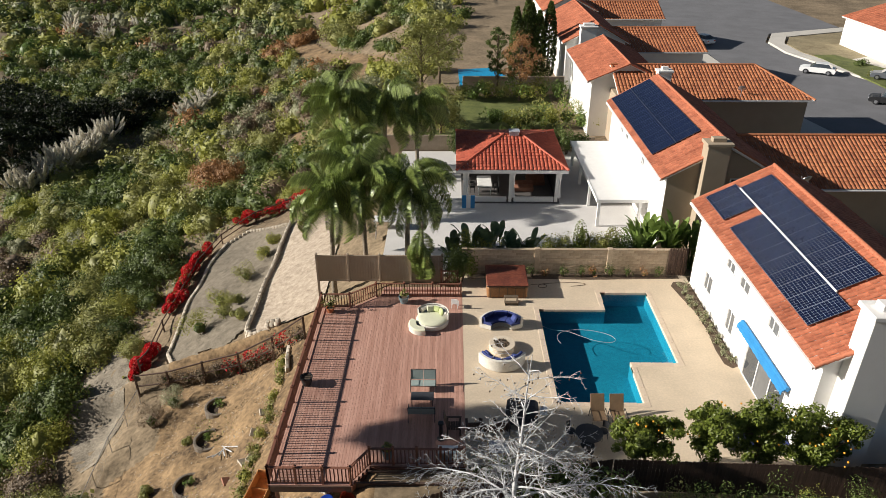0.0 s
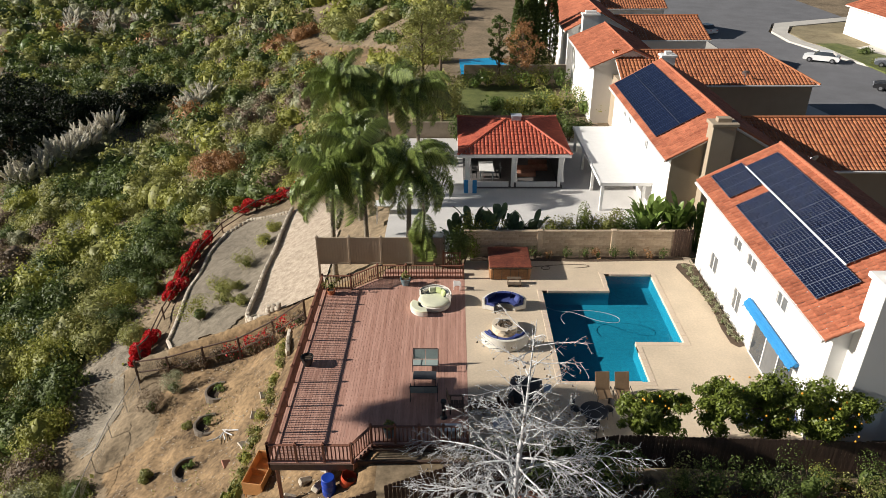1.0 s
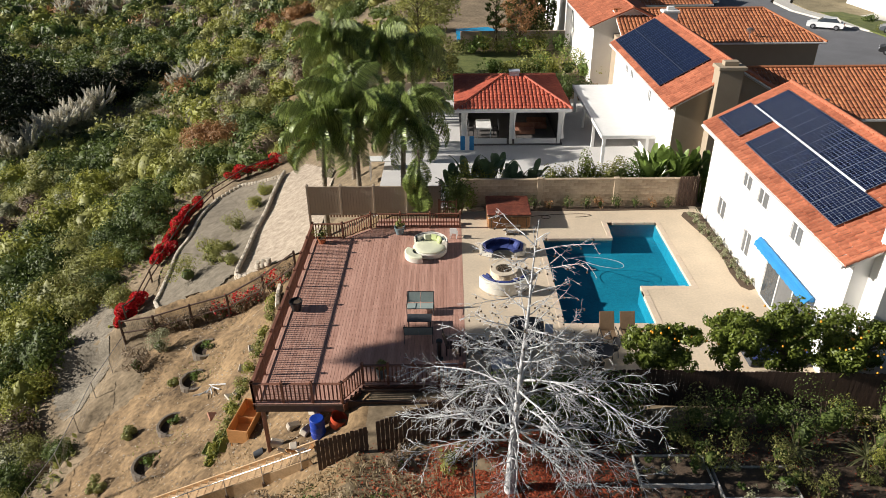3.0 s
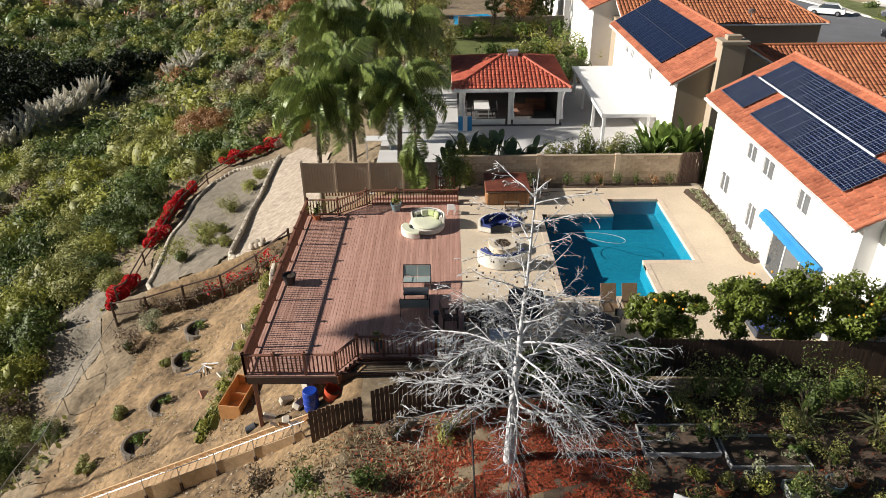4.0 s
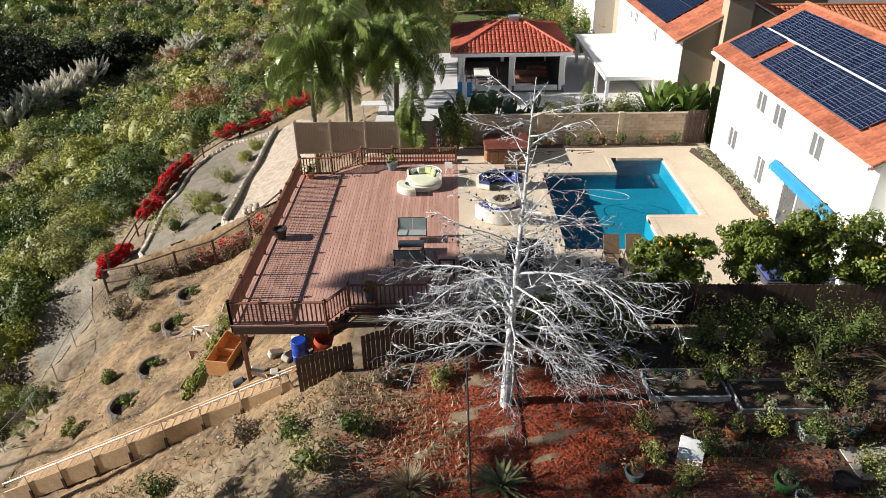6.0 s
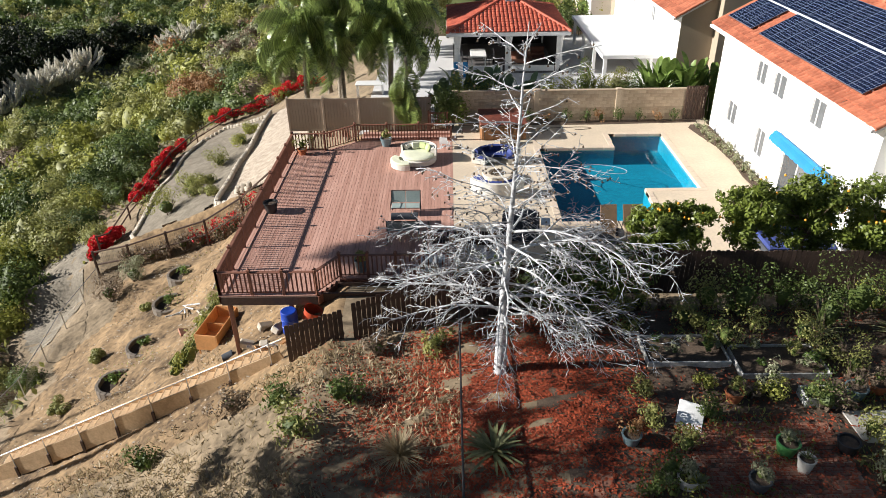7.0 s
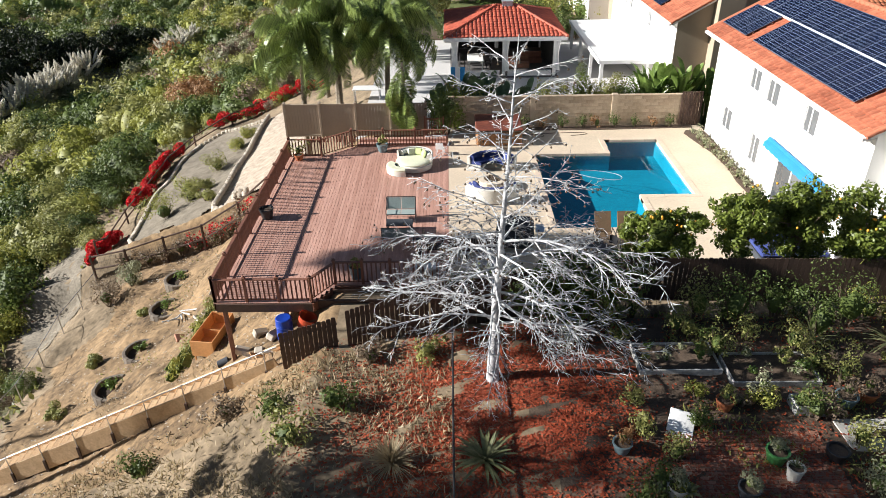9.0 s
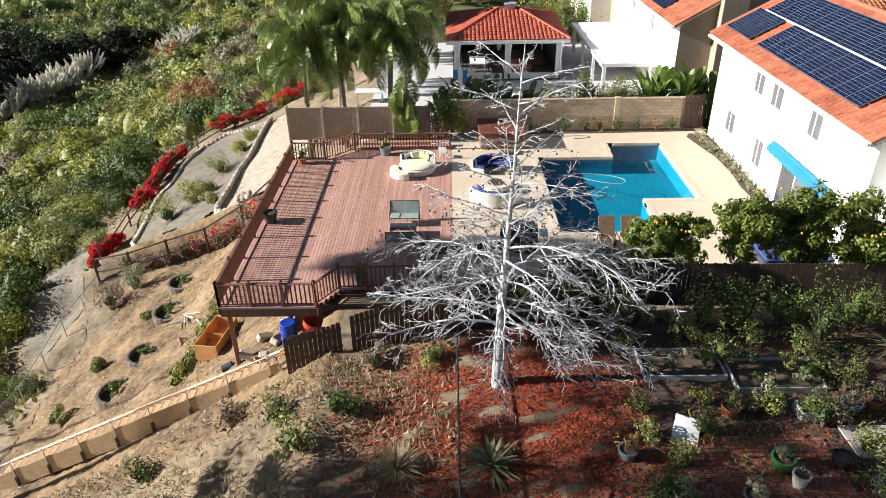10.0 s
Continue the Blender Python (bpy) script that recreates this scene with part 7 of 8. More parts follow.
gazebo()
t = thing("dining_table", (2.9, 51.5, -0.66), "white dining table under the pavilion", "table")
part("tabletop", Shape().box(-0.6, 0.6, -1.2, 1.2, 0.7, 0.76, 0.02), TRIM, t)
for x in (-0.5, 0.5):
    for y in (-1.1, 1.1):
        part("leg", Shape().box(x - 0.04, x + 0.04, y - 0.04, y + 0.04, 0, 0.7), TRIM, t)
for k, (x, y) in enumerate(((1.9, 51.0), (1.9, 52.0), (3.9, 51.0), (3.9, 52.0))):
    c = thing("dining_chair", pose(x, y, -0.66, 0, 0, 90 if x < 3 else -90), "dark dining chair at the white table", "chair", "dining chairs")
    part("seat", Shape().box(-0.22, 0.22, -0.22, 0.22, 0.42, 0.46, 0.01), BLACK, c)
    part("backrest", Shape().box(-0.22, 0.22, 0.18, 0.22, 0.46, 0.95, 0.01), BLACK, c)
    for sx in (-0.18, 0.18):
        for sy in (-0.18, 0.18):
            part("leg", Shape().box(sx - 0.02, sx + 0.02, sy - 0.02, sy + 0.02, 0, 0.42), BLACK, c)
for x, y in ((6.2, 51.3), (7.3, 52.6)):
    c = thing("outdoor_sofa", (x, y, -0.66), "brown outdoor sofa under the pavilion", "sofa", "pavilion sofas")
    part("base", Shape().box(-0.8, 0.8, -0.4, 0.4, 0.05, 0.42, 0.05), BRICK, c)
    part("backrest", Shape().box(-0.8, 0.8, 0.25, 0.42, 0.42, 0.8, 0.05), BRICK, c)
b = thing("blue_banner", (1.5, 48.0, -0.78), "blue and white striped upright board beside the pavilion", "board")
for k in range(3):
    part("stripe", Shape().box(-0.5 + k * 0.34, -0.16 + k * 0.34, -0.03, 0.03, 0.0, 1.1), BLUE if k != 1 else TRIM, b)


def patio_cover():
    p = thing("patio_cover", (0, 0, 0), "flat white patio cover on square white posts", "patio cover")
    part("roof", Shape().box(10.95, 14.68, 44.6, 57.6, 1.38, 1.5, 0.01), TRIM, p)
    part("fascia", Shape().box(10.88, 10.95, 44.6, 57.6, 1.3, 1.54).box(10.88, 14.68, 44.53, 44.6, 1.3, 1.54), TRIM, p)
    for x, y in ((11.15, 44.85), (11.15, 48.6), (11.15, 53.0), (11.15, 57.2), (14.2, 44.85)):
        part("post", Shape().box(x - 0.11, x + 0.11, y - 0.11, y + 0.11, -0.78, 1.38, 0.01), TRIM, p)


patio_cover()


def far_walls():
    for name, (x0, x1, y0, y1, zb, zt, m), lab in (("wall_far", (-6.5, 0.4, 61.2, 61.4, -1.5, 0.75, MORTAR), "grey garden wall behind the palms"), ("wall_far", (1.5, 14.0, 82.6, 82.85, -1.6, 1.0, MORTAR), "long grey garden wall before the cypresses"), ("wall_far", (0.4, 13.9, 61.2, 61.4, -1.5, 0.6, BLOCK), "tan garden wall behind the pavilion")):
        tagged(part(name, Shape().box(x0, x1, y0, y1, zb, zt, 0.02), m), lab, "wall", kind="structure")
    p = thing("swimming_pool", (0, 0, 0), "bright blue pool of a house farther off", "swimming pool")
    part("surface", Shape().prism([(1.2, 86.5), (6.5, 86.2), (7.5, 92), (5.5, 96), (1.0, 95)], -1.3, -1.15), mat("far_pool_blue", (0.01, 0.33, 0.62), 0.15, 0.15, 0.5, 3, 0.05), p)
    f = thing("picket_fence", (0, 0, 0), "low brown picket fence behind the vinyl fence", "fence")
    for k in range(24):
        x = -7.4 + k * 0.19
        part("picket", Shape().box(x, x + 0.1, 37.4, 37.43, -1.2, 0.75), RAIL, f)
    part("rail", Shape().box(-7.5, -2.8, 37.43, 37.47, 0.45, 0.53), RAIL, f)
    s = thing("storage_table", (-4.7, 44.5, gz(-4.7, 44.5)), "white folding table behind the fence", "table")
    part("tabletop", Shape().box(-0.95, 0.95, -0.5, 0.5, 1.5, 1.56, 0.01), TRIM, s)
    for x in (-0.85, 0.85):
        part("leg", Shape().box(x - 0.03, x + 0.03, -0.4, 0.4, 0, 1.5), TRIM, s)


far_walls()
for k in range(12):
    shrub(0.6 + k * 1.05, 60.2 + 0.3 * (k % 2), (0.8, 0.7, 1.5), BUSH[2], "dark hedge shrub behind the pavilion", 900, 0.18, 950 + k, z=-0.8, group="pavilion hedge")


def big_leaf_plant(x, y, z, h, n, seed, label, name="banana_plant", broad=0.10, material=None):
    """Upright clump with long paddle leaves on stalks."""
    rng = random.Random(seed)
    t = thing(name, (x, y, z), label, "plant", "paddle-leaf plants")
    for k in range(n):
        a, out, hh = rng.uniform(0, 6.28), rng.uniform(0.3, 1.15), h * rng.uniform(0.5, 1.0)
        d = Vector((math.cos(a), math.sin(a), 0))
        side = Vector((-math.sin(a), math.cos(a), 0))
        base = d * 0.12
        s = Shape().tube([base, base + d * out * 0.3 + Vector((0, 0, hh * 0.5))], [0.035, 0.02], 5)
        ln, m = hh * 0.62, 6
        o = base + d * out * 0.3 + Vector((0, 0, hh * 0.48))
        row = []
        for j in range(m + 1):
            f = j / m
            c = o + d * (out * f * 0.9) + Vector((0, 0, ln * (f - 0.42 * f * f)))
            w = broad * math.sin(math.pi * (0.06 + 0.90 * f)) * h / 2.2
            row.append((c - side * w + Vector((0, 0, w * 0.35)), c, c + side * w + Vector((0, 0, w * 0.35))))
        v = [p for r3 in row for p in r3]
        f = []
        for j in range(m):
            for i in (0, 1):
                f.append((3 * j + i, 3 * j + i + 1, 3 * j + 4 + i, 3 * j + 3 + i))
        s.add(v, f)
        part("leaf", s, material or BANL, t, smooth=60)


for k, (x, y, h) in enumerate(((12.6, 38.2, 2.9), (13.4, 38.9, 3.4), (14.4, 38.4, 3.0), (15.2, 38.9, 3.2), (16.2, 38.4, 2.8), (13.0, 39.6, 3.2))):
    big_leaf_plant(x, y, -0.8, h + 1.3, 24, 600 + k, "banana plant with long bright paddle leaves behind the wall")
PADDLE = leaf("dark_paddle_leaf", (0.045, 0.085, 0.042), (0.19, 0.27, 0.13), 0.38, 0.15)
for k, (x, y, h) in enumerate(((0.2, 38.0, 2.2), (1.4, 38.4, 2.6), (2.4, 38.1, 2.5), (3.2, 38.6, 2.4), (4.2, 37.9, 2.0), (5.2, 38.1, 1.9))):
    big_leaf_plant(x, y, -0.8, h + 1.7, 13, 620 + k, "dark bird-of-paradise clump behind the garden wall", "bird_of_paradise", 0.15, PADDLE)
for k, (x, y, r) in enumerate(((1.0, 36.9, 1.0), (6.3, 37.5, 0.85), (7.3, 37.5, 0.8), (8.6, 37.6, 0.6), (9.6, 37.5, 0.75), (10.6, 37.6, 0.8), (11.6, 37.9, 0.9), (2.2, 37.4, 0.9))):
    shrub(x, y, (r * 1.2, r * 0.95, 1.75 + 0.25 * (k % 2)), (CITL, BUSH[3], BUSH[0])[k % 3] if k != 6 else BANL, "rounded green shrub rising behind the garden wall", 3200, 0.12, 640 + k, group="wall shrubs", z=-0.8)
shrub(0.75, 35.3, (0.95, 0.8, 1.5), BUSH[2], "dark leafy shrub where fence and wall meet", 2600, 0.12, 651, z=-0.1)
for k in range(9):
    x = 5.2 + k * 1.02 + random.uniform(-0.2, 0.2)
    r = random.uniform(0.22, 0.4)
    shrub(x, 36.0, (r, 0.25, r * 1.4), BUSH[(2, 4, 2)[k % 3]], "small shrub in the bed along the block wall", 150, 0.1, 660 + k, z=0.02, group="bed plants")
for k in range(16):
    y = 27.3 + k * 0.5
    r = random.uniform(0.16, 0.3)
    shrub(14.8 - (0.25 if k % 2 else 0.0) - (0.25 if k > 9 else 0), y, (r, r, r * 1.2), BUSH[1], "small grey-green plant in the bed by the house", 110, 0.1, 680 + k, z=0.02, group="bed plants")
pt = [(-6.9, 31.8, 0.28, 0.4), (-2.66, 32.85, 0.4, 0.22), (-2.6, 20.35, 0.45, 0.25)]
for k, (x, y, z, r) in enumerate(pt):
    shrub(x, y, (r, r, r), BUSH[0], "leafy green potted plant on the deck", 220, 0.1, 700 + k, z=z, group="potted plants", stems=False)

# lawns, hedges and trees farther off
for k in range(16):
    x, y = 1.5 + (k % 8) * 1.6 + random.uniform(-0.4, 0.4), (66.0 if k < 8 else 79.5) + random.uniform(-1, 1)
    r = random.uniform(1.2, 1.9)
    shrub(x + (3 if k < 8 else 0), y + (3 if k < 8 else 0), (r, r, r * 0.9), (BANL, BUSH[3], BUSH[0])[k % 3], "light green shrub at the lawn's edge", 600, 0.24, 720 + k, group="lawn shrubs", stems=False)
for k, (x, y, h, r) in enumerate(((8.2, 86, 9.5, 0.9), (9.6, 87, 10.5, 1.0), (11.0, 86.5, 9.0, 0.9), (12.4, 87, 10.0, 1.0), (10.3, 89, 9.5, 1.0))):
    rng = np.random.default_rng(760 + k)
    t = thing("cypress_tree", (x, y, gz(x, y)), "tall dark narrow cypress behind the grey wall", "tree", "cypresses")
    part("trunk", Shape().tube([(0, 0, 0), (0, 0, h * 0.9)], [0.16, 0.03], 8), BARK, t)
    n = 2600
    zz = rng.random(n) ** 0.8
    a = rng.uniform(0, 6.283, n)
    rr = r * np.sin(np.pi * np.clip(0.12 + 0.86 * zz, 0, 1)) ** 0.7 * (0.75 + 0.3 * rng.random(n))
    part("crown", quads("crown", leaves_at(np.stack((rr * np.cos(a), rr * np.sin(a), 0.4 + zz * h), axis=1), 0.4, rng, 0.45, np.tile((0, 0, 0.8), (n, 1))), BUSH[2]), None, t)
big_tree(-3.5, 80, 8.5, 3.2, BUSH[0], 781, "olive-green tree by the far garden wall", 0.2, 5000, 0.26)
big_tree(-1.5, 88, 8.5, 3.4, BUSH[0], 782, "olive-green tree by the far garden wall", 0.2, 5000, 0.28)
big_tree(8.2, 79, 7.5, 2.2, BUSH[4], 783, "thin brownish tree before the grey wall", 0.16, 2600, 0.24)
big_tree(5.6, 81, 8.0, 1.5, BUSH[2], 784, "dark slender tree before the grey wall", 0.16, 2600, 0.24)
big_tree(-5, 70, 5.5, 3.0, BUSH[0], 785, "low olive tree at the slope's edge", 0.2, 5000, 0.24, low=0.2)
big_tree(-1, 67, 4.5, 2.6, BUSH[0], 786, "low olive tree behind the palms", 0.18, 4200, 0.24, low=0.2)
big_tree(-9, 78, 5.5, 3.2, BUSH[1], 787, "grey-green tree at the slope's edge", 0.2, 5000, 0.26, low=0.2)
for k in range(7):
    shrub(random.uniform(57, 70), random.uniform(80, 118), (1.1, 1.1, 0.9), BUSH[k % 3], "rounded front garden shrub across the street", 400, 0.3, 790 + k, group="street shrubs", stems=False)
tagged(part("lawn", Shape().prism([(55.5, 84), (58.5, 80), (61, 95), (58, 104), (54.8, 104)], -1.2, -1.04), GRASS), "small front lawn across the street", "lawn", kind="structure")


def car(at, paint, label):
    c = thing("car", at, label, "car", "parked cars")
    prof = [(-2.2, 0.35), (-2.25, 0.65), (-2.1, 0.88), (-1.2, 0.96), (0.9, 0.95), (1.9, 0.86), (2.2, 0.7), (2.25, 0.4), (2.1, 0.28), (-2.1, 0.28)]
    n = len(prof)
    s = Shape()
    for w, k in ((-0.88, 1), (0.88, 1)):
        s.v += [(x, w, z) for x, z in prof]
    s.f += [tuple(range(n)), tuple(range(n, 2 * n))[::-1]] + [(k, (k + 1) % n, n + (k + 1) % n, n + k) for k in range(n)]
    part("body", s, paint, c)
    top = [(-1.75, 0.955, 0.84), (1.0, 0.95, 0.84), (0.35, 1.42, 0.66), (-1.2, 1.44, 0.66)]
    g = Shape()
    g.add([(x, -w, z) for x, z, w in top] + [(x, w, z) for x, z, w in top], [(0, 1, 2, 3), (7, 6, 5, 4), (0, 4, 5, 1), (1, 5, 6, 2), (2, 6, 7, 3), (3, 7, 4, 0)])
    part("window_glass", g, GLASS, c)
    part("roof", Shape().box(-1.22, 0.38, -0.68, 0.68, 1.41, 1.47, 0.03), paint, c)
    for x in (-1.4, 1.4):
        for y in (-0.86, 0.86):
            w = part("wheel", Shape().tube([(x, y - 0.1, 0.33), (x, y + 0.1, 0.33)], 0.33, 16), BLACK, c)
            part("rim", Shape().tube([(x, y - 0.105, 0.33), (x, y + 0.105, 0.33)], 0.19, 12), ALU, w)
    for y in (-0.65, 0.65):
        part("headlight", Shape().box(2.18, 2.27, y - 0.16, y + 0.16, 0.6, 0.72, 0.02), PVBACK, c)
        part("tail_light", Shape().box(-2.28, -2.2, y - 0.16, y + 0.16, 0.68, 0.82, 0.02), ORANGE, c)


WHITEP = mat("white_car_paint", (0.8, 0.8, 0.8), 0.25, 0.03, 1, 10, 0.0)
car(pose(50.4, 93.4, -1.22, 0, 0, 150), WHITEP, "white car parked on the street")
car(pose(40.8, 113.2, -1.22, 0, 0, 115), WHITEP, "white car parked beyond the houses")
car(pose(52.0, 78.6, -1.22, 0, 0, 150), BLACK, "black car parked at the kerb")
car(pose(58.0, 89.5, -1.08, 0, 0, 150), mat("grey_car_paint", (0.12, 0.13, 0.15), 0.3, 0.05, 1, 10, 0.0), "dark grey car in a drive")


# ---- the lower garden before the fence ----
def scatter(name, label, category, material, n, box, size, seed, lift=0.02, up=0.0, keep=None, narrow=0.6):
    rng = np.random.default_rng(seed)
    x, y = rng.uniform(box[0], box[1], n), rng.uniform(box[2], box[3], n)
    if keep is not None:
        k = keep(x, y, rng)
        x, y = x[k], y[k]
    p = np.stack((x, y, ground(x, y) + lift + 0.03 * rng.random(len(x))), axis=1)
    v = leaves_at(p, size, rng, narrow, np.tile((0, 0, up), (len(x), 1)))
    if not up:
        c = v.mean(axis=1, keepdims=True)
        v = c + (v - c) * np.array((1, 1, 0.25))
    return tagged(new(name, quads(name, v, material)), label, category, kind="stuff")


scatter("fallen_leaves", "carpet of red-brown fallen leaves under the bare tree", "leaf litter", LITTER, 115000, (-4, 9, 8.5, 16.8), 0.10, 1,
        keep=lambda x, y, r: (r.random(len(x)) < np.exp(-((x - 2.0) / 3.2) ** 2 - ((y - 13.0) / 3.4) ** 2) * 1.15) & ~((x > 6.3) & (y > 12.2)))
scatter("fallen_leaves", "scattered brown leaves over the garden soil", "leaf litter", LITTER, 5000, (3, 16, 8, 17.5), 0.1, 2)
scatter("dry_grass", "pale dry grass over the bare slope", "dry grass", DRYL, 16000, (-16, 1.0, 6, 16.2), 0.26, 3, 0.06, 1.6, narrow=0.16,
        keep=lambda x, y, r: r.random(len(x)) < 0.25 + 0.75 * (np.sin(x * 0.8 + y * 1.1) > 0.1))
scatter("weeds", "low green weeds over the lower garden", "weeds", BUSH[0], 9000, (6.0, 18, 8, 18), 0.16, 4, 0.08, 1.0, narrow=0.3, keep=lambda x, y, r: (np.sin(x * 1.7) + np.sin(y * 2.1 + x) > 0.1) & ~((x > 6) & (y > 13.4) & (y < 15.2)))
scatter("dry_weeds", "sparse dry weeds on the bare garden slope", "weeds", DRYL, 5000, (-19, -8, 18.5, 34), 0.14, 5, 0.03, 1.2, narrow=0.25, keep=lambda x, y, r: np.sin(x * 1.3 + y) + np.sin(y * 0.7) > 0.5)
scatter("pebbles", "loose stones and clods on the bare garden slope", "pebbles", STONE, 3500, (-19, -4, 15.5, 35), 0.1, 6, 0.02, 0.0, narrow=0.8)


def raised_bed(x0, x1, y0, y1, h, label):
    z = 0.42
    b = thing("raised_bed", (0, 0, z), label, "raised bed", "raised beds")
    part("side_board", Shape().box(x0, x1, y0, y0 + 0.05, -0.1, h, 0.01), WORNW, b)
    part("side_board", Shape().box(x0, x1, y1 - 0.05, y1, -0.1, h, 0.01), WORNW, b)
    part("end_board", Shape().box(x0, x0 + 0.05, y0 + 0.05, y1 - 0.05, -0.1, h, 0.01), WORNW, b)
    part("end_board", Shape().box(x1 - 0.05, x1, y0 + 0.05, y1 - 0.05, -0.1, h, 0.01), WORNW, b)
    part("soil", Shape().box(x0 + 0.05, x1 - 0.05, y0 + 0.05, y1 - 0.05, -0.1, h - 0.08), SOIL, b)


raised_bed(6.35, 8.75, 14.2, 15.5, 0.2, "raised vegetable bed edged with white boards")
raised_bed(8.85, 11.35, 13.65, 15.0, 0.2, "raised vegetable bed edged with white boards and filled with dark soil")
raised_bed(10.1, 11.0, 12.5, 13.05, 0.32, "small white planter box with green seedlings")
sl = thing("leaning_board", pose(6.9, 12.05, 0.62, 18, 4, -22), "pale square panel leaning over the garden bed", "board")
part("sheet", Shape().box(-0.33, 0.33, -0.4, 0.4, -0.02, 0.02, 0.01), TRIM, sl)
part("prop", Shape().box(-0.03, 0.03, 0.3, 0.36, -0.35, -0.02), DARKWOOD, sl)


def brick_path():
    p = tagged(part("path_brick", Shape().box(6.6, 10.4, 9.2, 12.0, 0.40, 0.452), MORTAR), "old red brick garden path with soil in the joints", "path", kind="structure")
    me = Shape().box(-0.112, 0.112, -0.053, 0.053, 0, 0.03, 0.006).mesh("brick", 0)
    me.materials.append(BRICK)
    for i in range(15):
        for j in range(20):
            part("brick", me, None, p, at=pose(6.75 + i * 0.245 + (0.12 if j % 2 else 0), 9.3 + j * 0.135, 0.448 + random.uniform(-0.004, 0.006), 0, 0, random.uniform(-2, 2)))
    tagged(part("path_slab", Shape().box(11.0, 14.5, 11.2, 12.35, 0.40, 0.47, 0.01), PAVE), "grey concrete garden path", "path", kind="structure")
    for x, y in ((3.75, 10.2), (4.3, 10.15), (4.0, 9.65)):
        s = thing("paving_slab", (x, y, 0.40), "loose square brown paving slab", "paving slab", "paving slabs")
        part("slab", Shape().box(-0.25, 0.25, -0.22, 0.22, 0, 0.06, 0.01), BRICK, s)


brick_path()
for at, r, h, m, lab in (((8.9, 10.9, 0.45), 0.27, 0.4, POTGREEN, "green glazed pot with white flowers"), ((9.1, 10.35, 0.45), 0.2, 0.42, PAVE, "pale tall pot with a spiky plant"), ((10.4, 10.95, 0.45), 0.26, 0.36, BLACK, "black round pot on the path"), ((8.3, 12.8, 0.43), 0.24, 0.34, TERRA, "terracotta pot among the plants"), ((11.6, 12.9, 0.43), 0.28, 0.36, POTBLUE, "blue pot with a bushy plant"), ((5.2, 11.3, 0.43), 0.24, 0.32, POTBLUE, "grey pot with a reddish plant"), ((6.2, 9.9, 0.43), 0.26, 0.36, PAVE, "pale pot with a grey-green plant"), ((12.3, 13.1, 0.43), 0.26, 0.32, TERRA, "clay pot with a dry plant"), ((9.4, 13.1, 0.43), 0.25, 0.4, BLACK, "black nursery pot beside the bed"), ((7.8, 9.8, 0.45), 0.25, 0.38, CHAR, "dark pot with a grey aloe")):
    pot(at, r, h, m, lab)
for k, (x, y, z, r, m) in enumerate(((8.9, 10.9, 0.8, 0.24, 1), (5.2, 11.3, 0.7, 0.28, 4), (8.3, 12.8, 0.72, 0.26, 0), (11.6, 12.9, 0.74, 0.36, 5), (12.3, 13.1, 0.72, 0.34, 5), (6.2, 9.9, 0.74, 0.24, 1), (9.4, 13.1, 0.78, 0.32, 1), (7.8, 9.8, 0.78, 0.26, 1))):
    shrub(x, y, (r, r, r * 1.1), BUSH[m], "bushy plant growing in a garden pot", 320, 0.075, 1010 + k, z=z, group="potted plants", stems=False)
for k in range(80):
    x, y = random.uniform(4.5, 17.5), random.uniform(9.3, 17.8)
    if 6.3 < x < 11.4 and 13.5 < y < 15.6 and random.random() < 0.6 or (6.5 < x < 10.6 and y < 12):
        continue
    r = random.uniform(0.25, 0.6)
    shrub(x, y, (r, r, r * random.uniform(0.8, 1.5)), BUSH[(0, 2, 3, 1, 0, 5)[k % 6]], "low leafy garden plant in the shaded lower garden", 560, 0.075, 800 + k, group="garden plants")
for k, (x, y, r) in enumerate(((9.9, 16.6, 0.9), (8.8, 16.9, 0.8), (12.2, 15.9, 0.8), (13.4, 16.5, 1.0), (14.8, 15.6, 0.8), (11.3, 16.9, 0.7), (15.8, 17.0, 0.9))):
    shrub(x, y, (r, r * 0.8, r * 1.25), (BUSH[2], BUSH[0], BUSH[2])[k % 3], "leggy green shrub against the dark fence", 900, 0.085, 860 + k, group="fence shrubs")
shrub(4.9, 17.0, (2.0, 1.0, 1.35), BUSH[2], "large dark evergreen shrub against the fence", 4200, 0.16, 880)
shrub(3.0, 18.3, (1.3, 0.9, 1.0), BUSH[2], "dark evergreen shrub between fence and patio", 2000, 0.14, 881)
for k, (x, y, r) in enumerate(((-2.5, 13.6, 0.6), (-3.6, 12.4, 0.8), (-1.6, 15.6, 0.5), (-4.6, 14.3, 0.6), (0.2, 15.6, 0.5), (-6.5, 15.4, 0.5), (-9.5, 14.6, 0.6))):
    shrub(x, y, (r, r, r * 0.8), BUSH[(2, 0, 5)[k % 3]], "straggling bush on the dry slope", 420, 0.12, 890 + k, group="slope bushes")


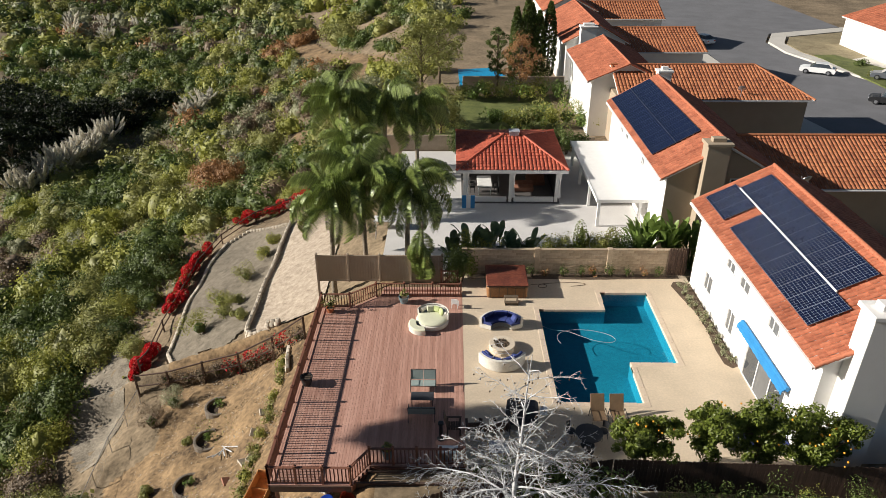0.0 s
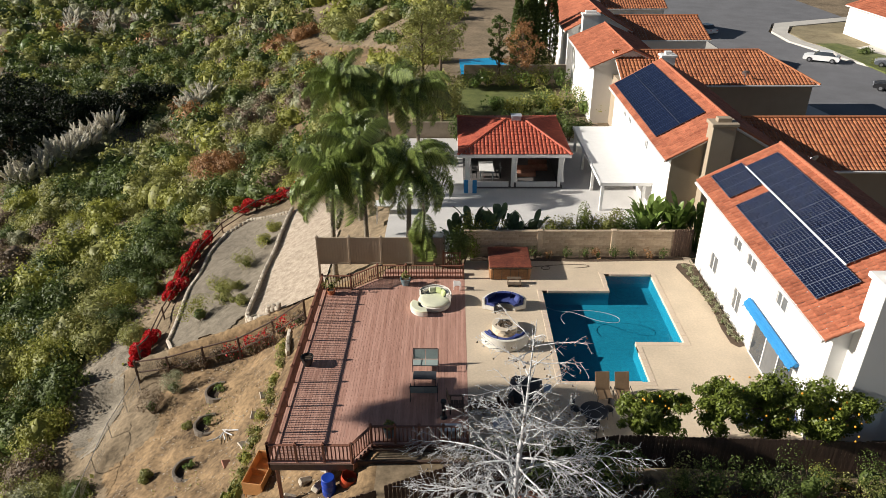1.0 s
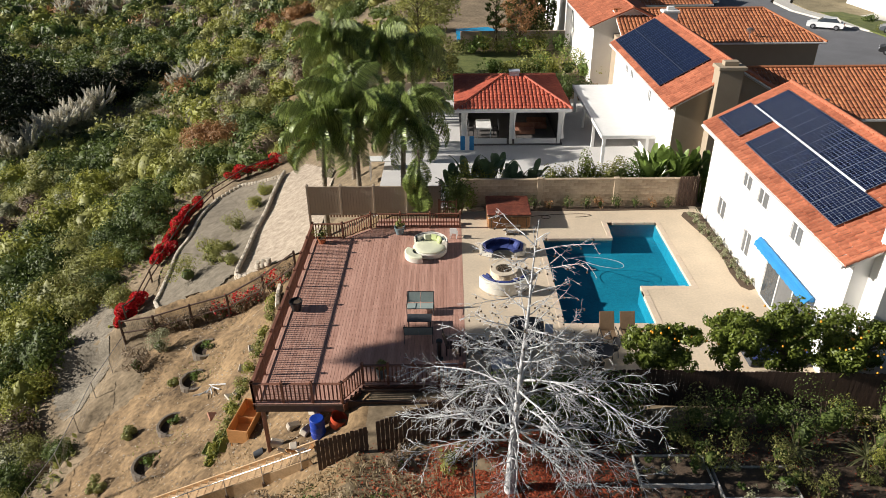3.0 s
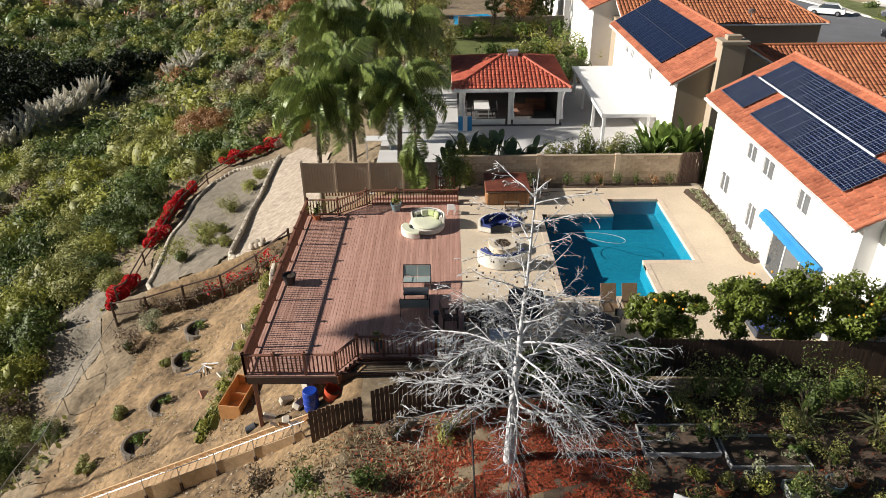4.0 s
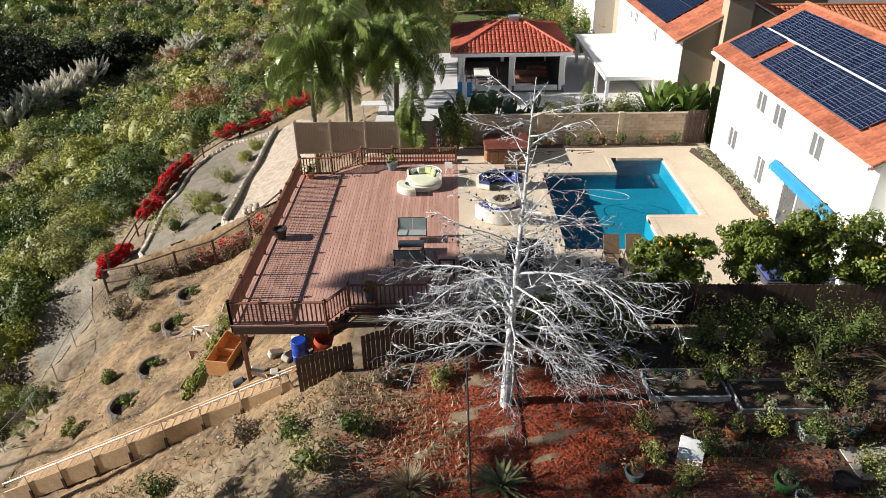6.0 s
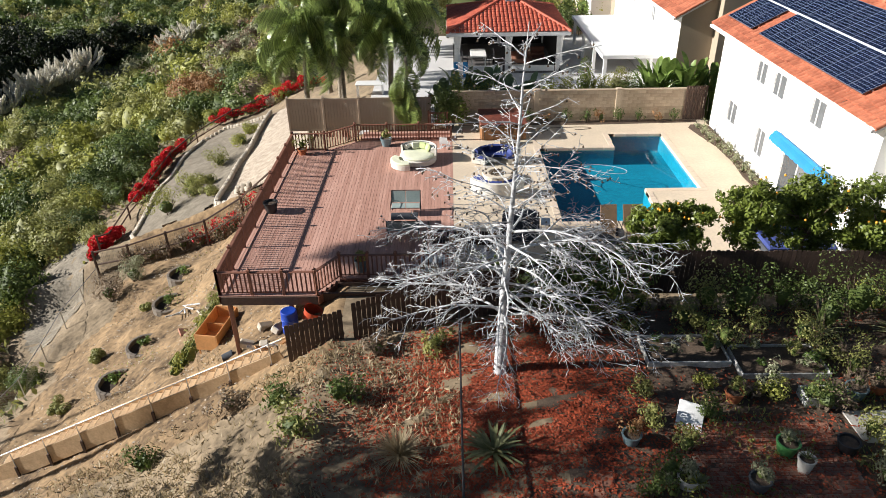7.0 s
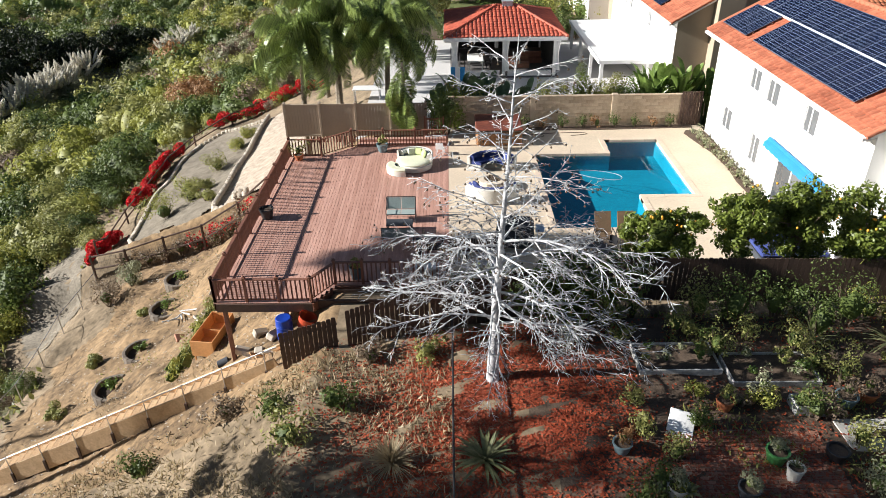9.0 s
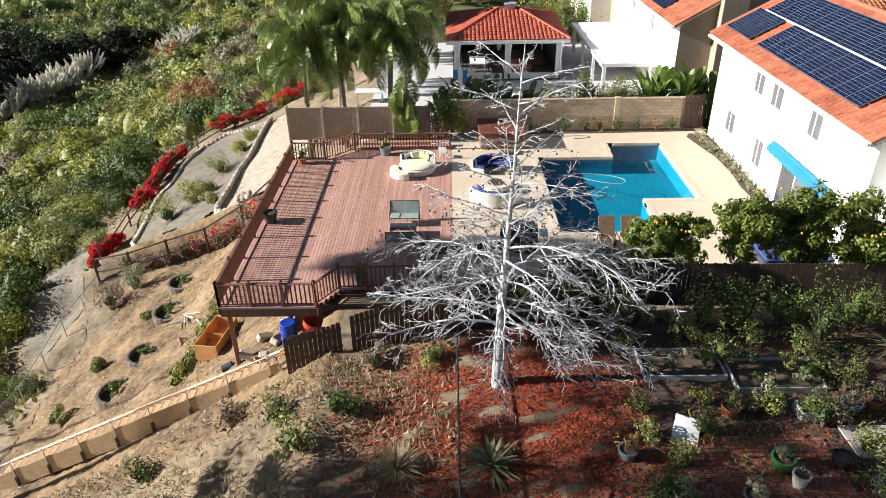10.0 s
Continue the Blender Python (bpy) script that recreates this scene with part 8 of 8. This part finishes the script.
def spiky(x, y, z, n, ln, w, m, label, seed, name, lift=(0.2, 1.2)):
    rng = random.Random(seed)
    t = thing(name, (x, y, z), label, "plant")
    for k in range(n):
        a, e = k * 2.399 + rng.uniform(-0.2, 0.2), rng.uniform(*lift)
        d, side, l = Vector((math.cos(a) * math.cos(e), math.sin(a) * math.cos(e), math.sin(e))), Vector((-math.sin(a), math.cos(a), 0)), ln * rng.uniform(0.7, 1.1)
        s = Shape()
        v = []
        for j in range(5):
            f = j / 4
            c = d * l * f + Vector((0, 0, -0.35 * l * f * f))
            ww = w * (1 - f) ** 0.6 * (0.7 + f)
            v += [c - side * ww, c + Vector((0, 0, -0.25 * ww)), c + side * ww]
        s.add(v, [(3 * j + i, 3 * j + i + 1, 3 * j + 4 + i, 3 * j + 3 + i) for j in range(4) for i in (0, 1)])
        part("blade", s, m, t, smooth=60)


AGAVE = leaf("agave_leaf", (0.10, 0.115, 0.045), (0.32, 0.32, 0.15), 0.5, 0.1)
spiky(1.75, 11.1, gz(1.75, 11.1) + 0.05, 54, 1.25, 0.05, AGAVE, "spreading agave with strappy yellow-edged leaves", 4, "agave")
spiky(6.35, 9.7, 0.75, 22, 0.5, 0.03, AGAVE, "grey aloe in a pot", 5, "aloe", (0.5, 1.3))
spiky(9.1, 10.35, 0.85, 16, 0.4, 0.02, AGAVE, "spiky plant in a pale pot", 6, "aloe", (0.6, 1.4))
spiky(11.9, 15.6, 0.6, 34, 1.0, 0.03, AGAVE, "spiky strap-leaved plant beyond the raised beds", 7, "yucca", (0.1, 1.3))
spiky(14.2, 15.4, 0.6, 34, 1.1, 0.035, AGAVE, "spiky strap-leaved plant near the fence", 8, "yucca", (0.1, 1.3))
spiky(-0.65, 11.3, gz(-0.65, 11.3), 260, 1.1, 0.016, DRYL, "tuft of pale dry ornamental grass", 9, "grass_tuft", (0.5, 1.5))


def pipe_rail():
    p = thing("pipe_railing", (0, 0, 0), "thin black pipe railing running down between the gardens", "railing")
    pts = [Vector((0.95, y, gz(0.95, y) + 0.9)) for y in (16.6, 14.5, 12.5, 10.5, 8.5, 7.0)]
    part("pipe", Shape().tube(pts, 0.03, 8), BLACK, p)
    for q in pts:
        part("rail_post", Shape().tube([q, q - Vector((0, 0, 1.0))], 0.022, 7), BLACK, p)


pipe_rail()
for k in range(5):
    s = thing("timber_plank", pose(-6.2 + 0.35 * k, 18.1 - 0.1 * k, gz(-6.2 + 0.35 * k, 18.1) + 0.06, 4, 28, 30 * k), "loose timber offcut lying under the deck", "plank", "timber offcuts")
    part("plank", Shape().box(-0.45, 0.45, -0.07, 0.07, -0.02, 0.02), LIGHTWOOD if k % 2 else STONE, s)
bk = thing("plastic_bucket", pose(-7.9, 18.9, gz(-7.9, 18.9) + 0.12, 0, 80, 20), "dark grey plastic bucket lying on the slope", "bucket")
part("shell", Shape().lathe([(0, 0), (0.15, 0), (0.2, 0.4), (0.18, 0.4), (0.13, 0.03), (0, 0.03)], (0, 0, 0), 16), CHAR, bk)

TURF = mat("turf_roll", (0.07, 0.10, 0.02), 0.95, 0.4, 3, 25, 0.8, rnd=0.4, tint=(0.17, 0.22, 0.05))
for k, (x, y) in enumerate(((-10.35, 21.6), (-9.9, 21.5), (-10.3, 20.8), (-9.85, 20.7), (-10.25, 20.0), (-10.7, 21.0), (-10.4, 23.6), (-10.1, 24.3))):
    t = thing("turf_slab", pose(x, y, gz(x, y) + 0.06, 0, 24, random.uniform(-8, 8)), "square slab of green turf laid on the bare slope", "turf", "turf slabs")
    part("slab", Shape().box(-0.24, 0.24, -0.36, 0.36, -0.03, 0.05, 0.02), TURF, t)
for k, (x, y, a) in enumerate(((-10.6, 25.6, 10), (-10.9, 24.9, 40), (-10.4, 24.9, -15), (-11.6, 24.0, 30), (-10.9, 27.2, 5), (-10.7, 28.6, 20))):
    t = thing("paving_stone", pose(x, y, gz(x, y) + 0.06, 0, 22, a), "loose pale paving stone on the slope beside the deck", "paving stone", "loose paving stones")
    part("stone", Shape().box(-0.22, 0.22, -0.3, 0.3, -0.05, 0.05, 0.02), STONE if k % 3 else BRICK, t)
for k in range(6):
    x, y = -13.2 + 0.16 * k, 27.0 + 0.1 * (k % 3)
    t = thing("cut_branch", pose(x, y, gz(x, y) + 0.12, random.uniform(-8, 8), 20, 40 + 24 * k), "bare pale cut branch heaped beside a planting ring", "branch", "cut branches")
    part("stick", Shape().tube([(-0.6, 0, 0), (0.1, 0.05, 0.05), (0.7, -0.03, 0.02)], [0.04, 0.035, 0.015], 6), BARKW, t)
for k, (x, y, c) in enumerate(((-6.9, 19.0, 0), (-6.3, 19.6, 1), (-5.6, 18.9, 2), (-6.0, 18.2, 0), (-5.4, 19.8, 1))):
    t = thing("stone_block", pose(x, y, gz(x, y) + 0.12, 10 * c, 15, 35 * k), "broken pale stone block under the deck", "stone block", "stone blocks")
    part("block", Shape().box(-0.28, 0.28, -0.16, 0.16, -0.14, 0.12, 0.04), STONE, t)

for k in range(26):
    x, y = (random.uniform(6.6, 8.6), random.uniform(14.4, 15.3)) if k < 10 else ((random.uniform(9.1, 11.2), random.uniform(13.9, 14.8)) if k < 20 else (random.uniform(10.25, 10.9), random.uniform(12.6, 12.95)))
    r = random.uniform(0.1, 0.22)
    shrub(x, y, (r, r, r * 1.2), (BUSH[1], BUSH[0], BANL)[k % 3], "small vegetable seedling in a raised bed", 90, 0.09, 970 + k, z=0.64, group="seedlings", stems=False)
scatter("path_weeds", "dead leaves and moss over the brick path", "leaf litter", LITTER, 2600, (6.4, 10.6, 9.0, 12.2), 0.09, 7, 0.1)
scatter("slope_weeds", "thin green weeds on the bare garden slope", "weeds", BUSH[0], 2600, (-19.5, -8, 18.5, 34), 0.12, 8, 0.03, 1.0, narrow=0.35, keep=lambda x, y, r: np.sin(x * 0.9 + 2) + np.sin(y * 1.1 + x * 0.4) > 0.9)
shrub(11.5, 9.9, (0.9, 0.7, 0.5), BANL, "bright green leafy plant at the path's end", 900, 0.12, 998)
